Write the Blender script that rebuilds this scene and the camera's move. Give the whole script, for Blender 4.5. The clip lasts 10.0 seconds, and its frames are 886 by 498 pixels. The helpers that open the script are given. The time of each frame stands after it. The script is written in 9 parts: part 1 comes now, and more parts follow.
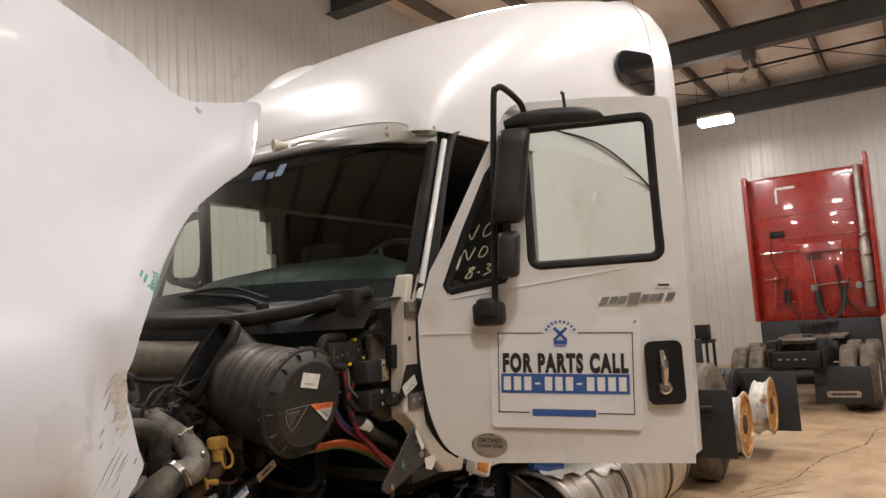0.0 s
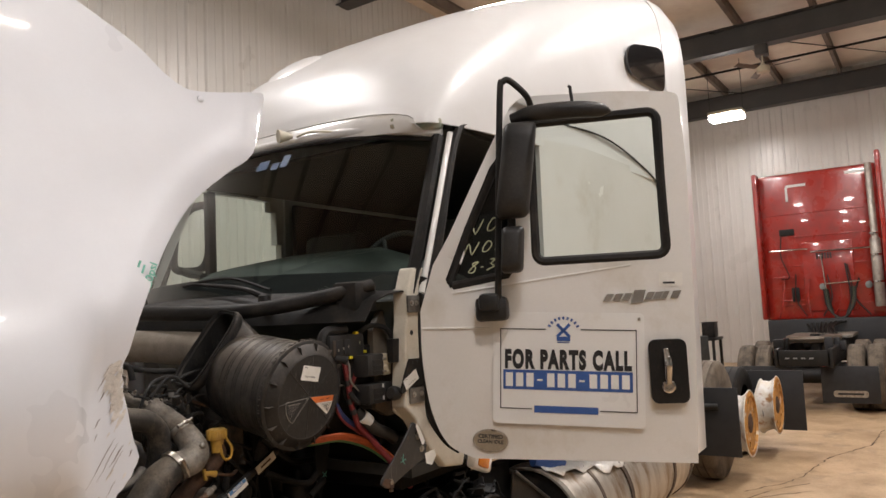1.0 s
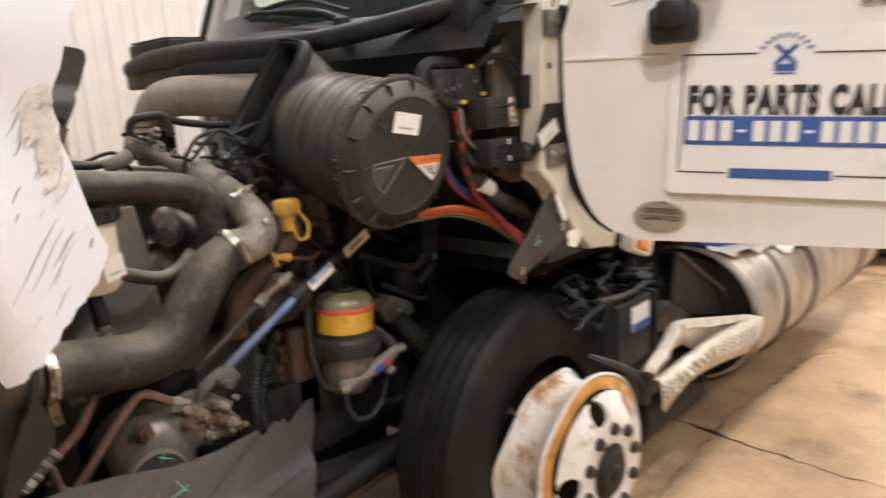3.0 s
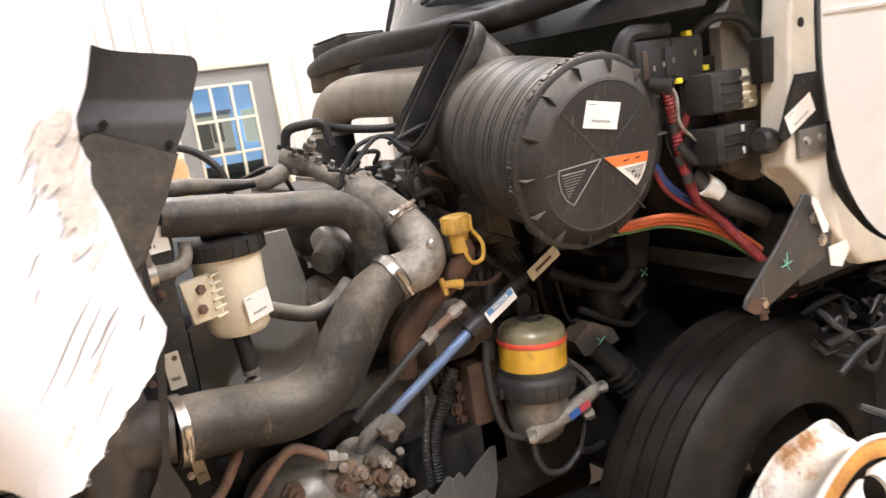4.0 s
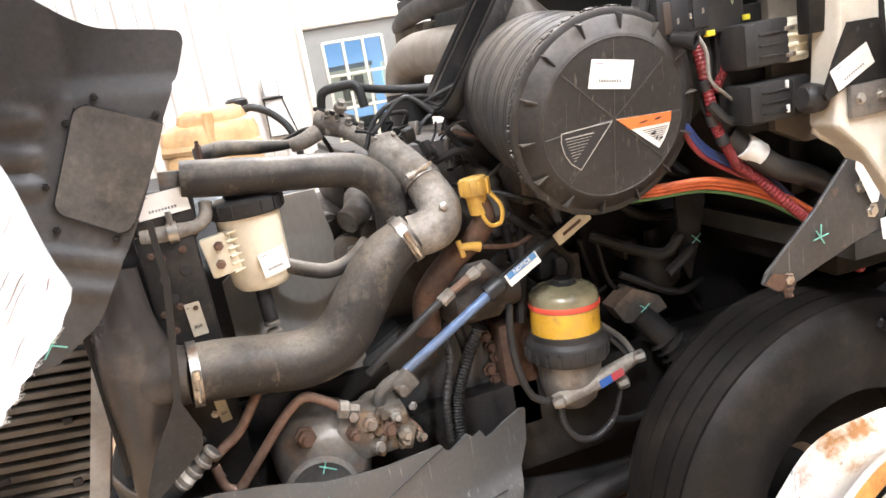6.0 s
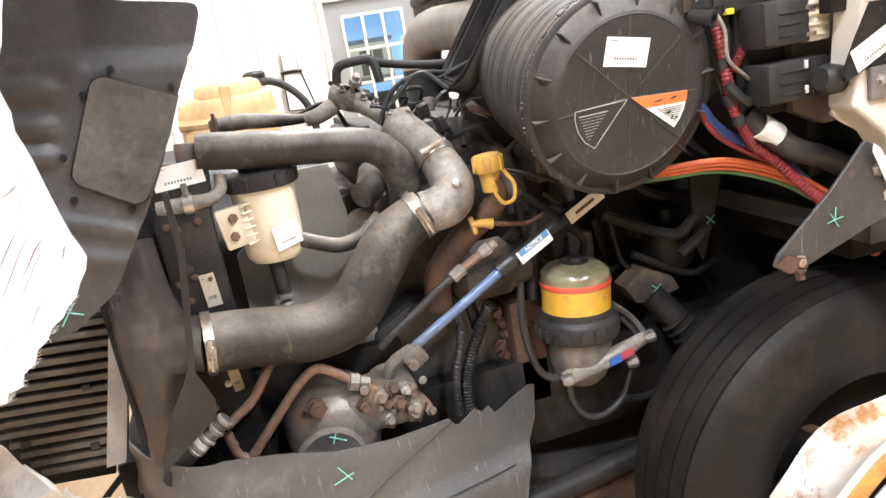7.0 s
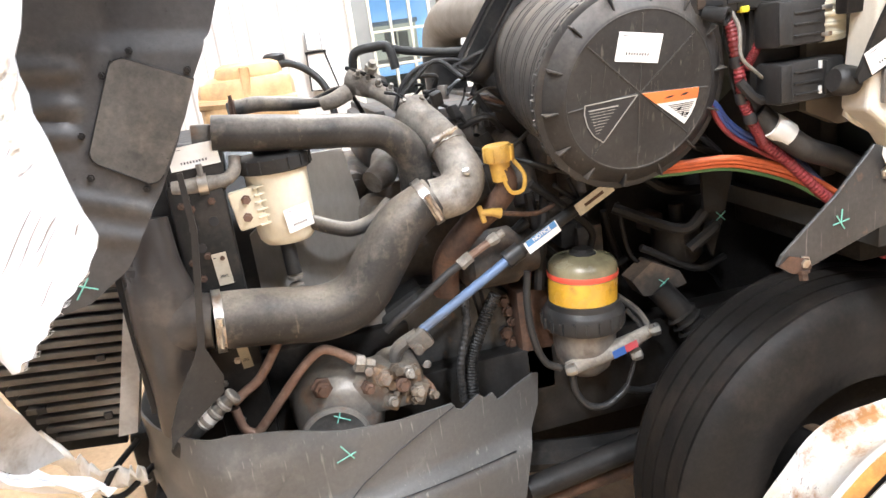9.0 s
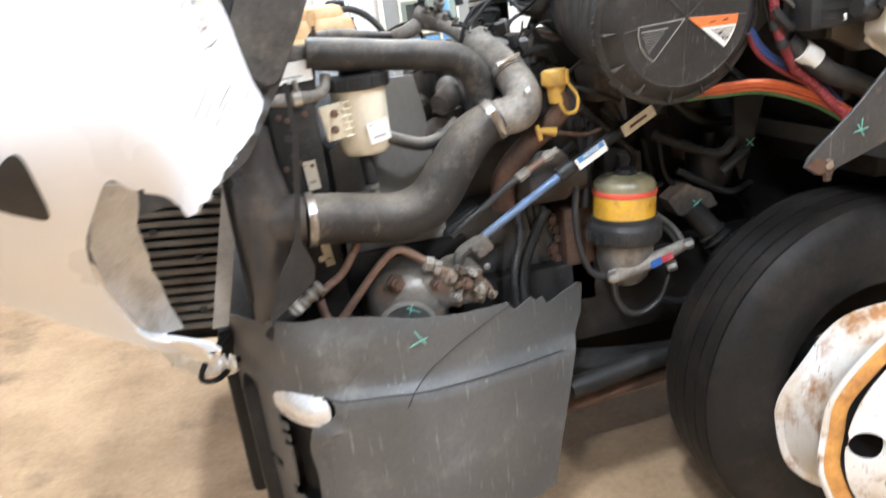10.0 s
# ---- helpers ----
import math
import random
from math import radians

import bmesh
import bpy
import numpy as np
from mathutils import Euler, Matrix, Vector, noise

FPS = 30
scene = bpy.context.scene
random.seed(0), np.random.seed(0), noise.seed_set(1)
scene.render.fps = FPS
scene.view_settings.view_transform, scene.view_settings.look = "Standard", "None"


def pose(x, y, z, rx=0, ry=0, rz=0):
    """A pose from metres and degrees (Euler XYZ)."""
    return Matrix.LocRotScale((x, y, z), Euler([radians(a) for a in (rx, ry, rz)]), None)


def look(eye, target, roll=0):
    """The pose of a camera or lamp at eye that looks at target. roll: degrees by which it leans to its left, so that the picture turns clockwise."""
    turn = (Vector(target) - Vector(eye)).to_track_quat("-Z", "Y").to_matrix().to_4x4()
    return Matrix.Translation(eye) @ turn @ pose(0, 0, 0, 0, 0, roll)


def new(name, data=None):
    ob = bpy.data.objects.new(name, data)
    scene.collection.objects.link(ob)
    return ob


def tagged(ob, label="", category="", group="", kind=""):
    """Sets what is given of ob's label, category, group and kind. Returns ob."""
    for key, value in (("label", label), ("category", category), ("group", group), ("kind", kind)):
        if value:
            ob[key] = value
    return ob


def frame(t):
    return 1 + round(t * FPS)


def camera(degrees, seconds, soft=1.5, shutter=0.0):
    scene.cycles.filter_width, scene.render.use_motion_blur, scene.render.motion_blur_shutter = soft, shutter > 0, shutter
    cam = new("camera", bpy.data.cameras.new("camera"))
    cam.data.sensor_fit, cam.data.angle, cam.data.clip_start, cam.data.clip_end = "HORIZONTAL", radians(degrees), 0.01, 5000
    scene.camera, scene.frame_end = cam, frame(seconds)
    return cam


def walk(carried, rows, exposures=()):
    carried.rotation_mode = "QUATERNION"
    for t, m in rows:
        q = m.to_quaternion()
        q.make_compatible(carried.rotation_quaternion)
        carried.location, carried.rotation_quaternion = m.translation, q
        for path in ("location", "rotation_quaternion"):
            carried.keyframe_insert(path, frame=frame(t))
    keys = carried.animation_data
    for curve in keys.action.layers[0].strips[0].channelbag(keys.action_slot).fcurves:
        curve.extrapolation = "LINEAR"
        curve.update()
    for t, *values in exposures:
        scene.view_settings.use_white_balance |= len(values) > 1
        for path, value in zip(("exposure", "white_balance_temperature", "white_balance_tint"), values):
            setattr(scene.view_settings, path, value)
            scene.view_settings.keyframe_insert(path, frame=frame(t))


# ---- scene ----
cam = camera(62.8, 10.0, shutter=0.5)
PATH = [
    (0, (-2.543, -2.886, 1.837), (-0.874, -1.801, 2.028), -3.7),
    (0.5, (-2.543, -2.889, 1.842), (-0.88, -1.792, 2.025), -3.3),
    (1, (-2.512, -2.888, 1.844), (-0.854, -1.783, 2.016), -2.8),
    (1.5, (-2.398, -2.906, 1.788), (-0.775, -1.738, 1.792), -1.9),
    (2, (-2.195, -2.682, 1.747), (-0.616, -1.513, 1.371), -2.1),
    (2.5, (-2.052, -2.494, 1.734), (-0.505, -1.303, 1.301), -2.3),
    (3, (-1.848, -2.317, 1.724), (-0.441, -0.964, 1.288), -4.1),
    (3.2, (-1.786, -2.263, 1.73), (-0.508, -0.784, 1.301), -5.7),
    (4.3, (-1.454, -2.027, 1.726), (-0.574, -0.28, 1.308), -8.9),
    (4.5, (-1.41, -2.045, 1.723), (-0.572, -0.277, 1.308), -9.1),
    (5, (-1.313, -2.108, 1.706), (-0.588, -0.29, 1.296), -9.7),
    (5.5, (-1.257, -2.161, 1.709), (-0.654, -0.307, 1.264), -10.1),
    (7, (-1.233, -2.2, 1.708), (-0.768, -0.331, 1.169), -9.6),
    (7.5, (-1.224, -2.197, 1.704), (-0.78, -0.326, 1.154), -9.1),
    (8, (-1.219, -2.194, 1.704), (-0.792, -0.323, 1.142), -8.7),
    (8.5, (-1.205, -2.202, 1.705), (-0.789, -0.331, 1.136), -8.3),
    (9, (-1.21, -2.227, 1.719), (-0.807, -0.355, 1.145), -8.1),
    (9.5, (-1.262, -2.315, 1.703), (-0.872, -0.441, 1.122), -7.8),
    (10, (-1.425, -2.448, 1.627), (-1.051, -0.583, 1.011), -7.6),
]
walk(cam, [(t, look(eye, target, roll)) for t, eye, target, roll in PATH], [(0, -0.46, 6400, 13), (1.1, -0.46, 6400, 13), (1.5, -0.55, 6500, 14), (2.0, -0.03, 6400, 16), (2.5, 0.13, 6300, 15), (3.0, 0.38, 6250, 14), (4.5, 1.27, 5850, 12), (5.5, 1.42, 5750, 11), (9, 1.58, 5600, 9), (9.5, 1.5, 5500, 8), (10, 1.25, 5300, 6)])

# ---- world, lamps, exposure ----
world = bpy.data.worlds.new("world")
scene.world = world
world.use_nodes = True
world.node_tree.nodes["Background"].inputs[0].default_value = (1.0, 0.93, 0.84, 1)
world.node_tree.nodes["Background"].inputs[1].default_value = 0.05


def shop_lamp(x, y, z, watts, along="y", length=0.8):
    d = bpy.data.lights.new("shop_lamp", "AREA")
    d.shape, d.size, d.size_y = "RECTANGLE", 0.45, length
    d.energy, d.color = watts, (1.0, 0.965, 0.93)
    ob = new("shop_lamp", d)
    ob.matrix_world = pose(x, y, z, 0, 0, 0 if along == "y" else 90)
    return ob


LAMPS = [(-3.8, -6.4), (1.0, -6.2), (-2.6, -3.6), (2.0, -2.9), (5.6, -3.0), (9.6, -2.9), (16.6, -4.2), (0.2, 2.2), (5.6, 1.4), (10.4, 1.4), (16.64, 1.03)]
for lx, ly in LAMPS:
    shop_lamp(lx, ly, 6.33, 118)

# ---- helpers of this scene ----
V = Vector


def part(name, bm, material, parent=None, label="", smooth=40, mats=()):
    """Link a bmesh as one mesh object under a thing or a part."""
    me = bpy.data.meshes.new(name)
    bmesh.ops.recalc_face_normals(bm, faces=bm.faces[:])
    bm.to_mesh(me)
    bm.free()
    for m in (material, *mats):
        me.materials.append(m)
    if smooth:
        me.polygons.foreach_set("use_smooth", [True] * len(me.polygons))
        me.set_sharp_from_angle(angle=radians(smooth))
    ob = new(name, me)
    if parent is not None:
        ob.parent = parent
    if label:
        ob["label"] = label
    return ob


def thing(name, label, category, at=(0, 0, 0), group="", kind=""):
    ob = new(name)
    ob.location = at
    ob.empty_display_size = 0.1
    # children are modelled in world coordinates
    return tagged(ob, label, category, group, kind)


def kid(thing_ob, ob):
    ob.parent = thing_ob
    ob.matrix_parent_inverse = Matrix.Translation(-thing_ob.location)
    return ob


def solid(ob, thick, offset=-1.0, crisp=True):
    m = ob.modifiers.new("thick", "SOLIDIFY")
    m.thickness, m.offset = thick, offset
    if crisp:
        e = ob.modifiers.new("crisp_rim", "EDGE_SPLIT")
        e.split_angle = radians(48)
    return ob


def bevel(ob, width, seg=2):
    m = ob.modifiers.new("bevel", "BEVEL")
    m.width, m.segments, m.limit_method, m.angle_limit = width, seg, "ANGLE", radians(35)
    return ob


def frame_of(axis):
    a = V(axis).normalized()
    u = a.orthogonal().normalized()
    return u, a.cross(u), a


def add_box(bm, lo, hi, m=None, bev=0.0):
    lo, hi = V(lo), V(hi)
    c, s = (lo + hi) / 2, hi - lo
    got = bmesh.ops.create_cube(bm, size=1.0, matrix=Matrix.Translation(c) @ Matrix.Diagonal((s.x, s.y, s.z, 1)))
    vs = got["verts"]
    if bev:
        es = list({e for v in vs for e in v.link_edges})
        r = bmesh.ops.bevel(bm, geom=es, offset=bev, segments=2, affect="EDGES", profile=0.5)
        vs = list({v for f in r["faces"] for v in f.verts} | {v for v in vs if v.is_valid})
    if m is not None:
        bmesh.ops.transform(bm, matrix=m, verts=vs)
    return vs


def box(lo, hi, m=None, bev=0.004):
    bm = bmesh.new()
    add_box(bm, lo, hi, m, bev)
    return bm


def add_ring_loft(bm, rings, close=False, caps=True):
    """Loft closed rings of points."""
    vv = [[bm.verts.new(p) for p in r] for r in rings]
    n = len(vv[0])
    for a, b in zip(vv, vv[1:] + ([vv[0]] if close else [])):
        for i in range(n):
            bm.faces.new((a[i], a[(i + 1) % n], b[(i + 1) % n], b[i]))
    if caps and not close:
        bm.faces.new(vv[0][::-1])
        bm.faces.new(vv[-1])
    return vv


def add_lathe(bm, base, axis, profile, seg=32, caps=True):
    """profile: (distance along axis, radius) pairs."""
    u, w, a = frame_of(axis)
    rings = []
    for h, r in profile:
        rings.append([V(base) + a * h + (u * math.cos(t) + w * math.sin(t)) * max(r, 1e-4)
                      for t in (2 * math.pi * i / seg for i in range(seg))])
    add_ring_loft(bm, rings, caps=caps)


def lathe(base, axis, profile, seg=32, caps=True):
    bm = bmesh.new()
    add_lathe(bm, base, axis, profile, seg, caps)
    return bm


def spline(pts, n=8):
    """Catmull-Rom through points of any length."""
    pts = [np.array(p, float) for p in pts]
    p = [2 * pts[0] - pts[1]] + pts + [2 * pts[-1] - pts[-2]]
    out = []
    for i in range(1, len(p) - 2):
        for k in range(n):
            t = k / n
            out.append(0.5 * (2 * p[i] + (p[i + 1] - p[i - 1]) * t + (2 * p[i - 1] - 5 * p[i] + 4 * p[i + 1] - p[i + 2]) * t * t
                              + (3 * p[i] - p[i - 1] - 3 * p[i + 1] + p[i + 2]) * t ** 3))
    out.append(p[-2])
    return out


def add_tube(bm, pts, r, seg=12, n=8, smooth=True, caps=True):
    """A tube along points; r is a radius, or a list with one for each point."""
    rs = [r] * len(pts) if isinstance(r, (int, float)) else list(r)
    rows = [list(p) + [q] for p, q in zip(pts, rs)]
    rows = spline(rows, n) if smooth and len(rows) > 2 else [np.array(q, float) for q in rows]
    P = [V(q[:3]) for q in rows]
    R = [max(float(q[3]), 1e-4) for q in rows]
    t0 = (P[1] - P[0]).normalized()
    u = t0.orthogonal().normalized()
    rings = []
    for i, c in enumerate(P):
        t = (P[min(i + 1, len(P) - 1)] - P[max(i - 1, 0)]).normalized()
        u = (u - t * u.dot(t)).normalized()
        w = t.cross(u)
        rings.append([c + (u * math.cos(a) + w * math.sin(a)) * R[i] for a in (2 * math.pi * k / seg for k in range(seg))])
    add_ring_loft(bm, rings, caps=caps)


def tube(pts, r, seg=12, n=8, smooth=True):
    bm = bmesh.new()
    add_tube(bm, pts, r, seg, n, smooth)
    return bm


def add_poly(bm, pts, thick=(0, 0, 0)):
    """An extruded polygon, from 3D points and a thickness vector."""
    a = [bm.verts.new(p) for p in pts]
    f = bm.faces.new(a)
    if V(thick).length > 0:
        b = [bm.verts.new(V(p) + V(thick)) for p in pts]
        bm.faces.new(b[::-1])
        n = len(a)
        for i in range(n):
            bm.faces.new((a[(i + 1) % n], a[i], b[i], b[(i + 1) % n]))
    return f


def poly(pts, thick=(0, 0, 0)):
    bm = bmesh.new()
    add_poly(bm, pts, thick)
    return bm


def clip_half(pts, ax, val, keep_less):
    out = []
    for i, p in enumerate(pts):
        q = pts[(i + 1) % len(pts)]
        a, b = (val - p[ax], val - q[ax]) if keep_less else (p[ax] - val, q[ax] - val)
        if a >= 0:
            out.append(p)
        if (a >= 0) != (b >= 0):
            t = a / (a - b)
            out.append((p[0] + (q[0] - p[0]) * t, p[1] + (q[1] - p[1]) * t))
    return out


def sheet(outline, place, cell=0.05, holes=()):
    """A flat outline (u, v), cut into cells and laid into space by place(u, v). Holes are axis-parallel or free outlines."""
    pts = list(outline)
    for h in holes:
        k = min(((i, j) for i in range(len(pts)) for j in range(len(h))),
                key=lambda ij: (pts[ij[0]][0] - h[ij[1]][0]) ** 2 + (pts[ij[0]][1] - h[ij[1]][1]) ** 2)
        i, j = k
        loop = list(h[j:]) + list(h[:j]) + [h[j]]
        area = sum(a[0] * b[1] - b[0] * a[1] for a, b in zip(pts, pts[1:] + pts[:1]))
        harea = sum(a[0] * b[1] - b[0] * a[1] for a, b in zip(h, list(h[1:]) + [h[0]]))
        if area * harea > 0:
            loop = loop[::-1]
        pts = pts[:i + 1] + loop + pts[i:]
    us, vs = [p[0] for p in pts], [p[1] for p in pts]
    bm = bmesh.new()
    iu0, iu1 = math.floor(min(us) / cell), math.ceil(max(us) / cell)
    iv0, iv1 = math.floor(min(vs) / cell), math.ceil(max(vs) / cell)
    for i in range(iu0, iu1):
        col = clip_half(clip_half(pts, 0, i * cell, False), 0, (i + 1) * cell, True)
        if len(col) < 3:
            continue
        for j in range(iv0, iv1):
            c = clip_half(clip_half(col, 1, j * cell, False), 1, (j + 1) * cell, True)
            c = [p for k, p in enumerate(c) if (p[0] - c[k - 1][0]) ** 2 + (p[1] - c[k - 1][1]) ** 2 > 1e-10]
            if len(c) < 3 or abs(sum(a[0] * b[1] - b[0] * a[1] for a, b in zip(c, c[1:] + c[:1]))) < 1e-7:
                continue
            bm.faces.new([bm.verts.new(place(*p)) for p in c])
    bmesh.ops.remove_doubles(bm, verts=bm.verts[:], dist=0.0008)
    bmesh.ops.dissolve_degenerate(bm, edges=bm.edges[:], dist=0.0004)
    return bm


def rounded(u0, v0, u1, v1, r, n=5):
    out = []
    for cu, cv, a0 in ((u1 - r, v1 - r, 0), (u0 + r, v1 - r, 90), (u0 + r, v0 + r, 180), (u1 - r, v0 + r, 270)):
        for k in range(n + 1):
            a = radians(a0 + 90 * k / n)
            out.append((cu + r * math.cos(a), cv + r * math.sin(a)))
    return out


def smooth_line(pts, n=6):
    return [tuple(float(c) for c in p) for p in spline(pts, n)]


def text_mesh(body, size, m, material, name, parent, bold=0.0, depth=0.0006, width=None, spread=1.0):
    cu = bpy.data.curves.new(name, "FONT")
    cu.space_character = spread
    cu.body, cu.size, cu.align_x, cu.align_y, cu.offset, cu.extrude = body, size, "CENTER", "CENTER", bold, depth
    tmp = bpy.data.objects.new("tmp", cu)
    scene.collection.objects.link(tmp)
    bpy.context.view_layer.update()
    me = bpy.data.meshes.new_from_object(tmp.evaluated_get(bpy.context.evaluated_depsgraph_get()))
    bpy.data.objects.remove(tmp)
    if width:
        xs = [v.co.x for v in me.vertices]
        me.transform(Matrix.Diagonal((width / (max(xs) - min(xs)), 1, 1, 1)))
    me.transform(m)
    me.materials.clear()
    me.materials.append(material)
    me.name = name
    ob = new(name, me)
    ob.parent = parent
    return ob


def bolt(bm, at, axis, r=0.009, h=0.008):
    add_lathe(bm, V(at) - V(axis).normalized() * 0.002, axis, [(0, r * 1.5), (h * 0.35, r * 1.5), (h * 0.36, r), (h, r * 0.92)], 6)


def clamp_band(bm, at, axis, r, w=0.016):
    add_lathe(bm, V(at) - V(axis).normalized() * w / 2, axis, [(0, r), (0, r + 0.004), (w, r + 0.004), (w, r)], 28, caps=False)


# ---- materials ----
def mat(name, base, rough=0.5, metal=0.0, second=None, scale=6.0, mix=(0.45, 0.7), fine=0.12, fine_scale=90.0, bump=0.15,
        bump_scale=None, dirt=None, dirt_scale=3.0, dirt_mix=(0.55, 0.75), coat=0.0, spec=0.5, rough_var=0.12, stretch=None, island=0.0, top=None, speck=None, scratch=None):
    """A worn surface: a base and a second colour in clouds, a fine grain, patches of dirt, relief and uneven gloss."""
    m = bpy.data.materials.new(name)
    m.use_nodes = True
    nt = m.node_tree
    b = nt.nodes["Principled BSDF"]
    N, L = nt.nodes.new, nt.links.new
    geo = N("ShaderNodeTexCoord")
    co = geo.outputs["Object"]
    if stretch:
        mp = N("ShaderNodeMapping")
        mp.inputs["Scale"].default_value = stretch
        L(co, mp.inputs["Vector"])
        co = mp.outputs["Vector"]

    def tex(sc, detail=4.0, rgh=0.6):
        t = N("ShaderNodeTexNoise")
        t.inputs["Scale"].default_value, t.inputs["Detail"].default_value, t.inputs["Roughness"].default_value = sc, detail, rgh
        L(co, t.inputs["Vector"])
        return t.outputs["Fac"]

    def ramp(fac, lo, hi):
        r = N("ShaderNodeMapRange")
        r.inputs["From Min"].default_value, r.inputs["From Max"].default_value = lo, hi
        L(fac, r.inputs["Value"])
        return r.outputs["Result"]

    def blend(fac, a, c):
        x = N("ShaderNodeMix")
        x.data_type = "RGBA"
        L(fac, x.inputs["Factor"])
        for v, k in ((a, 6), (c, 7)):
            if isinstance(v, tuple):
                x.inputs[k].default_value = (*v, 1)
            else:
                L(v, x.inputs[k])
        return x.outputs[2]

    second = second or tuple(c * 0.8 for c in base)
    clouds = tex(scale)
    col = blend(ramp(clouds, *mix), base, second)
    if dirt:
        col = blend(ramp(tex(dirt_scale, 6.0, 0.65), *dirt_mix), col, dirt)
    if top:
        # dust settles on faces that look up
        g = N("ShaderNodeNewGeometry")
        sep = N("ShaderNodeSeparateXYZ")
        L(g.outputs["Normal"], sep.inputs[0])
        mul = N("ShaderNodeMath")
        mul.operation = "MULTIPLY"
        L(ramp(sep.outputs["Z"], 0.0, 1.0), mul.inputs[0])
        L(ramp(tex(scale * 1.7, 5.0), 0.25, 0.65), mul.inputs[1])
        half = N("ShaderNodeMath")
        half.operation = "MULTIPLY"
        half.inputs[1].default_value = 0.8
        L(mul.outputs[0], half.inputs[0])
        col = blend(half.outputs[0], col, top)
    if speck:
        # grit and small chips
        col = blend(ramp(tex(170.0, 4.0, 0.7), 0.64, 0.80), col, speck)
        col = blend(ramp(tex(55.0, 5.0, 0.7), 0.63, 0.76), col, tuple(0.6 * c for c in speck))
    if scratch:
        # thin scuffs and runs, mostly upright, in patches
        sm = N("ShaderNodeMapping")
        sm.inputs["Scale"].default_value, sm.inputs["Rotation"].default_value = (1.0, 1.0, 0.07), (0.0, 0.25, 0.0)
        L(geo.outputs["Object"], sm.inputs["Vector"])
        st = N("ShaderNodeTexNoise")
        st.inputs["Scale"].default_value, st.inputs["Detail"].default_value = 130.0, 2.0
        L(sm.outputs["Vector"], st.inputs["Vector"])
        pm_ = N("ShaderNodeMath")
        pm_.operation = "MULTIPLY"
        L(ramp(st.outputs["Fac"], 0.63, 0.72), pm_.inputs[0])
        L(ramp(tex(9.0, 3.0), 0.42, 0.62), pm_.inputs[1])
        col = blend(pm_.outputs[0], col, scratch)
    grain = tex(fine_scale, 3.0, 0.7)
    hsv = N("ShaderNodeHueSaturation")
    L(ramp_val(nt, grain, 1 - fine, 1 + fine), hsv.inputs["Value"])
    L(col, hsv.inputs["Color"])
    L(hsv.outputs[0], b.inputs["Base Color"])
    L(ramp_val(nt, clouds, max(0.02, rough - rough_var), min(1, rough + rough_var)), b.inputs["Roughness"])
    b.inputs["Metallic"].default_value = metal
    b.inputs["Specular IOR Level"].default_value = spec
    if coat:
        b.inputs["Coat Weight"].default_value, b.inputs["Coat Roughness"].default_value = coat, 0.03
    if bump:
        bp = N("ShaderNodeBump")
        bp.inputs["Strength"].default_value, bp.inputs["Distance"].default_value = bump, 0.004
        L(tex(bump_scale or fine_scale * 0.6, 5.0), bp.inputs["Height"])
        L(bp.outputs[0], b.inputs["Normal"])
    return m


def ramp_val(nt, fac, lo, hi):
    r = nt.nodes.new("ShaderNodeMapRange")
    r.inputs["From Min"].default_value, r.inputs["From Max"].default_value = 0.25, 0.75
    r.inputs["To Min"].default_value, r.inputs["To Max"].default_value = lo, hi
    nt.links.new(fac, r.inputs["Value"])
    return r.outputs["Result"]


DUST = (0.20, 0.165, 0.125)
M_WHITE = mat("white_paint", (0.82, 0.81, 0.785), 0.22, second=(0.77, 0.76, 0.725), scale=2.2, mix=(0.35, 0.75), fine=0.02, bump=0.02, coat=0.5,
              dirt=(0.60, 0.55, 0.46), dirt_scale=2.3, dirt_mix=(0.56, 0.85), rough_var=0.06)
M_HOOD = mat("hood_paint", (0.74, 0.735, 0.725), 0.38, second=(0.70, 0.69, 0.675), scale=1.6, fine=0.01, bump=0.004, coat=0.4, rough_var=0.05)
# white of the tilted hood, its cool shade put into the base colour
M_HOODP = mat("shaded_hood_paint", (0.685, 0.70, 0.735), 0.3, second=(0.64, 0.65, 0.68), scale=1.6, fine=0.01, bump=0.004, coat=1.0, rough_var=0.05)
M_RAW = mat("scraped_paint", (0.82, 0.80, 0.76), 0.5, second=(0.70, 0.66, 0.59), scale=26, mix=(0.52, 0.72), fine=0.12, bump=0.4,
            dirt=(0.33, 0.27, 0.2), dirt_scale=34, dirt_mix=(0.62, 0.74), stretch=(1, 1, 0.5))
M_PLASTIC = mat("black_plastic", spec=0.28, base=(0.024, 0.0232, 0.0225), rough=0.45, second=(0.042, 0.039, 0.036), scale=5, fine=0.18, bump=0.12,
                dirt=(0.13, 0.108, 0.085), dirt_scale=4.5, dirt_mix=(0.60, 0.92), speck=(0.11, 0.09, 0.07))
M_CANISTER = mat("dusty_plastic", spec=0.35, base=(0.020, 0.0195, 0.019), rough=0.48, second=(0.036, 0.034, 0.032), scale=4, fine=0.22, bump=0.12,
                 dirt=(0.10, 0.088, 0.075), dirt_scale=6, dirt_mix=(0.56, 0.85), top=(0.19, 0.155, 0.12), speck=(0.08, 0.07, 0.06), scratch=(0.10, 0.09, 0.078))
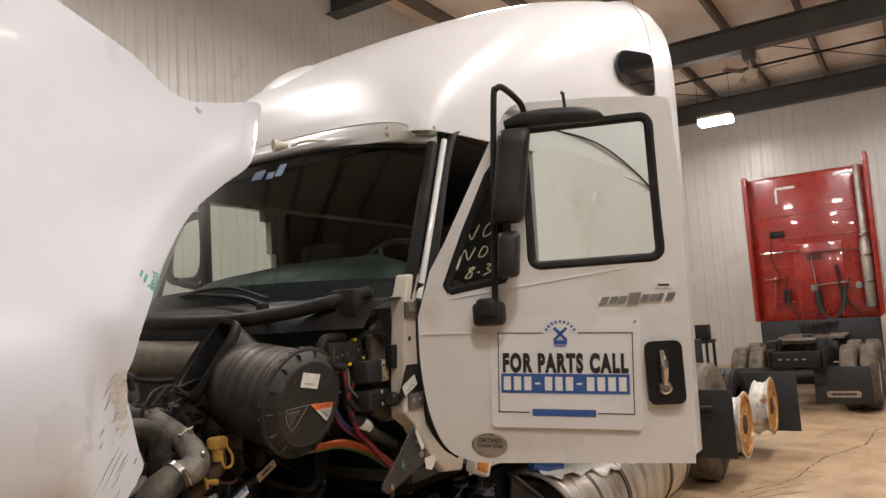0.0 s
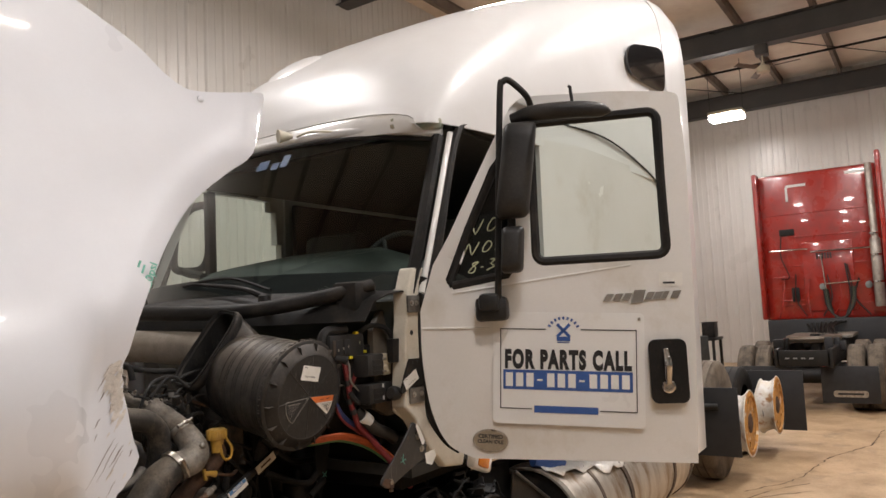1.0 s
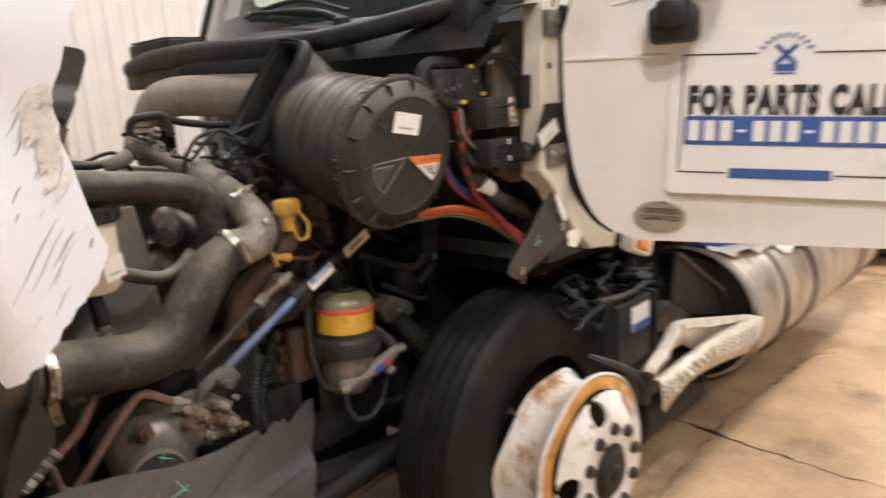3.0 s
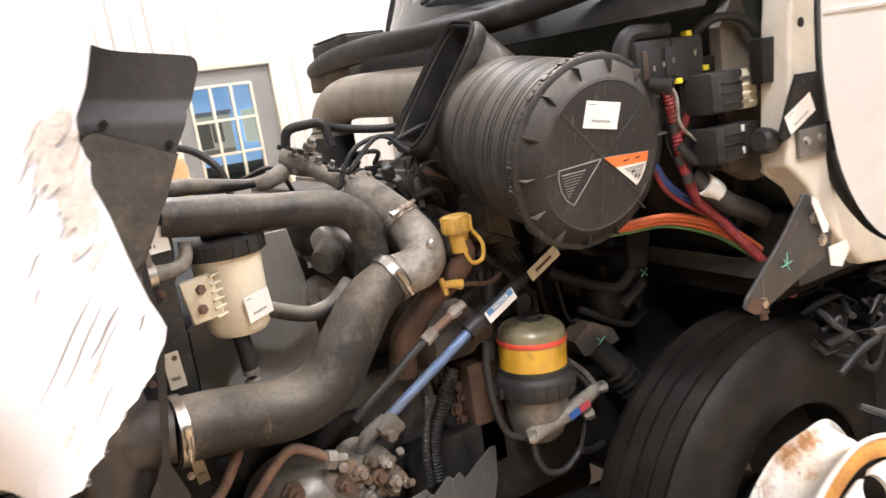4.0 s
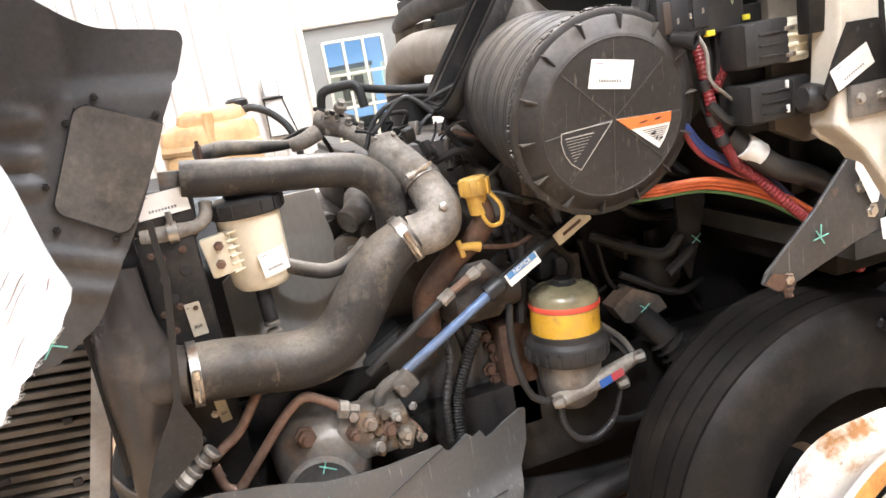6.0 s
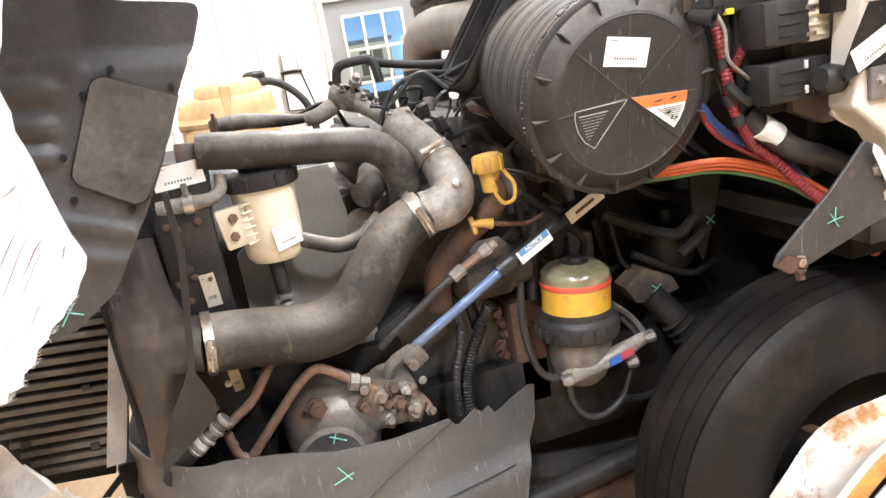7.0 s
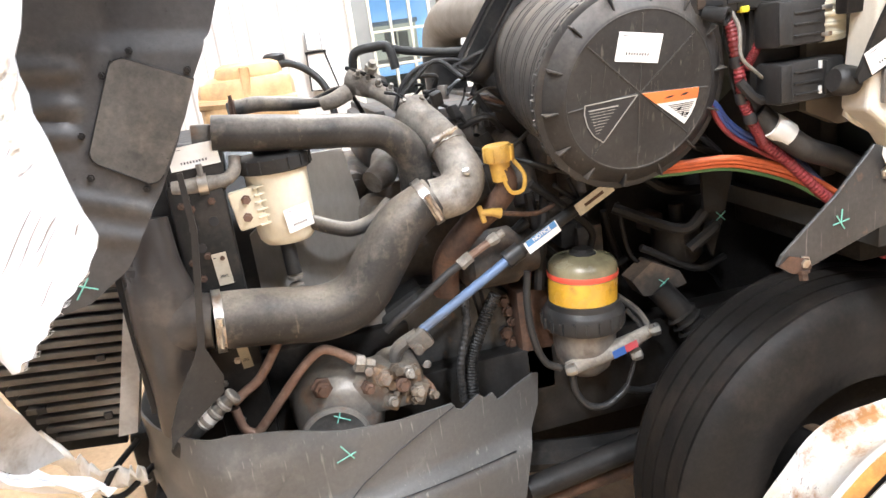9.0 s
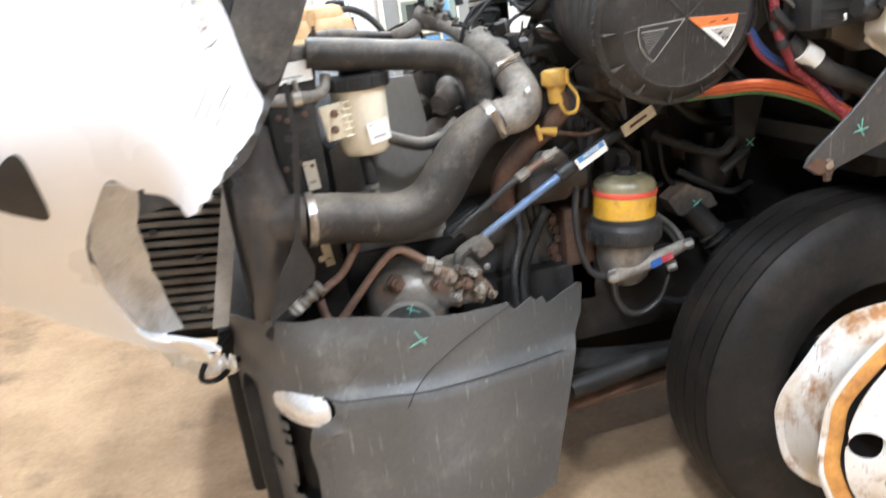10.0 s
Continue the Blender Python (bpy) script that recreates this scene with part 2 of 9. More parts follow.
M_RUBBER = mat("hose_rubber", (0.022, 0.0218, 0.0215), 0.48, second=(0.048, 0.0445, 0.041), scale=6, fine=0.22, fine_scale=150, bump=0.2, bump_scale=45, spec=0.32, rough_var=0.16,
               dirt=(0.22, 0.18, 0.135), dirt_scale=4.5, dirt_mix=(0.53, 0.72), top=(0.29, 0.245, 0.19), speck=(0.12, 0.10, 0.078), scratch=(0.13, 0.11, 0.085))
M_TYRE = mat("tyre_rubber", spec=0.22, base=(0.0098, 0.0086, 0.0076), rough=0.6, second=(0.0150, 0.0128, 0.0108), scale=5, fine=0.3, bump=0.25, dirt=(0.032, 0.025, 0.019), dirt_scale=7, speck=(0.03, 0.025, 0.02),
             dirt_mix=(0.5, 0.8))
M_ALU = mat("dull_aluminium", (0.24, 0.222, 0.195), 0.6, metal=0.1, spec=0.35, second=(0.13, 0.115, 0.098), scale=14, fine=0.3, bump=0.45, bump_scale=60,
            dirt=(0.12, 0.09, 0.06), dirt_scale=11, dirt_mix=(0.52, 0.72), top=(0.26, 0.22, 0.17))
M_STEEL = mat("zinc_steel", (0.50, 0.48, 0.44), 0.35, metal=0.9, second=(0.30, 0.25, 0.20), scale=25, fine=0.1, bump=0.1, dirt=(0.24, 0.13, 0.06), dirt_scale=18)
M_CHROME = mat("chrome", (0.75, 0.74, 0.72), 0.12, metal=1.0, second=(0.6, 0.58, 0.55), fine=0.03, bump=0.02, rough_var=0.05)
M_RUST = mat("rusty_steel", (0.085, 0.045, 0.027), 0.8, second=(0.042, 0.028, 0.02), scale=16, fine=0.3, bump=0.5, bump_scale=40, dirt=(0.17, 0.085, 0.04), dirt_scale=9)
M_COPPER = mat("rusty_pipe", (0.19, 0.118, 0.083), 0.6, metal=0.3, second=(0.15, 0.085, 0.06), scale=18, fine=0.2, bump=0.25, dirt=(0.30, 0.22, 0.16), dirt_scale=12)
M_ENGINE = mat("engine_iron", (0.040, 0.036, 0.032), 0.58, metal=0.1, second=(0.085, 0.070, 0.056), scale=9, fine=0.25, bump=0.4, bump_scale=35,
               dirt=(0.17, 0.12, 0.08), dirt_scale=7, dirt_mix=(0.52, 0.75))
M_CAST = mat("cast_housing", (0.15, 0.142, 0.13), 0.42, metal=0.25, second=(0.07, 0.062, 0.055), scale=10, fine=0.2, bump=0.35, bump_scale=45,
             dirt=(0.17, 0.098, 0.055), dirt_scale=11, dirt_mix=(0.52, 0.68), top=(0.25, 0.21, 0.16), speck=(0.30, 0.24, 0.17))
M_DARK = mat("black_steel", spec=0.25, base=(0.012, 0.0112, 0.0104), rough=0.55, second=(0.022, 0.0195, 0.017), scale=8, fine=0.25, bump=0.25, dirt=(0.055, 0.043, 0.032), dirt_scale=6,
             dirt_mix=(0.55, 0.85), speck=(0.07, 0.055, 0.042))
M_BUMPER = mat("grey_bumper_plastic", (0.082, 0.080, 0.077), 0.42, second=(0.108, 0.104, 0.098), scale=3, fine=0.12, bump=0.10,
               dirt=(0.24, 0.22, 0.195), dirt_scale=6, dirt_mix=(0.58, 0.95), speck=(0.19, 0.175, 0.155), scratch=(0.24, 0.23, 0.21))
M_LINER = mat("liner_plastic", (0.036, 0.034, 0.033), 0.50, second=(0.056, 0.053, 0.050), scale=6, fine=0.2, bump=0.15, dirt=(0.13, 0.117, 0.10), dirt_scale=8,
              dirt_mix=(0.56, 0.9), speck=(0.025, 0.022, 0.02))
M_CREAM = mat("aged_cream_plastic", (0.74, 0.68, 0.53), 0.42, second=(0.60, 0.53, 0.38), scale=8, fine=0.06, bump=0.06, dirt=(0.36, 0.29, 0.19), dirt_scale=12,
              dirt_mix=(0.56, 0.85))
M_AMBER = mat("amber_tank_plastic", (0.72, 0.46, 0.22), 0.4, second=(0.56, 0.32, 0.12), scale=9, fine=0.08, bump=0.08, dirt=(0.42, 0.27, 0.13), dirt_scale=9)
M_YELLOW = mat("yellow_plastic", (0.54, 0.325, 0.055), 0.5, second=(0.40, 0.235, 0.05), scale=14, fine=0.1, bump=0.12, dirt=(0.30, 0.19, 0.07), dirt_scale=18)
M_FUEL = mat("amber_fuel", (0.62, 0.36, 0.03), 0.25, second=(0.50, 0.27, 0.03), scale=12, fine=0.08, bump=0.0, coat=0.5, dirt=(0.24, 0.13, 0.04), dirt_scale=11, dirt_mix=(0.54, 0.7), speck=(0.20, 0.11, 0.04))
M_BOWL = mat("filter_bowl", (0.24, 0.21, 0.12), 0.22, second=(0.15, 0.13, 0.08), scale=10, fine=0.08, bump=0.0, coat=0.5, dirt=(0.10, 0.08, 0.055), dirt_scale=9, speck=(0.32, 0.27, 0.19))
M_RED = mat("red_gasket", (0.72, 0.09, 0.05), 0.4, fine=0.05, bump=0.02, dirt=(0.45, 0.07, 0.04), dirt_scale=14)
M_ORANGE = mat("orange_loom", (0.56, 0.125, 0.038), 0.55, second=(0.36, 0.08, 0.03), scale=14, fine=0.12, bump=0.25, dirt=(0.28, 0.09, 0.04), dirt_scale=10)
M_REDW = mat("red_cable", (0.19, 0.020, 0.022), 0.5, second=(0.095, 0.012, 0.012), scale=14, fine=0.15, bump=0.2, dirt=(0.12, 0.04, 0.03), dirt_scale=9)
M_BLUEW = mat("blue_cable", (0.022, 0.045, 0.16), 0.5, second=(0.03, 0.035, 0.07), scale=18, fine=0.12, bump=0.1)
M_GREENW = mat("green_cable", (0.07, 0.19, 0.07), 0.5, fine=0.12, bump=0.1)
M_PAPER = mat("white_label", (0.80, 0.79, 0.75), 0.6, second=(0.74, 0.72, 0.67), scale=20, fine=0.03, bump=0.03)
M_INK = mat("black_ink", (0.018, 0.018, 0.02), 0.55, fine=0.05, bump=0.0)
M_BLUE = mat("sign_blue", (0.045, 0.115, 0.36), 0.4, fine=0.03, bump=0.0)
M_STICK_BLUE = mat("sticker_blue", (0.10, 0.26, 0.52), 0.4, fine=0.04, bump=0.0)
M_STICK_ORANGE = mat("sticker_orange", (0.72, 0.18, 0.04), 0.45, fine=0.06, bump=0.0, dirt=(0.25, 0.10, 0.05), dirt_scale=30)
M_SIGN = mat("sign_white", (0.82, 0.82, 0.80), 0.35, second=(0.78, 0.77, 0.74), scale=3, fine=0.015, bump=0.02, dirt=(0.62, 0.58, 0.50), dirt_scale=5,
             dirt_mix=(0.62, 0.9))
M_CHALK = mat("green_marker", (0.20, 0.52, 0.42), 0.7, fine=0.1, bump=0.1)
M_CHALKW = mat("pale_marker", (0.62, 0.66, 0.42), 0.7, fine=0.1, bump=0.1)
M_WHEEL = mat("chipped_wheel_paint", (0.72, 0.70, 0.66), 0.4, second=(0.58, 0.50, 0.38), scale=6, fine=0.06, bump=0.15,
              dirt=(0.32, 0.15, 0.05), dirt_scale=6.5, dirt_mix=(0.53, 0.64), speck=(0.22, 0.17, 0.12), scratch=(0.14, 0.11, 0.085))
M_WRUST = mat("wheel_rust", (0.55, 0.27, 0.06), 0.7, second=(0.33, 0.14, 0.04), scale=12, fine=0.2, bump=0.3, dirt=(0.70, 0.62, 0.50), dirt_scale=8,
              dirt_mix=(0.58, 0.66))
M_TANK = mat("dented_tank_metal", (0.50, 0.46, 0.40), 0.38, metal=0.55, second=(0.36, 0.31, 0.25), scale=5, fine=0.08, bump=0.25, bump_scale=9,
             dirt=(0.24, 0.155, 0.085), dirt_scale=4, dirt_mix=(0.52, 0.68), stretch=(1.6, 1, 0.45))
M_REDCAB = mat("red_paint", (0.33, 0.020, 0.011), 0.3, second=(0.25, 0.014, 0.009), scale=3, fine=0.08, bump=0.06, bump_scale=7, coat=0.6, dirt=(0.20, 0.03, 0.022), dirt_scale=3)
M_GREYFRAME = mat("grey_door_paint", (0.24, 0.24, 0.225), 0.5, second=(0.21, 0.21, 0.20), scale=3, fine=0.03, bump=0.03)
M_TRIMW = mat("cream_trim", (0.66, 0.61, 0.48), 0.5, fine=0.03, bump=0.03)
M_SHELL = mat("inside_fibreglass", (0.30, 0.29, 0.26), 0.55, second=(0.42, 0.40, 0.36), scale=9, fine=0.12, bump=0.25, dirt=(0.20, 0.16, 0.11), dirt_scale=6)
M_DASH = mat("dusty_dash", (0.052, 0.062, 0.055), 0.7, second=(0.036, 0.042, 0.038), scale=5, fine=0.1, bump=0.1)
M_CLOTH = mat("dark_trim", (0.030, 0.031, 0.030), 0.8, second=(0.05, 0.05, 0.047), scale=9, fine=0.15, bump=0.2)
M_GREYGREEN = mat("worn_marker_lens", (0.30, 0.36, 0.29), 0.45, second=(0.45, 0.33, 0.22), scale=9, fine=0.08, bump=0.1)


def glass(name, tint=(1, 1, 1), rough=0.0, body=0.0, body_col=(0.02, 0.02, 0.02)):
    m = bpy.data.materials.new(name)
    m.use_nodes = True
    nt = m.node_tree
    nt.nodes.remove(nt.nodes["Principled BSDF"])
    out = nt.nodes["Material Output"]
    tr, gl, mx, fr = (nt.nodes.new(k) for k in ("ShaderNodeBsdfTransparent", "ShaderNodeBsdfGlossy", "ShaderNodeMixShader", "ShaderNodeFresnel"))
    tr.inputs[0].default_value = (*tint, 1)
    gl.inputs["Roughness"].default_value = rough
    fr.inputs[0].default_value = 1.5
    nt.links.new(fr.outputs[0], mx.inputs[0])
    nt.links.new(tr.outputs[0], mx.inputs[1])
    nt.links.new(gl.outputs[0], mx.inputs[2])
    nt.links.new(mx.outputs[0], out.inputs[0])
    return m


M_GLASS = glass("window_glass", (0.80, 0.86, 0.82))
M_WSHIELD = glass("windscreen_glass", (0.60, 0.70, 0.64))


def glow(name, col, strength):
    m = bpy.data.materials.new(name)
    m.use_nodes = True
    b = m.node_tree.nodes["Principled BSDF"]
    b.inputs["Base Color"].default_value = (*col, 1)
    b.inputs["Emission Color"].default_value = (*col, 1)
    b.inputs["Emission Strength"].default_value = strength
    return m


M_LAMP = glow("lamp_diffuser", (1.0, 0.95, 0.88), 45.0)


def concrete():
    m = mat("concrete_floor", (0.50, 0.345, 0.20), 0.52, second=(0.35, 0.235, 0.13), scale=1.7, mix=(0.38, 0.68), fine=0.16, fine_scale=38, bump=0.10,
            bump_scale=14, dirt=(0.19, 0.125, 0.07), dirt_scale=2.6, dirt_mix=(0.55, 0.76), rough_var=0.14)
    return m


M_FLOOR = concrete()
M_CRACK = mat("crack_dirt", (0.070, 0.040, 0.020), 0.9, fine=0.2, bump=0.2)
M_WALL = mat("white_steel_siding", (0.63, 0.605, 0.565), 0.32, second=(0.59, 0.565, 0.53), scale=1.2, fine=0.02, bump=0.02, rough_var=0.08)
M_DECK = mat("roof_insulation", (0.80, 0.72, 0.62), 0.7, second=(0.70, 0.61, 0.52), scale=1.5, fine=0.05, bump=0.2, bump_scale=5)
M_PURLIN = mat("primed_purlin", (0.17, 0.13, 0.10), 0.6, second=(0.13, 0.10, 0.08), scale=3, fine=0.06, bump=0.05)
M_BEAM = mat("dark_beam", (0.050, 0.047, 0.045), 0.55, second=(0.07, 0.065, 0.06), scale=2, fine=0.08, bump=0.08)
M_CLEAR = mat("clear_lens", (0.80, 0.80, 0.79), 0.1, metal=0.4, second=(0.66, 0.66, 0.65), scale=30, fine=0.1, bump=0.3, bump_scale=60, coat=1.0)
M_GREYMETAL = mat("dirty_die_cast", (0.20, 0.185, 0.165), 0.45, metal=0.4, second=(0.11, 0.10, 0.088), scale=14, fine=0.15, bump=0.25, dirt=(0.07, 0.05, 0.035), dirt_scale=11)
M_TINT = mat("tinted_glass", (0.010, 0.010, 0.011), 0.06, second=(0.014, 0.014, 0.015), fine=0.02, bump=0.0, coat=0.6, rough_var=0.02)
M_DUSTYTYRE = mat("dusty_tread", (0.16, 0.125, 0.09), 0.8, second=(0.07, 0.058, 0.045), scale=6, fine=0.25, bump=0.3, dirt=(0.03, 0.026, 0.023), dirt_scale=4, dirt_mix=(0.5, 0.75))
M_POST = mat("aged_post_paint", (0.70, 0.655, 0.56), 0.4, second=(0.58, 0.53, 0.43), scale=6, mix=(0.4, 0.7), fine=0.05, bump=0.05, dirt=(0.34, 0.28, 0.20), dirt_scale=7, dirt_mix=(0.58, 0.85))

# ---- the hall ----
X0, X1, Y0, Y1, EAVE = -13.0, 19.4, -13.0, 5.02, 7.0


def roof_z(y):
    return 7.55 + 0.055 * (y - 5.0) * 0.6


def floor_cracks():
    """Joints and cracks as thin dark grooves."""
    joints = [(0.0045, [(1.36, 0.4), (1.351, -0.766), (1.351, -0.902), (1.313, -1.05)]), (0.0062, [(1.345, -0.90), (1.313, -1.05), (1.284, -1.361)]), (0.0026, [(1.284, -1.361), (1.25, -1.9), (1.233, -2.264), (1.22, -6.0)]),
              (0.0034, [(1.32, -0.98), (1.496, -0.969), (1.689, -0.988), (2.226, -1.027), (2.774, -1.085)]), (0.0024, [(2.226, -1.027), (2.5, -1.0), (2.72, -1.16)]),
              (0.0022, [(1.292, -0.979), (1.148, -0.998), (0.911, -1.02), (0.61, -1.044)]),
              (0.005, [(4.40, -0.9), (4.592, -1.31), (4.839, -1.486), (5.168, -1.808)]), (0.004, [(4.592, -1.31), (4.95, -1.40), (5.468, -1.74)]),
              (0.005, [(7.713, -2.142), (6.732, -1.767), (5.673, -1.628), (5.381, -1.518), (4.924, -1.245)]), (0.005, [(7.713, -2.142), (8.8, -2.2), (9.9, -2.9)])]
    rng = random.Random(4)
    for wide, path in joints:
        fl = [V((*p, 0.0)) for p in path]
        pts = []
        for a, b in zip(fl, fl[1:]):
            k = max(3, int((b - a).length / 0.06))
            for i in range(k):
                pts.append(a.lerp(b, i / k) + V((rng.uniform(-1, 1), rng.uniform(-1, 1), 0)) * 0.014)
        pts.append(fl[-1])
        yield wide, pts


floor = part("floor", box((X0, Y0, -0.25), (X1, Y1, 0.0), bev=0), M_FLOOR)
tagged(floor, "worn tan concrete shop floor with cracks and stains", "floor", kind="structure")
for wide, pts in floor_cracks():
    bm = bmesh.new()
    rng = random.Random(len(pts))
    for a, b in zip(pts, pts[1:]):
        w = wide * rng.choice((0.5, 0.9, 1.3, 1.8, 2.2))
        d = (b - a).cross(V((0, 0, 1))).normalized() * w
        up = V((0, 0, 0.002))
        add_poly(bm, [a - d + up, b - d + up, b + d + up, a + d + up])
    part("floor_crack", bm, M_CRACK, floor, smooth=0)


def ribbed(p0, p1, z0, z1, inward, z1b=None):
    """Steel siding between two points, with ribs a foot apart, the ribs standing towards inward."""
    p0, p1, inward = V((*p0, 0)), V((*p1, 0)), V((*inward, 0))
    d = (p1 - p0)
    n = max(1, round(d.length / 0.305))
    prof = []
    for i in range(n):
        for u, h in ((0.0, 0.0), (0.36, 0.0), (0.40, 0.008), (0.44, 0.0), (0.76, 0.0), (0.84, 0.016), (0.92, 0.016)):
            prof.append(((i + u) / n, h))
    prof.append((1.0, 0.0))
    bm = bmesh.new()
    z1b = z1 if z1b is None else z1b
    rows = []
    for u, h in prof:
        p = p0 + d * u + inward * h
        zt = z1 + (z1b - z1) * u
        q = p0 + d * u - inward * 0.08
        rows.append([bm.verts.new((p.x, p.y, z)) for z in (z0, zt)] + [bm.verts.new((q.x, q.y, z)) for z in (zt, z0)])
    for a, b in zip(rows, rows[1:]):
        for k in range(4):
            bm.faces.new((a[k], b[k], b[(k + 1) % 4], a[(k + 1) % 4]))
    bm.faces.new(rows[0])
    bm.faces.new(rows[-1][::-1])
    return bm


DX0, DX1, DZ = -0.215, 0.755, 2.25
wall_n = part("wall_north", ribbed((X0, Y1), (DX0, Y1), 0, 8.2, (0, -1)), M_WALL, smooth=0)
tagged(wall_n, "white ribbed steel wall panels", "wall", kind="structure")
wall_n2 = part("wall_north_right", ribbed((DX1, Y1), (X1, Y1), 0, 8.2, (0, -1)), M_WALL, smooth=0)
tagged(wall_n2, "white ribbed steel wall panels beside the door", "wall", kind="structure")
wall_n3 = part("wall_north_top", ribbed((DX0, Y1), (DX1, Y1), DZ, 8.2, (0, -1)), M_WALL, smooth=0)
tagged(wall_n3, "white ribbed steel wall above the door", "wall", kind="structure")
wall_e = part("wall_east", ribbed((X1, Y1), (X1, Y0), 0, 8.2, (-1, 0)), M_WALL, smooth=0)
tagged(wall_e, "white ribbed steel end wall of the shop", "wall", kind="structure")
wall_w = part("wall_west", ribbed((X0, Y0), (X0, Y1), 0, 8.2, (1, 0)), M_WALL, smooth=0)
tagged(wall_w, "white ribbed steel wall", "wall", kind="structure")
# unseen wall, grey instead of white to cut light bounced into the bay
wall_s = part("wall_south", ribbed((X1, Y0), (X0, Y0), 0, 8.2, (0, 1)), M_GREYFRAME, smooth=0)
tagged(wall_s, "unseen ribbed steel wall, grey to cut bounced light", "wall", kind="structure")
ceil = part("ceiling", box((X0 - 0.1, Y0 - 0.1, 7.85), (X1 + 0.1, Y1 + 0.1, 8.1), bev=0), M_DECK)
tagged(ceil, "tan insulated underside of the steel roof", "ceiling", kind="structure")


def i_beam(p, q, h, w, t=0.02):
    """An I-section between two points at its underside."""
    p, q = V(p), V(q)
    a = (q - p).normalized()
    s = a.cross(V((0, 0, 1))).normalized()
    bm = bmesh.new()
    for lo, hi, ww in ((0, t, w), (t, h - t, 0.014), (h - t, h, w)):
        rings = [[c + s * (sx * ww / 2) + V((0, 0, z)) for sx, z in ((-1, lo), (1, lo), (1, hi), (-1, hi))] for c in (p, q)]
        add_ring_loft(bm, rings)
    return bm


for bx in (-5.5, 0.2, 6.6, 13.65, 19.1):
    b = part("roof_beam", i_beam((bx, Y0, 7.08), (bx, Y1, 7.08), 0.52, 0.30), M_BEAM, smooth=0)
    tagged(b, "dark steel roof beam spanning the shop", "beam", "roof beams", "structure")
for k in range(12):
    py = 4.4 - 1.45 * k
    b = part("purlin", i_beam((X0, py, 7.602), (X1, py, 7.602), 0.245, 0.09, 0.012), M_PURLIN, smooth=0)
    tagged(b, "brown primed steel roof purlin", "purlin", "roof purlins", "structure")
for k, px in enumerate((14.9, 15.05, 16.4)):
    b = part("conduit", tube([(px, Y0, 7.52), (px, Y1, 7.52)], 0.03, 8, smooth=False), M_DARK)
    tagged(b, "thin dark pipe run under the roof", "pipe", "roof pipes", "structure")
for k in range(4):
    b = part("brace_rod", tube([(13.7 - 0.2, 5 - 4.4 * k, 7.55), (19.0, 1.0 - 4.4 * k, 7.56)], 0.012, 6, smooth=False), M_DARK)
    tagged(b, "thin steel cross brace rod", "rod", "brace rods", "structure")


def lamp_fixture(x, y):
    t = thing("shop_light", "glowing white high bay shop light under the roof", "ceiling light", (x, y, 6.5), "shop lights")
    kid(t, part("housing", box((x - 0.26, y - 0.42, 6.47), (x + 0.26, y + 0.42, 6.56), bev=0.04), M_TRIMW))
    kid(t, part("diffuser", box((x - 0.235, y - 0.40, 6.345), (x + 0.235, y + 0.40, 6.472), bev=0.03), M_LAMP))
    for yy in (-0.4, 0.4):
        kid(t, part("hanger", tube([(x, y + yy, 6.55), (x, y + yy, 7.85)], 0.006, 6, smooth=False), M_DARK))


for lx, ly in LAMPS:
    lamp_fixture(lx, ly)


def ceiling_fan(x, y, z):
    t = thing("ceiling_fan", "white ceiling fan hanging from the roof beam", "ceiling fan", (x, y, z))
    kid(t, part("motor", lathe((x, y, z - 0.12), (0, 0, 1), [(0, 0.06), (0.02, 0.13), (0.14, 0.14), (0.18, 0.05), (0.24, 0.03)], 20), M_TRIMW))
    kid(t, part("down_rod", tube([(x, y, z + 0.1), (x, y, 7.1)], 0.018, 8, smooth=False), M_TRIMW))
    kid(t, part("mount", box((x - 0.12, y - 0.12, 6.86), (x + 0.12, y + 0.12, 7.08), bev=0.01), M_BEAM))
    for k in range(3):
        m = Matrix.Translation((x, y, z)) @ Matrix.Rotation(radians(25 + 120 * k), 4, "Z") @ Matrix.Rotation(radians(12), 4, "X")
        kid(t, part("blade", box((0.16, -0.07, -0.006), (0.72, 0.07, 0.006), m, 0.003), M_PURLIN))


ceiling_fan(13.65, -0.38, 6.60)


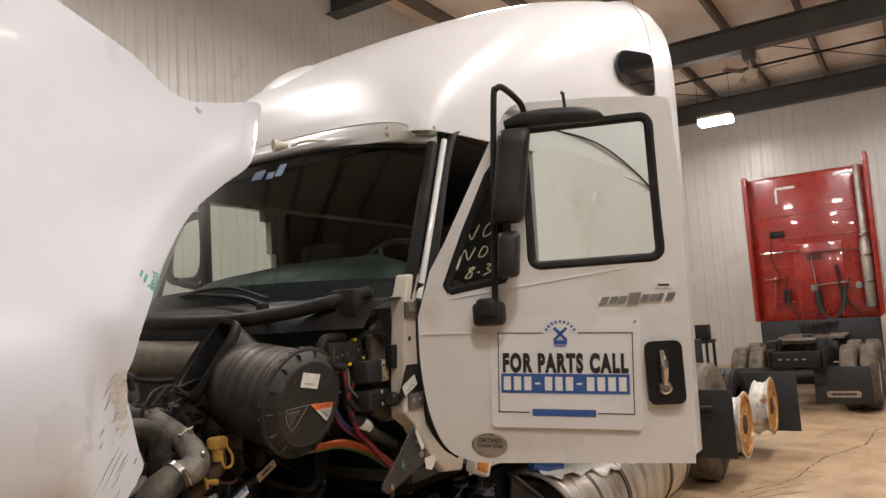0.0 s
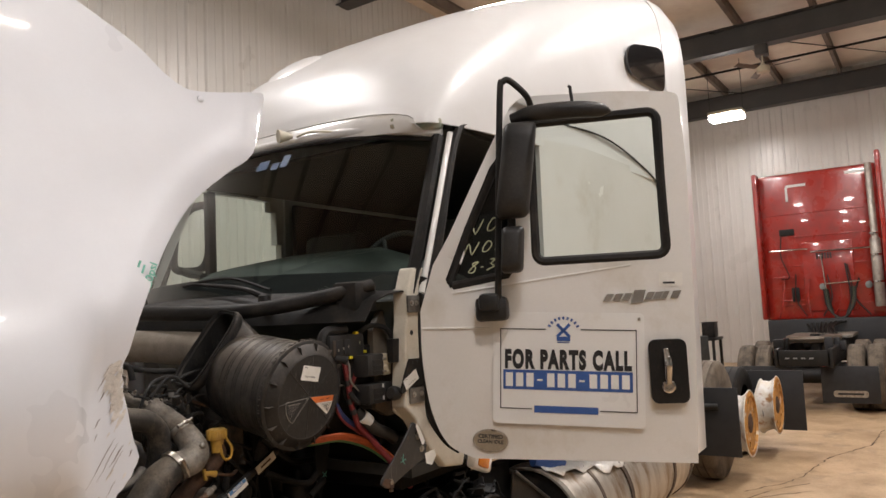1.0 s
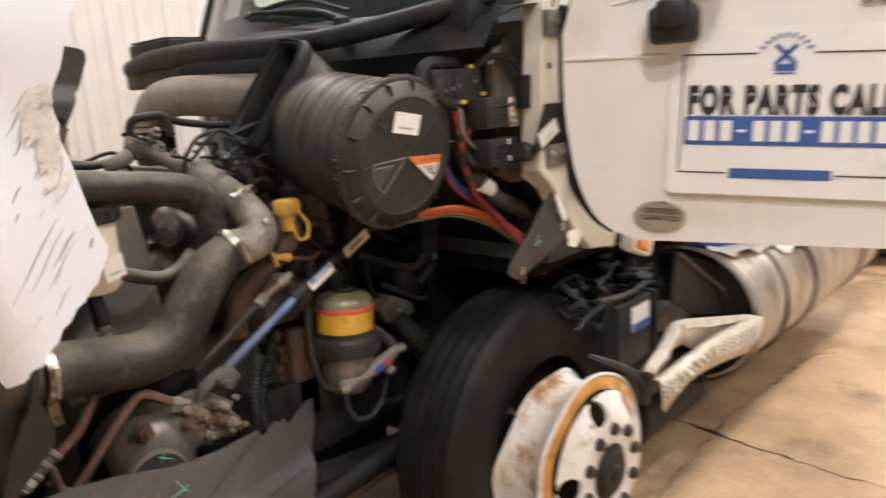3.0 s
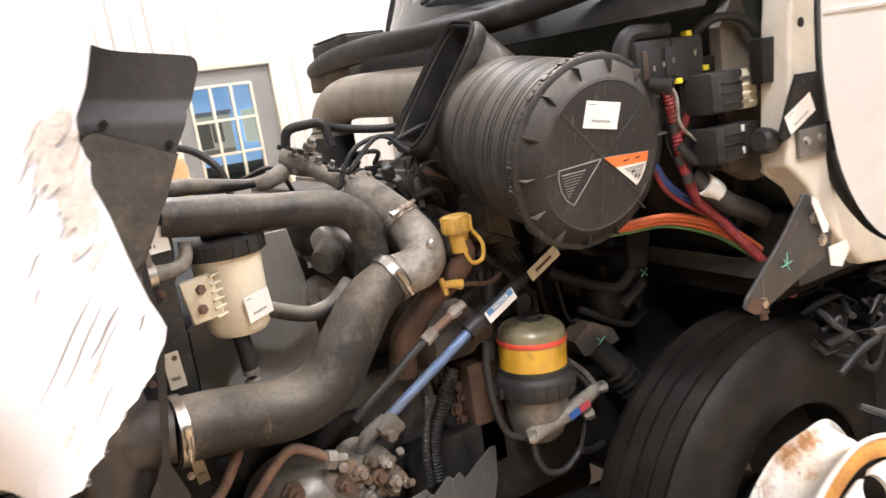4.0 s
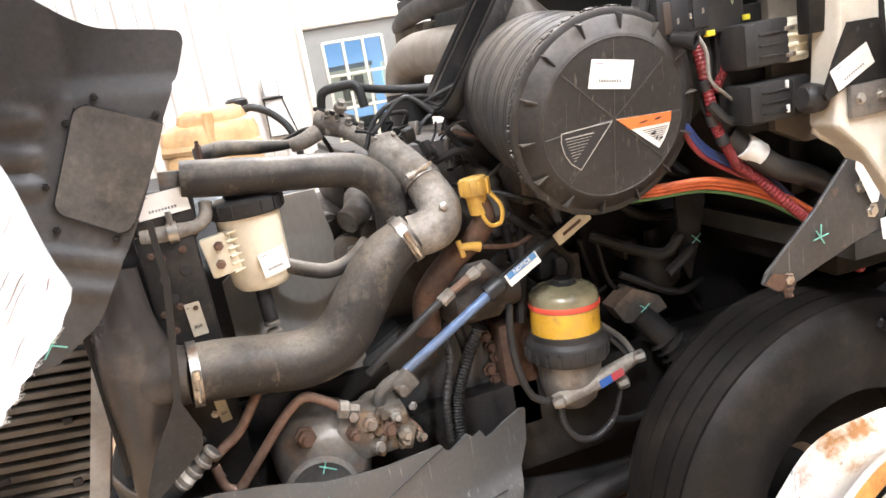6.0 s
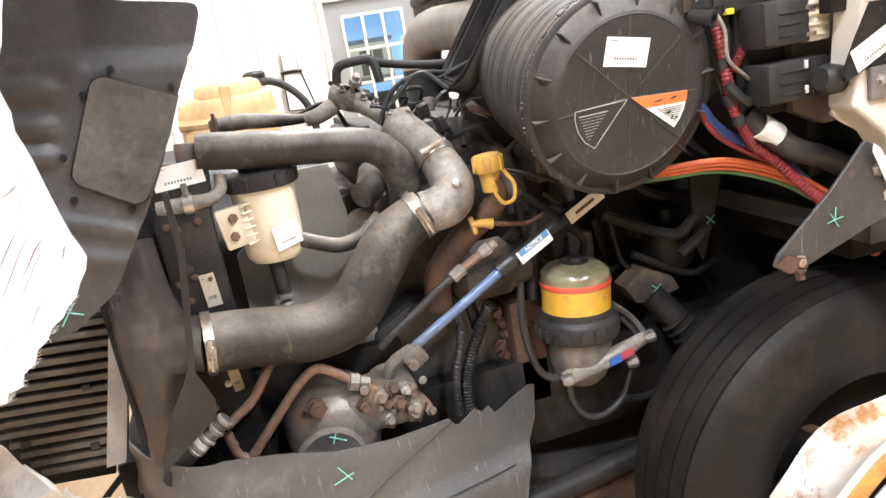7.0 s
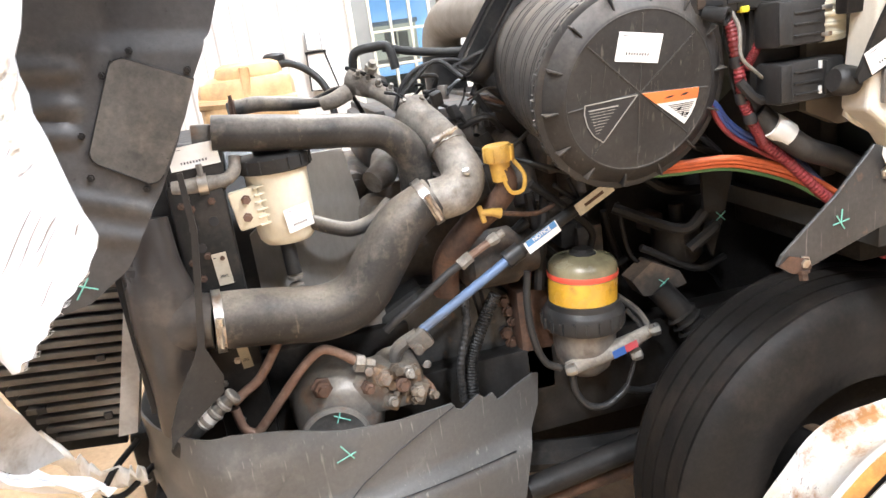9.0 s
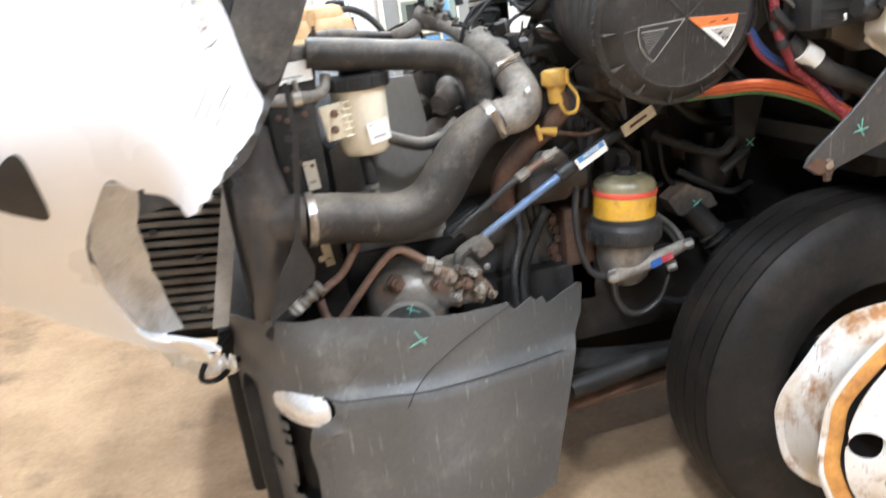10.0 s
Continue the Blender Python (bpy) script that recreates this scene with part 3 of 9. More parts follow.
def entrance_door():
    t = tagged(new("door_1"), "closed grey steel door with nine small window panes", "door", kind="structure")
    y = Y1
    bm = bmesh.new()
    for lo, hi in (((DX0 - 0.05, y - 0.05, 0), (DX0 + 0.005, y + 0.06, DZ + 0.05)), ((DX1 - 0.005, y - 0.05, 0), (DX1 + 0.05, y + 0.06, DZ + 0.05)),
                   ((DX0 + 0.005, y - 0.05, DZ - 0.005), (DX1 - 0.005, y + 0.06, DZ + 0.05))):
        add_box(bm, lo, hi, bev=0.004)
    part("door_frame", bm, M_TRIMW, t)
    wx0, wx1, wz0, wz1 = -0.045, 0.545, 1.14, 2.095
    bm = bmesh.new()
    for lo, hi in (((DX0 + 0.01, y, 0.01), (wx0, y + 0.05, DZ - 0.01)), ((wx1, y, 0.01), (DX1 - 0.01, y + 0.05, DZ - 0.01)),
                   ((wx0, y, 0.01), (wx1, y + 0.05, wz0)), ((wx0, y, wz1), (wx1, y + 0.05, DZ - 0.01))):
        add_box(bm, lo, hi)
    part("door_leaf", bm, M_GREYFRAME, t, smooth=0)
    for i in range(4):
        xx = wx0 + (wx1 - wx0) * i / 3
        part("glazing_bar", box((xx - 0.013, y - 0.012, wz0), (xx + 0.013, y + 0.03, wz1), bev=0.003), M_TRIMW, t)
        zz = wz0 + (wz1 - wz0) * i / 3
        part("glazing_bar", box((wx0, y - 0.010, zz - 0.013), (wx1, y + 0.028, zz + 0.013), bev=0.003), M_TRIMW, t)
    g = part("pane", box((wx0, y + 0.012, wz0), (wx1, y + 0.018, wz1), bev=0), M_GLASS, t, smooth=0)
    g.visible_shadow = False
    part("door_handle", tube([(DX1 - 0.09, y - 0.002, 1.0), (DX1 - 0.09, y - 0.06, 1.0), (DX1 - 0.2, y - 0.06, 1.0)], 0.011, 8, smooth=False), M_CHROME, t)


entrance_door()
# what is seen through the door's panes
yard = part("ground", box((X0, Y1 + 0.1, -0.25), (X1, Y1 + 4.0, 0.0), bev=0), M_FLOOR)
tagged(yard, "plain concrete ground beyond the door", "ground", kind="structure")
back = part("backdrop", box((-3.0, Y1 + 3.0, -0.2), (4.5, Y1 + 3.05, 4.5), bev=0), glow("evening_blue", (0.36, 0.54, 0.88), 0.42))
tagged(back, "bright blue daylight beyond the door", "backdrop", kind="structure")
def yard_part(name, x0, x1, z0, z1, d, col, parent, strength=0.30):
    m = bpy.data.materials.get("day_glow_" + name) or glow("day_glow_" + name, col, strength)
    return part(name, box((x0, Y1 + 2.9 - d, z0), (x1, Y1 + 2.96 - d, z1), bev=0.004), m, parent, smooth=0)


# the yard, part of the plain backdrop behind panes, glows instead of sunlight
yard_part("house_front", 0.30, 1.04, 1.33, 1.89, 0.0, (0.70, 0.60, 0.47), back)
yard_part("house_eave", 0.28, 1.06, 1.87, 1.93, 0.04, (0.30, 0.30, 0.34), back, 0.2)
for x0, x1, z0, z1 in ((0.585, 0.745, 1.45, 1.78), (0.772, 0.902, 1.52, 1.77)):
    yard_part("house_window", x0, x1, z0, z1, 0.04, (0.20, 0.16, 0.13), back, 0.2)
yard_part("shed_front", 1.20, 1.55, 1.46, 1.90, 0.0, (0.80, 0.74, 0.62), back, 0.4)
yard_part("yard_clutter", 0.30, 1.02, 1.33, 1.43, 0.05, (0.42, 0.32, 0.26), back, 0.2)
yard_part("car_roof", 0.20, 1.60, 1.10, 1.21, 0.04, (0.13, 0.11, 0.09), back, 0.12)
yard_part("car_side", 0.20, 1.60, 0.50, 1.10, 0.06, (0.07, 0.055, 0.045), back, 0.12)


def wall_board():
    t = thing("wall_box", "white switch box with hanging papers on the wall", "switch box", (-0.62, Y1, 1.5))
    y = Y1 - 0.04
    grey = M_GREYFRAME
    kid(t, part("box", box((-0.69, y - 0.09, 1.70), (-0.56, y + 0.03, 1.87), bev=0.012), M_PAPER))
    kid(t, part("box_edge", tube([(-0.695, y - 0.10, 1.87), (-0.695, y - 0.10, 1.70), (-0.555, y - 0.10, 1.69), (-0.555, y - 0.10, 1.86)], 0.006, 6, smooth=False), grey))
    kid(t, part("conduit", tube([(-0.63, y - 0.01, 1.87), (-0.60, y - 0.01, 4.6)], 0.004, 6, smooth=False), M_PAPER))
    kid(t, part("clipboard", box((-0.71, y - 0.05, 1.33), (-0.47, y - 0.03, 1.67), bev=0.004), M_PAPER))
    kid(t, part("frame", tube([(-0.705, y - 0.06, 1.67), (-0.715, y - 0.06, 1.33), (-0.45, y - 0.06, 1.31), (-0.535, y - 0.06, 1.67)], 0.008, 6, smooth=False), M_DARK))
    kid(t, part("clip_bar", box((-0.72, y - 0.075, 1.665), (-0.52, y - 0.05, 1.69), bev=0.004), M_DARK))


wall_board()

# ---- the white truck: cab ----
truck = thing("semi_truck", "white damaged semi truck with open hood and removed parts", "truck", (0, 0, 0))


def cab_section(x, w, zs, zt, n=4.2, k=28):
    out = []
    for i in range(k + 1):
        a = math.pi * i / k
        c, s = math.cos(a), math.sin(a)
        out.append(V((x, -w * math.copysign(abs(c) ** (2 / n), c), zs + (zt - zs) * abs(s) ** (2 / n))))
    return out


def open_loft(rows):
    bm = bmesh.new()
    vv = [[bm.verts.new(p) for p in r] for r in rows]
    for a, b in zip(vv, vv[1:]):
        for i in range(len(a) - 1):
            bm.faces.new((a[i], a[i + 1], b[i + 1], b[i]))
    return bm


ROOF = smooth_line([(0.24, 0.93, 2.85, 2.4), (0.30, 1.00, 2.97, 2.6), (0.45, 1.04, 3.19, 3.0), (0.75, 1.08, 3.43, 3.4), (1.2, 1.13, 3.69, 4.0), (1.9, 1.18, 3.99, 4.8),
                    (2.6, 1.20, 4.22, 6), (3.16, 1.205, 4.36, 8)], 4)
rows = [cab_section(x, w, 2.74, zt, n) for x, w, zt, n in ROOF]
roof = part("roof_fairing", open_loft(rows), M_HOOD, truck, smooth=60)
solid(roof, 0.012, 0)
# front closing piece of the roof, down to the header
first = rows[0]
hdr = [V((0.17 + 0.10 * (p.y / 0.95) ** 2, p.y * 1.03, 2.735 - 0.03 * (p.y / 0.95) ** 2)) for p in first]
part("roof_brow", open_loft([hdr, [p.lerp(q, 0.5) + V((-0.02, 0, 0)) for p, q in zip(hdr, first)], first]), M_WHITE, truck, smooth=60)
# side extender behind the sleeper
rows = [cab_section(x, w, 0.62, zt, n) for x, w, zt, n in ((3.19, 1.215, 4.375, 11), (3.5, 1.22, 4.40, 12), (3.76, 1.215, 4.39, 12), (3.80, 1.20, 4.36, 12))]
ext = part("side_extender", open_loft(rows), M_HOOD, truck, "white rear fairing with a dark trailing edge", smooth=50)
solid(ext, 0.03, 0)
part("extender_seal", open_loft([cab_section(3.805, 1.2, 0.62, 4.36, 12), cab_section(3.85, 1.19, 0.62, 4.34, 12)]), M_DARK, truck)
# sleeper sides, with openings for the windows
up_win = smooth_line([(2.30, 3.53), (2.35, 3.61), (2.44, 3.665), (2.72, 3.735), (3.02, 3.80), (3.13, 3.785), (3.165, 3.70), (3.15, 3.53), (3.06, 3.47), (2.82, 3.445), (2.46, 3.435), (2.35, 3.46), (2.30, 3.53)], 3)[:-1]


def side_y(x, z):
    return 1.085 + 0.10 * min(1.0, max(0.0, (x - 1.0) / 0.5))


def side_sheet(sign, outline, holes=()):
    return sheet(outline, lambda u, v: V((u, sign * side_y(u, v), v)), 0.12, holes)


low_win = rounded(2.62, 2.15, 2.98, 2.80, 0.12)
solid(part("sleeper_side", side_sheet(-1, [(1.12, 1.15), (3.19, 1.0), (3.19, 2.78), (1.12, 2.78)]), M_WHITE, truck), 0.03, 0)
solid(part("sleeper_side", side_sheet(1, [(1.36, 1.15), (3.19, 1.0), (3.19, 2.78), (1.36, 2.78)]), M_WHITE, truck), 0.03, 0)
w = part("sleeper_window", sheet(low_win, lambda u, v: V((u, -1.192, v)), 0.1), M_TINT, truck, "dark tinted sleeper window")
solid(w, 0.012, 0)
w = part("sleeper_window", sheet(up_win, lambda u, v: V((u, -1.212, v)), 0.1), M_TINT, truck, "dark tinted upper sleeper window")
solid(w, 0.02, 0)
# a shut line that runs along the sleeper side
part("shut_line", tube([(1.15, -1.125, 2.90), (1.9, -1.195, 2.90), (2.6, -1.21, 2.80), (3.15, -1.212, 2.66)], 0.006, 6), M_DARK, truck)
# right side of the cab with its window
win_r = [(0.24, 2.08), (1.27, 2.10), (1.27, 2.71), (0.54, 2.71)]
solid(part("cab_side", side_sheet(1, [(0.02, 1.2), (1.36, 1.15), (1.36, 2.78), (0.36, 2.78), (0.02, 1.95)], [win_r]), M_WHITE, truck), 0.05, 0)
part("window_post", box((0.61, 1.05, 2.06), (0.67, 1.10, 2.72)), M_DARK, truck)
bm = bmesh.new()
add_tube(bm, [(0.40, 1.42, 2.08), (0.52, 1.44, 2.50), (0.62, 1.44, 2.48), (0.60, 1.44, 2.32), (0.50, 1.42, 2.08), (0.40, 1.42, 2.08)], 0.024, 8, smooth=False)
part("far_mirror", bm, M_PLASTIC, truck, "black mirror frame seen through the windscreen")
# header over the windscreen, pillars, and the posts
hl = [(0.36, -1.00, 2.70), (0.26, -0.75, 2.745), (0.20, -0.4, 2.765), (0.18, 0, 2.77), (0.20, 0.4, 2.765), (0.26, 0.75, 2.745), (0.36, 1.0, 2.70)]
part("windscreen_header", tube(hl, 0.026, 10), M_HOOD, truck)
bm = bmesh.new()
add_tube(bm, [(0.34, -0.985, 2.672), (0.20, -0.55, 2.722), (0.155, 0, 2.735), (0.20, 0.55, 2.722), (0.34, 0.985, 2.672)], 0.012, 8)
for s in (-1, 1):
    add_tube(bm, [(0.02, s * 1.010, 1.93), (0.12, s * 1.015, 2.18), (0.34, s * 0.990, 2.68)], 0.030, 8)
part("windscreen_seal", bm, M_DARK, truck)
for s in (-1, 1):
    bm = bmesh.new()
    add_tube(bm, [(0.06, s * 1.05, 1.93), (0.16, s * 1.055, 2.2), (0.385, s * 1.03, 2.70)], 0.015, 10)
    part("door_pillar", bm, M_WHITE, truck)
    part("pillar_seal", tube([(0.12, s * 1.055, 1.93), (0.21, s * 1.06, 2.2), (0.44, s * 1.035, 2.71), (0.62, s * 1.05, 2.745), (1.05, s * 1.07, 2.745)], 0.022, 8), M_DARK, truck)
part("marker_lens", box((-0.13, -0.035, -0.03), (0.13, 0.035, 0.03), pose(0.30, -0.895, 2.752, 0, 4, -66), 0.02), M_GREYGREEN, truck, "weathered marker light base on the roof edge")
bm = bmesh.new()
add_lathe(bm, (0.14, -0.22, 2.785), (-1, 0.5, -0.1), [(0, 0.012), (0.03, 0.022), (0.06, 0.032), (0.075, 0.036)], 14)
add_tube(bm, [(0.15, -0.24, 2.78), (0.16, -0.34, 2.79), (0.2, -0.50, 2.765)], 0.006, 6)
part("roof_marker", bm, M_TRIMW, truck, "broken white marker lamp with loose wire")
bm = bmesh.new()
bmesh.ops.create_uvsphere(bm, u_segments=20, v_segments=10, radius=1, matrix=Matrix.LocRotScale((0.78, 0.40, 3.42), Euler((radians(-8), radians(-36), radians(10))), (0.22, 0.20, 0.055)))
part("roof_cap", bm, M_HOOD, truck)


def screen(u, v):
    """Windscreen surface: u across -1..1, v from the bottom to the top."""
    b = V((-0.27 + 0.29 * u * u, 1.0 * u, 1.965 - 0.02 * u * u))
    t = V((0.155 + 0.185 * u * u, 0.98 * u, 2.73 - 0.055 * u * u))
    return b.lerp(t, v) + V((-0.02 * math.sin(math.pi * v), 0, 0))


g = part("windscreen", open_loft([[screen(-1 + 2 * i / 20, j / 6) for i in range(21)] for j in range(7)]), M_WSHIELD, truck, "dusty dark windscreen", smooth=80)
g.visible_shadow = False
part("black_border", open_loft([[screen(-1 + 2 * i / 20, v) + V((0.006, 0, 0)) for i in range(21)] for v in (0.0, 0.06, 0.115)]), M_INK, truck, "black printed border of the windscreen", smooth=80)
bm = bmesh.new()
for u0, u1, v0, v1 in ((-0.08, 0.0, 0.86, 0.93), (-0.16, -0.11, 0.85, 0.90), (-0.22, -0.17, 0.86, 0.95)):
    add_poly(bm, [screen(a, b) + V((-0.004, 0, 0)) for a, b in ((u0, v0), (u1, v0), (u1, v1), (u0, v1))])
part("screen_sticker", bm, mat("faded_blue", (0.03, 0.075, 0.17), 0.5), truck, "small blue sticker inside the windscreen", smooth=0)

# the cab leans a little towards its collapsed left side
for ob in truck.children:
    if ob.name.split(".")[0] in ("roof_fairing", "side_extender", "extender_seal", "sleeper_window", "sleeper_side", "shut_line", "roof_cap"):
        for v in ob.data.vertices:
            v.co.y -= 0.030 * max(0.0, v.co.z - 1.3) * min(1.0, max(0.0, (v.co.x - 0.3) / 1.5))

# inside of the cab
part("cab_floor", box((0.0, -1.0, 1.15), (3.1, 1.02, 1.20), bev=0), M_CLOTH, truck, smooth=0)
part("rear_panel", box((3.10, -1.15, 1.1), (3.14, 1.15, 3.9), bev=0), M_CLOTH, truck, smooth=0)
dash = [(-0.20, 1.90), (-0.02, 2.06), (0.18, 2.16), (0.34, 2.19), (0.42, 2.12), (0.44, 1.60), (0.35, 1.25), (0.0, 1.2)]
bm = bmesh.new()
add_ring_loft(bm, [[V((x + 0.20 * y * y, y, z - (max(0.0, z - 1.9) * (min(1.0, 1.6 * max(0.0, abs(y) - 0.6)) + 0.18 * max(0.0, y))))) for x, z in dash] for y in [-0.98 + 0.14 * i for i in range(15)]])
part("dashboard", bm, M_DASH, truck, "dusty grey dashboard")
bm = bmesh.new()
add_tube(bm, [V((0.50, -0.55, 2.08)) + V((math.cos(a) * 0.23 * 0.45, math.sin(a) * 0.23, math.cos(a) * 0.23 * 0.85)) for a in [2 * math.pi * i / 20 for i in range(21)]], 0.016, 8, 2)
for a in (0.5, 2.6, 4.7):
    add_tube(bm, [(0.47, -0.55, 2.05), V((0.50, -0.55, 2.08)) + V((math.cos(a) * 0.1, math.sin(a) * 0.23, math.cos(a) * 0.195))], 0.013, 6, smooth=False)
add_tube(bm, [(0.47, -0.55, 2.05), (0.30, -0.55, 1.8)], 0.04, 8, smooth=False)
part("steering_wheel", bm, M_CLOTH, truck)
for sy in (-0.55, 0.55):
    bm = bmesh.new()
    add_box(bm, (0.80, sy - 0.25, 1.5), (1.3, sy + 0.25, 1.66), bev=0.05)
    add_box(bm, (1.22, sy - 0.25, 1.6), (1.40, sy + 0.25, 2.42), bev=0.06)
    part("cab_seat", bm, M_CLOTH, truck)
part("mirror_frame", tube([(0.62, 1.33, 2.20), (0.555, 1.35, 2.24), (0.575, 1.35, 2.46), (0.66, 1.35, 2.61), (0.76, 1.35, 2.67), (0.835, 1.35, 2.66), (0.845, 1.35, 2.48), (0.832, 1.35, 2.31), (0.76, 1.34, 2.22), (0.62, 1.33, 2.20), (0.60, 1.10, 2.15)], 0.028, 8, 4), M_PLASTIC, truck, "black mirror frame on the far door")
part("headliner", box((0.4, -1.02, 2.725), (3.1, 1.02, 2.745), bev=0), M_CLOTH, truck)
for s in (-1, 1):
    part("inner_trim", box((1.40, s * 1.06 - 0.02, 1.2), (3.1, s * 1.06 + 0.02, 2.7), bev=0), M_CLOTH, truck)

# ---- the open left door ----
DH, DD = V((0.058, -1.10, 0)), V((0.366, -0.931, 0))
DN = V((-0.931, -0.366, 0))


def dp(s, z, off=0.0):
    bulge = 0.018 * math.sin(math.pi * min(1, max(0, (z - 1.2) / 1.5))) if off < 0.2 else 0
    return DH + DD * s + DN * (off + bulge) + V((0, 0, z))


DM = Matrix(((DD.x, 0, DN.x, 0), (DD.y, 0, DN.y, 0), (0, 1, 0, 0), (0, 0, 0, 1)))


def dm(s, z, off=0.0):
    """Pose on the door: x along it, y up, z outwards."""
    m = DM.copy()
    m.translation = dp(s, z, off)
    return m


d_out = smooth_line([(0.16, 1.228), (0.05, 1.285), (-0.015, 1.42), (-0.045, 1.63), (-0.045, 1.85)], 4) + [(0.02, 2.045), (0.093, 2.165), (0.205, 2.376), (0.32, 2.59)] \
    + smooth_line([(0.385, 2.70), (0.43, 2.735), (0.5, 2.74)], 3) + [(0.8, 2.725)] + smooth_line([(1.03, 2.70), (1.07, 2.68), (1.078, 2.63)], 3) + [(1.085, 2.38), (1.07, 1.7), (1.045, 1.205)]
vent = [(0.088, 1.975), (0.105, 1.95), (0.34, 1.985), (0.37, 2.03), (0.37, 2.40), (0.335, 2.50), (0.30, 2.44), (0.18, 2.19)]
main = rounded(0.46, 2.03, 0.985, 2.625, 0.04)
door = part("cab_door", sheet(d_out, lambda u, v: dp(u, v), 0.08, [main, vent]), M_WHITE, truck, "open white cab door with a parts sign")
solid(door, 0.045, -1)
for outline, nm in ((main, "window_frame"), (vent, "window_frame")):
    bm = bmesh.new()
    pts = [dp(u, v, -0.012) for u, v in outline]
    add_tube(bm, pts + [pts[0], pts[1]], 0.021, 8, smooth=False)
    part(nm, bm, M_DARK, door, "black rubber window seal")
part("door_seal", tube([dp(u, v, -0.06) + V((-0.012, 0.012, 0)) for u, v in ((0.10, 1.25), (0.035, 1.30), (-0.03, 1.42), (-0.06, 1.63), (-0.06, 1.85), (-0.02, 2.0))], 0.016, 8), M_DARK, truck, "black door seal")
gl = part("door_glass", sheet(main, lambda u, v: dp(u, v, -0.02), 0.2), M_GLASS, door, smooth=0)
gl.visible_shadow = False
gl = part("vent_glass", sheet(vent, lambda u, v: dp(u, v, -0.02), 0.2), glass("smoked_glass", (0.16, 0.18, 0.17)), door, "dark vent glass with chalk notes", smooth=0)
gl.visible_shadow = False
# chalk notes on the vent glass
STROKES = [[(0.0, 0), (0.1, 1), (0.45, 0), (0.62, 1)], [(0.95, 0.5), (1.1, 0.95), (1.35, 0.6), (1.25, 0.1), (1.0, 0.1), (0.95, 0.5)]]


def chalk_lines(o_s, o_z, w, h, lines):
    bm = bmesh.new()
    for ln in lines:
        add_tube(bm, [dp(o_s + x * w + y * w * 0.25, o_z + y * h + x * h * 0.22, -0.012) for x, y in ln], 0.0028, 5, 3)
    return bm


part("chalk_note", chalk_lines(0.165, 2.16, 0.095, 0.06, STROKES), M_CHALKW, door)
part("chalk_note", chalk_lines(0.15, 2.075, 0.085, 0.05, STROKES + [[(1.65, 0), (1.7, 0.9), (1.95, 0.8), (1.9, 0.5), (1.68, 0.45)]]), M_CHALKW, door)
part("chalk_note", chalk_lines(0.165, 2.0, 0.085, 0.05, [[(0.35, 0.9), (0.1, 0.75), (0.35, 0.4), (0.3, 0), (0.05, 0.1), (0.15, 0.45), (0.4, 0.85)], [(0.62, 0.35), (0.75, 0.35)],
                                                   [(1.0, 0.9), (1.25, 0.85), (1.1, 0.5), (1.35, 0.25), (1.0, 0)]]), M_CHALKW, door)
# the crease lines and dent of the outer skin
part("door_crease", tube([dp(-0.04, 1.775, 0.0), dp(0.1, 1.772, 0.002), dp(0.25, 1.765, -0.002)], 0.006, 6), M_WHITE, door)
part("door_crease", tube([dp(0.10, 1.918, 0.0), dp(0.45, 1.955, 0.0), dp(0.84, 1.995, -0.001)], 0.005, 6), M_WHITE, door)


def flat(name, outline, s, z, off, material, parent, rot=0.0, th=0.0012, label=""):
    m = dm(s, z, off) @ Matrix.Rotation(radians(rot), 4, "Z")
    bm = poly([m @ V((u, v, 0)) for u, v in outline], (m.to_3x3() @ V((0, 0, 1))) * th)
    return part(name, bm, material, parent, label, smooth=0)


# magnetic sign: white sheet, black rule, words, blue band
SG = (0.562, 1.588)
ROT = -3.2
sign = flat("parts_sign", rounded(-0.305, -0.2285, 0.305, 0.2285, 0.02), *SG, 0.006, M_SIGN, door, ROT, 0.003, "white magnetic sign with black and blue print")


def on_sign(name, lo, hi, material, k=0):
    return flat(name, [(lo[0], lo[1]), (hi[0], lo[1]), (hi[0], hi[1]), (lo[0], hi[1])], *SG, 0.0102 + 0.0004 * k, material, sign, ROT, 0.0006)


for lo, hi in (((-0.275, -0.168), (-0.271, 0.160)), ((0.271, -0.168), (0.275, 0.160)), ((-0.275, 0.157), (-0.085, 0.161)), ((0.055, 0.157), (0.275, 0.161)),
               ((-0.275, -0.168), (-0.145, -0.164)), ((0.13, -0.168), (0.275, -0.164))):
    on_sign("border", lo, hi, M_INK)
on_sign("band", (-0.262, -0.088), (0.258, -0.008), M_BLUE)
SM = dm(*SG, 0.0105) @ Matrix.Rotation(radians(ROT), 4, "Z")
text_mesh("FOR PARTS CALL", 0.100, SM @ Matrix.Translation((-0.002, 0.032, 0)), M_INK, "lettering", sign, 0.0062, width=0.51, spread=1.22)
# the number and the address are plain bars
for i in range(12):
    if i in (3, 7):
        on_sign("digit_bar", (-0.25 + i * 0.0425, -0.052), (-0.228 + i * 0.0425, -0.044), M_SIGN, 2)
        continue
    on_sign("digit_bar", (-0.252 + i * 0.0425, -0.076), (-0.222 + i * 0.0425, -0.020), M_SIGN, 2)
on_sign("address_bar", (-0.135, -0.180), (0.122, -0.152), M_BLUE)
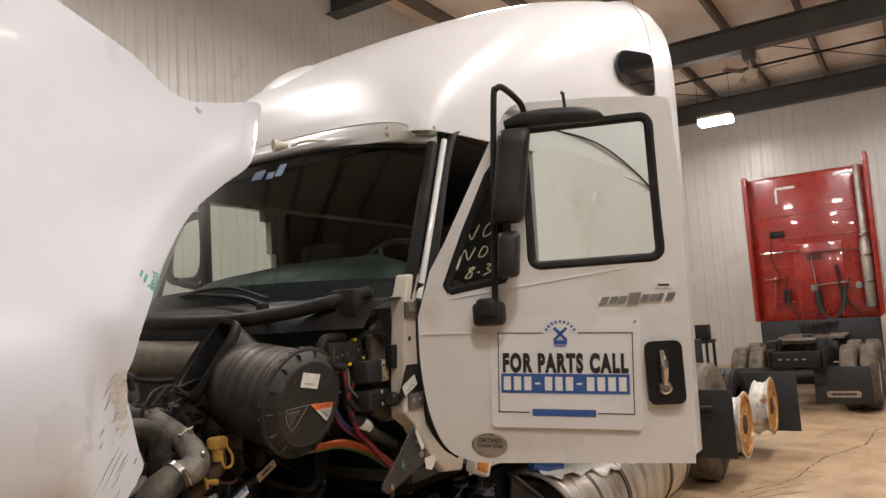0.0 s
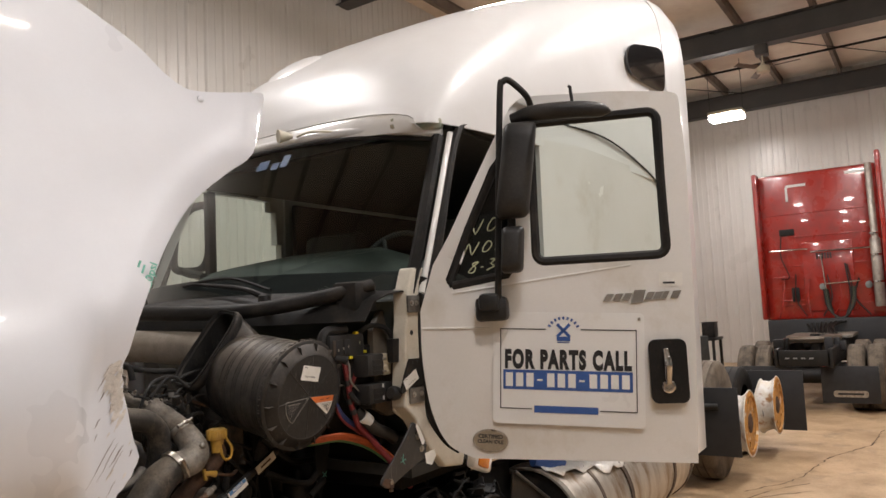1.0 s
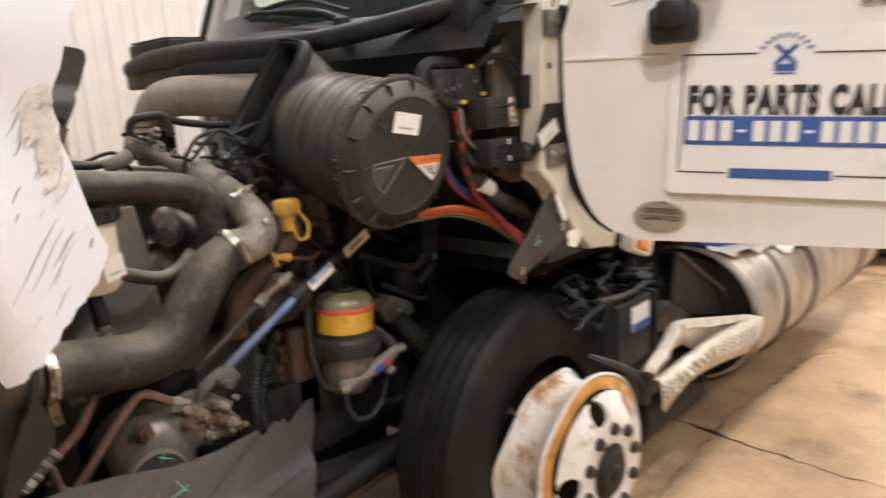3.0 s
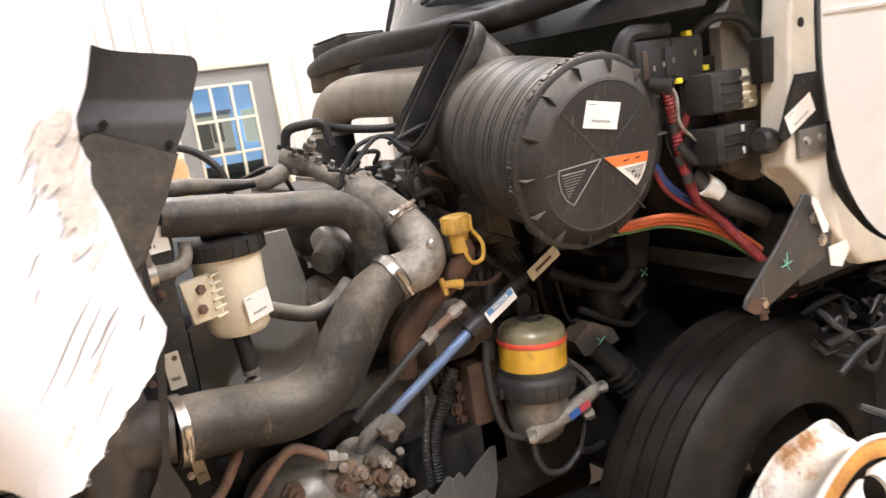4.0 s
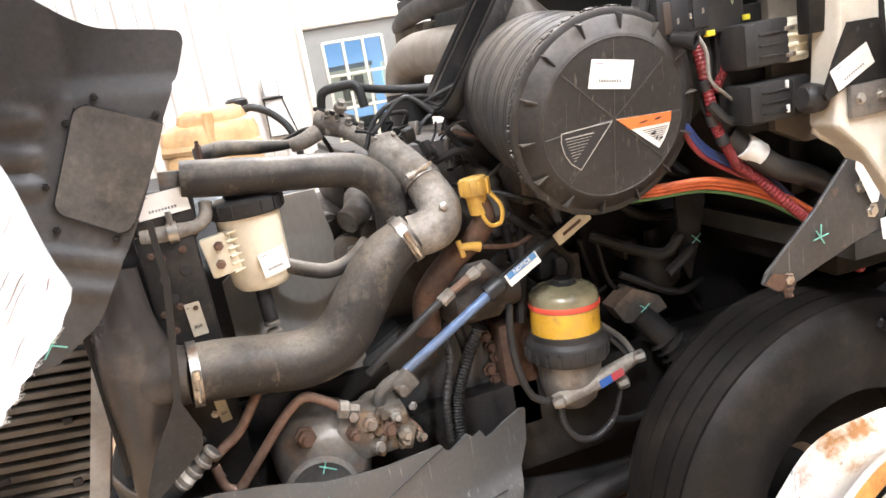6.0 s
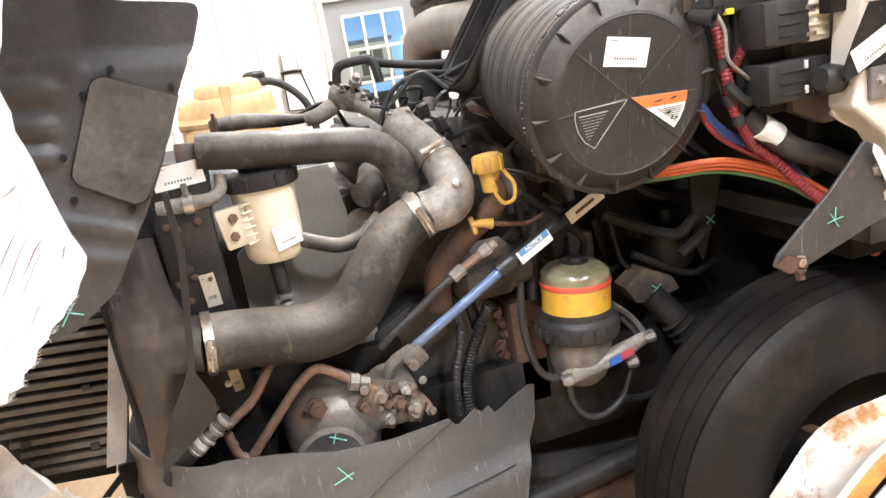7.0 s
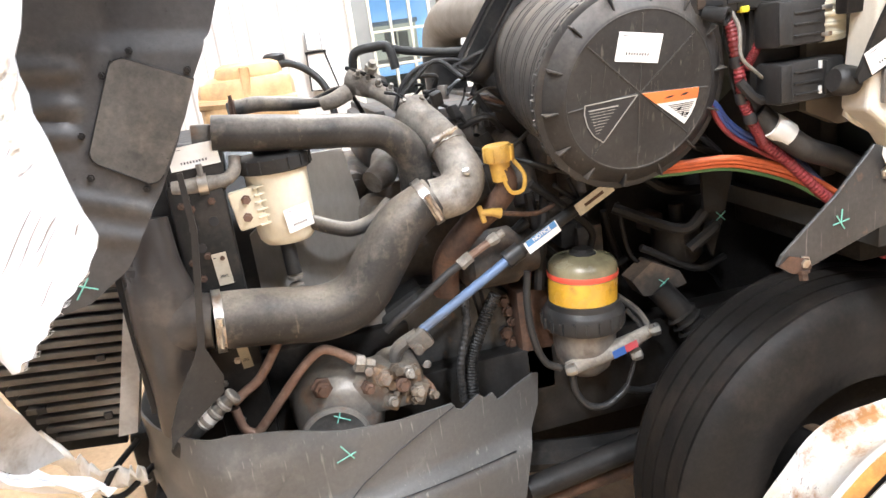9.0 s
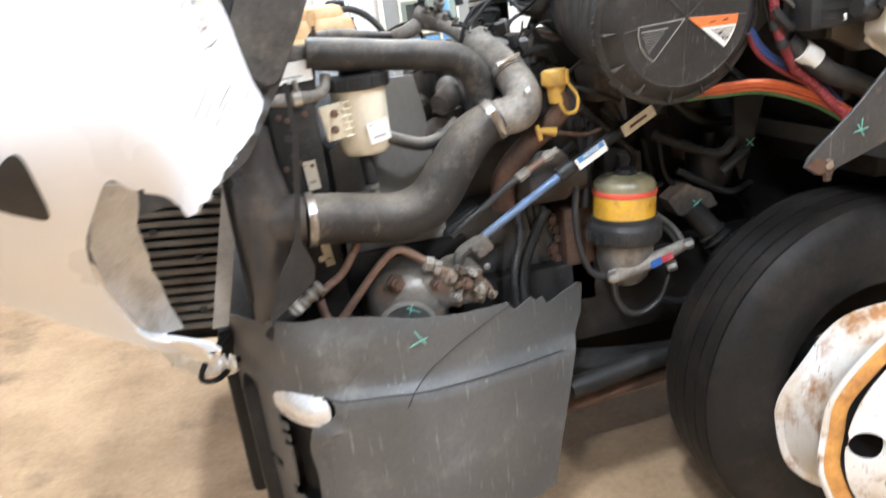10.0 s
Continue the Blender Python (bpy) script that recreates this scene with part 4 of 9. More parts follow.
# the round mill emblem as plain shapes
for a in (45, 135):
    m = SM @ Matrix.Translation((-0.015, 0.155, 0)) @ Matrix.Rotation(radians(a), 4, "Z")
    part("emblem", poly([m @ V(p) for p in ((-0.036, -0.006, 0), (0.036, -0.006, 0), (0.036, 0.006, 0), (-0.036, 0.006, 0))], DN * 0.0006), M_BLUE, sign, smooth=0)
on_sign("emblem_base", (-0.042, 0.112), (0.012, 0.130), M_BLUE)
on_sign("emblem_bar", (-0.040, 0.104), (0.010, 0.108), M_BLUE)
bm = bmesh.new()
for i in range(9):
    a = radians(30 + 15 * i)
    m = SM @ Matrix.Translation((-0.015 + 0.066 * math.cos(a), 0.140 + 0.066 * math.sin(a), 0)) @ Matrix.Rotation(a, 4, "Z")
    add_poly(bm, [m @ V(p) for p in ((-0.006, -0.004, 0), (0.006, -0.004, 0), (0.006, 0.004, 0), (-0.006, 0.004, 0))], DN * 0.0006)
part("emblem_arc", bm, M_BLUE, sign, smooth=0)
for u, v in ((-0.29, 0.212), (0.285, 0.205)):
    part("rivet", lathe(SM @ V((u, v, 0)), DN, [(0, 0.006), (0.003, 0.006), (0.004, 0.003)], 12), M_STEEL, sign)
# handle, badge, labels
hb = part("handle_bezel", sheet(rounded(-0.072, -0.125, 0.072, 0.125, 0.028), lambda u, v: dm(0.957, 1.568, 0.008) @ V((u, v, 0)), 0.05), M_DARK, door)
solid(hb, 0.02, 1)
bm = bmesh.new()
add_tube(bm, [dp(0.950, 1.655, 0.03), dp(0.955, 1.60, 0.045), dp(0.952, 1.52, 0.04)], [0.012, 0.017, 0.013], 10)
add_lathe(bm, dp(0.952, 1.51, 0.02), DN, [(0, 0.026), (0.02, 0.026), (0.026, 0.02), (0.026, 0.012), (0.018, 0.01)], 18)
part("pull_handle", bm, M_CHROME, door, "chrome pull handle")
for k, (s0, wd, hh) in enumerate(((0.745, 0.03, 0.028), (0.782, 0.03, 0.028), (0.818, 0.03, 0.028), (0.862, 0.045, 0.05), (0.905, 0.028, 0.03), (0.938, 0.028, 0.028), (0.965, 0.02, 0.03), (1.005, 0.03, 0.03))):
    sk = 0.008
    flat("badge_bar", [(-wd / 2 - sk, -hh / 2), (wd / 2 - sk, -hh / 2), (wd / 2 + sk, hh / 2), (-wd / 2 + sk, hh / 2)], s0, 1.868, 0.004, M_CHROME, door, 0, 0.004)
flat("tag_label", rounded(-0.045, -0.027, 0.045, 0.027, 0.004), 0.99, 1.93, 0.003, M_PAPER, door, -3)
flat("tag_bar", [(-0.025, -0.006), (0.02, -0.006), (0.02, 0.002), (-0.025, 0.002)], 0.985, 1.918, 0.0045, M_INK, door, -3)
ov = flat("oval_badge", [(0.075 * math.cos(a), 0.047 * math.sin(a)) for a in [2 * math.pi * i / 32 for i in range(32)]], 0.228, 1.301, 0.004, M_STEEL, door, -4)
flat("oval_field", [(0.068 * math.cos(a), 0.041 * math.sin(a)) for a in [2 * math.pi * i / 32 for i in range(32)]], 0.228, 1.301, 0.0056, mat("badge_grey", (0.32, 0.27, 0.20), 0.4), ov, -4, 0.0006)
OM = dm(0.228, 1.301, 0.0066) @ Matrix.Rotation(radians(-4), 4, "Z")
text_mesh("CERTIFIED", 0.022, OM @ Matrix.Translation((0, 0.017, 0)), M_INK, "badge_lettering", ov, 0.0006)
text_mesh("CLEAN IDLE", 0.02, OM @ Matrix.Translation((0, -0.004, 0)), M_INK, "badge_lettering", ov, 0.0006)
flat("badge_line", [(-0.03, -0.004), (0.03, -0.004), (0.03, 0.004), (-0.03, 0.004)], 0.228, 1.276, 0.0064, M_INK, ov, -4, 0.0006)

# mirror on its arm
mirror = part("mirror_bracket", tube([dp(0.30, 1.84, 0.03), dp(0.305, 1.9, 0.07), dp(0.33, 2.3, 0.085), dp(0.358, 2.74, 0.085), dp(0.372, 2.79, 0.08), dp(0.40, 2.795, 0.07), dp(0.46, 2.735, 0.05), dp(0.475, 2.70, 0.0)],
                                      0.0135, 10), M_DARK, door, "black tubular mirror arm")
bm = bmesh.new()
add_box(bm, (-0.075, -0.05, -0.01), (0.06, 0.05, 0.07), dm(0.28, 1.845, 0.01), 0.02)
add_box(bm, (-0.055, 0.0, 0.03), (0.03, 0.075, 0.1), dm(0.28, 1.835, 0.01), 0.02)
part("bracket_foot", bm, M_PLASTIC, mirror)


def mirror_head(s0, z0, s1, z1, off, lean):
    bm = bmesh.new()
    rings = []
    for k, (d, sc) in enumerate(((0.0, 0.90), (0.01, 0.97), (0.03, 1.0), (0.055, 0.97), (0.078, 0.86), (0.09, 0.65))):
        rings.append([dp((s0 + s1) / 2 + u * sc + lean * v, (z0 + z1) / 2 + v * sc, off + d + 0.3) - DN * 0.3 for u, v in
                      rounded(-(s1 - s0) / 2, -(z1 - z0) / 2, (s1 - s0) / 2, (z1 - z0) / 2, min(s1 - s0, z1 - z0) * 0.22)])
    add_ring_loft(bm, rings)
    return bm


part("mirror_head", mirror_head(0.345, 2.205, 0.480, 2.60, 0.10, 0.14), M_PLASTIC, mirror)
part("mirror_head", mirror_head(0.335, 1.985, 0.425, 2.175, 0.10, 0.08), M_PLASTIC, mirror)
bm = bmesh.new()
add_tube(bm, [dp(0.40, 2.625, 0.09), dp(0.50, 2.635, 0.11), dp(0.66, 2.63, 0.12), dp(0.76, 2.62, 0.11), dp(0.80, 2.615, 0.09)], [0.022, 0.034, 0.034, 0.028, 0.008], 12)
part("look_down_mirror", bm, M_PLASTIC, mirror)
part("aerial_stub", tube([dp(0.655, 2.63, 0.12), dp(0.648, 2.725, 0.12), dp(0.640, 2.73, 0.12)], 0.007, 8, smooth=False), M_DARK, mirror)

# ---- the white truck: open hood, bumper, wheel ----
HZ = (1.0, 1.2, 1.35, 1.5, 1.7, 1.85, 2.0, 2.2, 2.54, 2.9)
HY = (-0.86, -1.02, -1.17, -1.285, -1.31, -1.27, -1.2, -1.12, -1.03, -0.98)


ARCH_PTS = []


def hood_y(x, z):
    """Side of the tilted hood: flares out low down, and rolls round towards its front skin."""
    y = sum(float(np.interp(z + d, HZ, HY)) for d in (-0.06, -0.03, 0, 0.03, 0.06)) / 5
    far = max(0.0, -1.80 - x)
    if len(ARCH_PTS) and x > -1.62 and z > 1.72:
        # rolled bead along the wheel opening
        d = float(np.min(np.hypot(ARCH_PTS[:, 0] - x, ARCH_PTS[:, 1] - z)))
        y += 0.010 * max(0.0, 1 - d / 0.045) ** 2 - 0.005 * math.exp(-((d - 0.065) / 0.03) ** 2)
    y += 0.55 * far ** 1.6
    # the scraped corner is flattened by the blow
    flat = max(0.0, min(1.0, (x + 1.64) / 0.09)) * max(0.0, min(1.0, (1.98 - z) / 0.28)) * max(0.0, min(1.0, (z - 1.30) / 0.06))
    flat *= flat * (3 - 2 * flat)
    return y * (1 - flat) + flat * (-1.25 + 0.05 * (z - 1.55))


back_edge = [(-2.35, 3.05), (-1.95, 2.93)] + smooth_line([(-1.70, 2.85), (-1.513, 2.773), (-1.413, 2.73), (-1.279, 2.668), (-1.193, 2.604), (-1.14, 2.576), (-1.086, 2.568), (-0.961, 2.592), (-0.85, 2.618), (-0.805, 2.625), (-0.795, 2.606)], 4)
arch = smooth_line([(-0.803, 2.57), (-0.83, 2.505), (-0.89, 2.392), (-1.016, 2.307), (-1.154, 2.209), (-1.265, 2.097), (-1.366, 1.965), (-1.432, 1.863), (-1.461, 1.785)], 4)
scar = [(-1.476, 1.757), (-1.478, 1.735), (-1.474, 1.712), (-1.476, 1.69), (-1.471, 1.672), (-1.467, 1.655), (-1.464, 1.637), (-1.460, 1.612), (-1.456, 1.59), (-1.450, 1.562), (-1.443, 1.542), (-1.440, 1.530), (-1.445, 1.515), (-1.456, 1.500), (-1.463, 1.486), (-1.477, 1.474), (-1.484, 1.464), (-1.499, 1.455), (-1.508, 1.441), (-1.522, 1.432), (-1.529, 1.417), (-1.545, 1.406), (-1.551, 1.390), (-1.566, 1.386), (-1.573, 1.372), (-1.590, 1.364)]
lamp_edge = smooth_line([(-1.60, 1.385), (-1.62, 1.405), (-1.664, 1.424), (-1.693, 1.45), (-1.728, 1.41), (-1.779, 1.328), (-1.802, 1.215), (-1.789, 1.084)], 4)
low_edge = [(-1.77, 1.06), (-1.74, 1.045), (-1.70, 1.022), (-1.66, 1.0), (-1.642, 0.974), (-1.70, 0.978), (-1.752, 0.999), (-1.842, 1.074), (-1.917, 1.152), (-1.985, 1.214), (-2.35, 1.45)]
fine_arch = np.array(arch)
ARCH_PTS = np.concatenate([fine_arch[:-1] + (fine_arch[1:] - fine_arch[:-1]) * k / 4 for k in range(4)])
hood_out = arch + scar + lamp_edge + low_edge + back_edge
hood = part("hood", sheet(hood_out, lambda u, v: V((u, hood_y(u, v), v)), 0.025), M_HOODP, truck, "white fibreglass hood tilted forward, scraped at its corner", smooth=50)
solid(hood, 0.007, 1)
# its front skin, across to the other side
rows = []
for i in range(15):
    y = -0.42 + 1.5 * i / 14
    rows.append([V((-2.35 - 0.12 * math.sin(math.pi * min(1, (y + 0.9) / 1.9)), y, z)) for z in [1.1 + 1.85 * j / 12 for j in range(13)]])
lead = [V((-2.35, hood_y(-2.35, 1.1 + 1.85 * j / 12), 1.1 + 1.85 * j / 12)) for j in range(13)]
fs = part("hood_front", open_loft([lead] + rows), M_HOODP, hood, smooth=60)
solid(fs, 0.007, 0)
# scraped corner of the fender: broad dirty scuffs and thin deep scratches, all running the same way
rng = random.Random(3)


def scuff(bm, u, v, ang, length, width, lift):
    rows = []
    for k in range(9):
        q = k / 8
        cx_, cz_ = u - math.cos(ang) * length * q, v - math.sin(ang) * length * q
        w_ = width * (0.15 + math.sin(math.pi * min(1.0, q * 1.15 + 0.05)) ** 0.7 * rng.uniform(0.65, 1.1))
        rows.append([V((cx_ + math.sin(ang) * w_ * j, hood_y(cx_ + math.sin(ang) * w_ * j, cz_ - math.cos(ang) * w_ * j) - lift, cz_ - math.cos(ang) * w_ * j)) for j in (-0.5, 0.5)])
    vv = [[bm.verts.new(p_) for p_ in r_] for r_ in rows]
    for r0, r1 in zip(vv, vv[1:]):
        bm.faces.new((r0[0], r0[1], r1[1], r1[0]))


def scar_x(v):
    return float(np.interp(v, (1.364, 1.406, 1.455, 1.50, 1.53, 1.59, 1.655, 1.757), (-1.59, -1.545, -1.499, -1.456, -1.44, -1.456, -1.469, -1.476)))


M_SCUFF = mat("scuffed_fibreglass", (0.66, 0.63, 0.585), 0.6, second=(0.52, 0.475, 0.42), scale=26, mix=(0.42, 0.66), fine=0.2, bump=0.3, dirt=(0.30, 0.255, 0.21), dirt_scale=44, dirt_mix=(0.56, 0.72))
for k in range(26):
    v = rng.uniform(1.645, 1.775)
    bm = bmesh.new()
    scuff(bm, scar_x(v) - rng.uniform(0.002, 0.028), v, rng.uniform(0.85, 1.05), rng.uniform(0.025, 0.06), rng.uniform(0.008, 0.020), 0.0076 + 0.00012 * k)
    part("scuff", bm, M_SCUFF, hood)
for v, d, l, w_ in ((1.50, 0.020, 0.020, 0.005), (1.515, 0.06, 0.034, 0.006), (1.46, 0.050, 0.03, 0.004), (1.57, 0.010, 0.012, 0.003), (1.60, 0.055, 0.018, 0.004), (1.44, 0.03, 0.02, 0.004)):
    bm = bmesh.new()
    scuff(bm, scar_x(v) - d, v, 0.9, l, w_, 0.0080)
    part("scuff", bm, M_SCUFF, hood)
M_SCRATCH = mat("dirty_scratch", (0.20, 0.165, 0.135), 0.7, second=(0.34, 0.30, 0.26), scale=40, fine=0.2, bump=0.1)
for v, d, l, r_ in ((1.635, 0.07, 0.030, 0.0009), (1.60, 0.085, 0.020, 0.0008), (1.585, 0.045, 0.13, 0.0010), (1.572, 0.042, 0.10, 0.0008), (1.565, 0.030, 0.06, 0.0012), (1.552, 0.036, 0.075, 0.0007),
                   (1.70, 0.045, 0.035, 0.0010), (1.735, 0.040, 0.045, 0.0010), (1.76, 0.028, 0.04, 0.0008), (1.68, 0.02, 0.05, 0.0008), (1.55, 0.012, 0.018, 0.0012), (1.49, 0.035, 0.05, 0.0007)):
    u, ang = scar_x(v) - d, rng.uniform(0.86, 0.98)
    pts = [(u - math.cos(ang) * l * k / 3, v - math.sin(ang) * l * k / 3 + 0.002 * math.sin(2.1 * k)) for k in range(4)]
    part("scratch", tube([V((x, hood_y(x, z) - 0.0078, z)) for x, z in pts], [0.0002, r_, r_ * 0.7, 0.0002], 4, 2), M_SCRATCH, hood)
bm = bmesh.new()
for k, (u, v, w_) in enumerate(((-1.405, 2.0, 0.026), (-1.397, 1.985, 0.034))):
    m = Matrix.Translation((u, hood_y(u, v) - 0.009, v)) @ Matrix.Rotation(radians(-70), 4, "Y")
    add_box(bm, (-w_ / 2, -0.0006, -0.003), (w_ / 2, 0.0006, 0.003), m)
fib = bmesh.new()
for i in range(90):
    k = rng.randrange(len(scar) - 1)
    t_ = rng.random()
    u, v = scar[k][0] + (scar[k + 1][0] - scar[k][0]) * t_, scar[k][1] + (scar[k + 1][1] - scar[k][1]) * t_
    if v > 1.50:
        continue
    y0 = hood_y(u, v)
    a = rng.uniform(-1.9, 0.5)
    l = rng.uniform(0.002, 0.006)
    add_tube(fib, [V((u - 0.006, y0 + 0.003, v)), V((u + l * 0.5 * math.cos(a), y0 + rng.uniform(-.004, .012), v + l * 0.5 * math.sin(a))), V((u + l * math.cos(a + 0.4), y0 + rng.uniform(-.004, .02), v + l * math.sin(a + 0.4)))], [0.0006, 0.0004, 0.0002], 3, 2)
part("frayed_fibre", fib, M_RAW, hood, "frayed glass fibres along the broken edge")
part("pressure_sticker", bm, M_CHALK, hood, "small green tyre pressure sticker", smooth=0)
text_mesh("120psi", 0.032, Matrix.Translation((-1.378, hood_y(-1.378, 1.968) - 0.010, 1.968)) @ Matrix.Rotation(radians(90), 4, "X") @ Matrix.Rotation(radians(72), 4, "Z"), M_CHALK, "sticker_lettering", hood, 0.0006)
bm = bmesh.new()
add_lathe(bm, (-1.068, hood_y(-1.068, 2.545) - 0.006, 2.545), (0, -1, 0), [(0, 0.012), (0.004, 0.011), (0.006, 0.006)], 14)
part("hood_plug", bm, M_HOODP, hood)
# headlight bucket, torn, with the hole of the side lamp
rows = []
for j in range(11):
    t = j / 10
    z = 1.44 - 0.40 * t
    xl = float(np.interp(z, (1.03, 1.084, 1.215, 1.328, 1.41, 1.45), (-1.76, -1.785, -1.80, -1.777, -1.73, -1.70)))
    wd = 0.052 * math.sin(math.pi * (0.12 + 0.80 * t)) + 0.008 + 0.02 * t + 0.004 * math.sin(23 * t)
    rows.append([V((xl + wd * k / 6, hood_y(xl, z) + 0.004 + 0.11 * (k / 6) ** 0.8, z - 0.03 * (k / 6))) for k in range(7)])
bk = part("headlight_bucket", open_loft(rows), mat("bucket_fibreglass", (0.52, 0.51, 0.49), 0.55, second=(0.42, 0.40, 0.37), scale=9, fine=0.1, bump=0.25, dirt=(0.26, 0.22, 0.17), dirt_scale=7), hood, "torn empty headlight bucket")
solid(bk, 0.006, 0)
rows = [[V((x, -0.94 + 0.035 * k, z0 + 0.012 * math.sin(40 * x + 2 * k) - 0.022 * k)) for k in range(7)] for x, z0 in ((-1.80, 1.10), (-1.77, 1.07), (-1.74, 1.05), (-1.715, 1.035), (-1.69, 1.02), (-1.665, 1.005))]
part("torn_lip", open_loft(rows), M_RAW, hood, "torn white fibreglass lip")
cam_hole = smooth_line([(-1.87, 1.45), (-1.84, 1.485), (-1.805, 1.51), (-1.792, 1.49), (-1.80, 1.40), (-1.835, 1.408), (-1.868, 1.43), (-1.87, 1.45)], 4)[:-1]
ch = part("lamp_recess", sheet(cam_hole, lambda u, v: V((u, hood_y(u, v) - 0.0088, v)), 0.03), M_PLASTIC, hood)
solid(ch, 0.002, 1)

top_e = [(-1.907, 1.017), (-1.874, 0.966), (-1.812, 0.891), (-1.775, 0.835), (-1.70, 0.80), (-1.665, 0.79)]
low_e = [(-1.945, 0.91), (-1.883, 0.849), (-1.84, 0.79), (-1.80, 0.745), (-1.72, 0.72), (-1.665, 0.725)]
rows = []
for i in range(21):
    a = np.array([np.interp(i / 20 * 5, range(6), [p[j] for p in top_e]) for j in (0, 1)])
    b = np.array([np.interp(i / 20 * 5, range(6), [p[j] for p in low_e]) for j in (0, 1)])
    rag = 0.012 * math.sin(2.7 * i) + 0.008 * math.sin(6.1 * i)
    rows.append([V((*(a + (b - a) * k / 6), 0)).xzy + V((0, -0.50 + 0.05 * (k / 6) ** 2 + 0.012 * math.sin(1.3 * i + k), rag * (1 - k / 6))) for k in range(7)])
tl = part("torn_grille_lip", open_loft(rows), M_RAW, hood, "torn white fibreglass strip with frayed edge")
solid(tl, 0.004, 0, False)

# inner liner of the fender: dark sheet with ribs and a flap panel
lin_r = smooth_line([(-1.250, 1.822), (-1.272, 1.772), (-1.284, 1.758), (-1.288, 1.745), (-1.311, 1.705), (-1.345, 1.64), (-1.365, 1.594), (-1.414, 1.51), (-1.435, 1.48), (-1.459, 1.445), (-1.499, 1.385), (-1.535, 1.36), (-1.575, 1.335)], 4)
lin_out = [(-1.78, 1.31)] + lin_r[::-1] + smooth_line([(-1.249, 1.834), (-1.258, 1.844), (-1.30, 1.852), (-1.37, 1.864), (-1.405, 1.88), (-1.44, 1.905), (-1.50, 1.955), (-1.56, 2.02)], 4) + [(-1.78, 2.1)]


def liner_y(u, v):
    y = -0.82 - 0.35 * max(0.0, -1.44 - u)
    q = max(-1.0, min(1.0, (v - 1.762 + 0.12 * (u + 1.32)) / 0.016))
    y += 0.009 * q * max(0.0, min(1.0, (u + 1.53) / 0.10))
    for k, vz in enumerate((1.737, 1.676, 1.626)):
        d = abs(v - vz + 0.16 * (u + 1.5)) / 0.021
        e = max(0.0, u - (-1.520 - 0.012 * k)) / 0.028
        y -= 0.014 * max(0.0, 1.0 - d * d - e * e)
    for vz in (1.50, 1.44):
        y -= 0.009 * math.exp(-((v - vz + 0.45 * (u + 1.5)) / 0.016) ** 2)
    return y


liner = part("fender_liner", sheet(lin_out, lambda u, v: V((u, liner_y(u, v), v)), 0.008), M_LINER, truck, "dark grey plastic inner fender liner", smooth=60)
solid(liner, 0.004, 1)
pan = []
for cu, cv, a0, a1 in ((-1.428, 1.722, 62, 150), (-1.487, 1.594, 150, 245), (-1.424, 1.550, 245, 330)):
    pan += [(cu + 0.024 * math.cos(radians(a0 + (a1 - a0) * k / 5)), cv + 0.024 * math.sin(radians(a0 + (a1 - a0) * k / 5))) for k in range(6)]
pan = [(-1.314, 1.694)] + pan + [(-1.345, 1.63)]
pn = part("liner_flap", sheet(pan, lambda u, v: V((u, liner_y(u, v) - 0.0085, v)), 0.02), mat("flap_rubber", (0.070, 0.062, 0.052), 0.7, second=(0.046, 0.041, 0.035), scale=16, fine=0.25, bump=0.3, dirt=(0.13, 0.112, 0.085), dirt_scale=10, speck=(0.022, 0.02, 0.018)), liner, "stained grey rubber flap")
solid(pn, 0.003, 1)
part("flap_bead", tube([V((u, liner_y(u, v) - 0.010, v)) for u, v in pan[:-1]], 0.0018, 6, 3), M_DARK, liner)
part("flap_slit", tube([V((u, liner_y(u, v) - 0.0105, v)) for u, v in ((-1.425, 1.636), (-1.40, 1.622), (-1.37, 1.603))], 0.0010, 5, 3), M_LINER, pn)
for u, v in ((-1.41, 1.757), (-1.322, 1.712), (-1.462, 1.722), (-1.517, 1.628), (-1.52, 1.555), (-1.438, 1.517)):
    bm = bmesh.new()
    bolt(bm, (u, liner_y(u, v) - 0.006, v), (0, -1, 0), 0.0046, 0.012)
    part("liner_clip", bm, M_DARK, liner)


def mark(points, r=0.0035, name="paint_mark", parent=None):
    bm = bmesh.new()
    r *= 0.5
    for ln in points:
        add_tube(bm, [V(p) for p in ln], r, 5, 3)
    return part(name, bm, M_CHALK, parent or truck, "pale green paint marker cross")


mark([[(-1.60, -0.888, 1.385), (-1.555, -0.872, 1.36)], [(-1.565, -0.878, 1.385), (-1.59, -0.885, 1.352)]], 0.003, parent=liner)

# grey plastic bumper end, broken
top_line = [(-1.70, 0.84), (-1.64, 0.885), (-1.528, 0.936), (-1.415, 0.945), (-1.30, 0.927), (-1.182, 0.896), (-1.051, 0.87), (-0.95, 0.856), (-0.906, 0.85), (-0.895, 0.83), (-0.881, 0.822), (-0.845, 0.834), (-0.83, 0.84), (-0.812, 0.822), (-0.789, 0.826), (-0.776, 0.80),
            (-0.755, 0.802), (-0.72, 0.812), (-0.66, 0.822), (-0.641, 0.815), (-0.648, 0.77), (-0.653, 0.727), (-0.68, 0.675), (-0.705, 0.625)]
bump_out = top_line + [(-0.745, 0.48), (-0.78, 0.36), (-0.81, 0.22), (-1.3, 0.20), (-1.70, 0.24), (-1.715, 0.5)]


FOG_HOLE = smooth_line([(-1.545, 0.74), (-1.43, 0.735), (-1.425, 0.69), (-1.478, 0.668), (-1.498, 0.60), (-1.492, 0.53), (-1.495, 0.46), (-1.50, 0.40), (-1.552, 0.41), (-1.551, 0.48), (-1.549, 0.59), (-1.548, 0.67), (-1.55, 0.70), (-1.545, 0.74)], 3)[:-1]


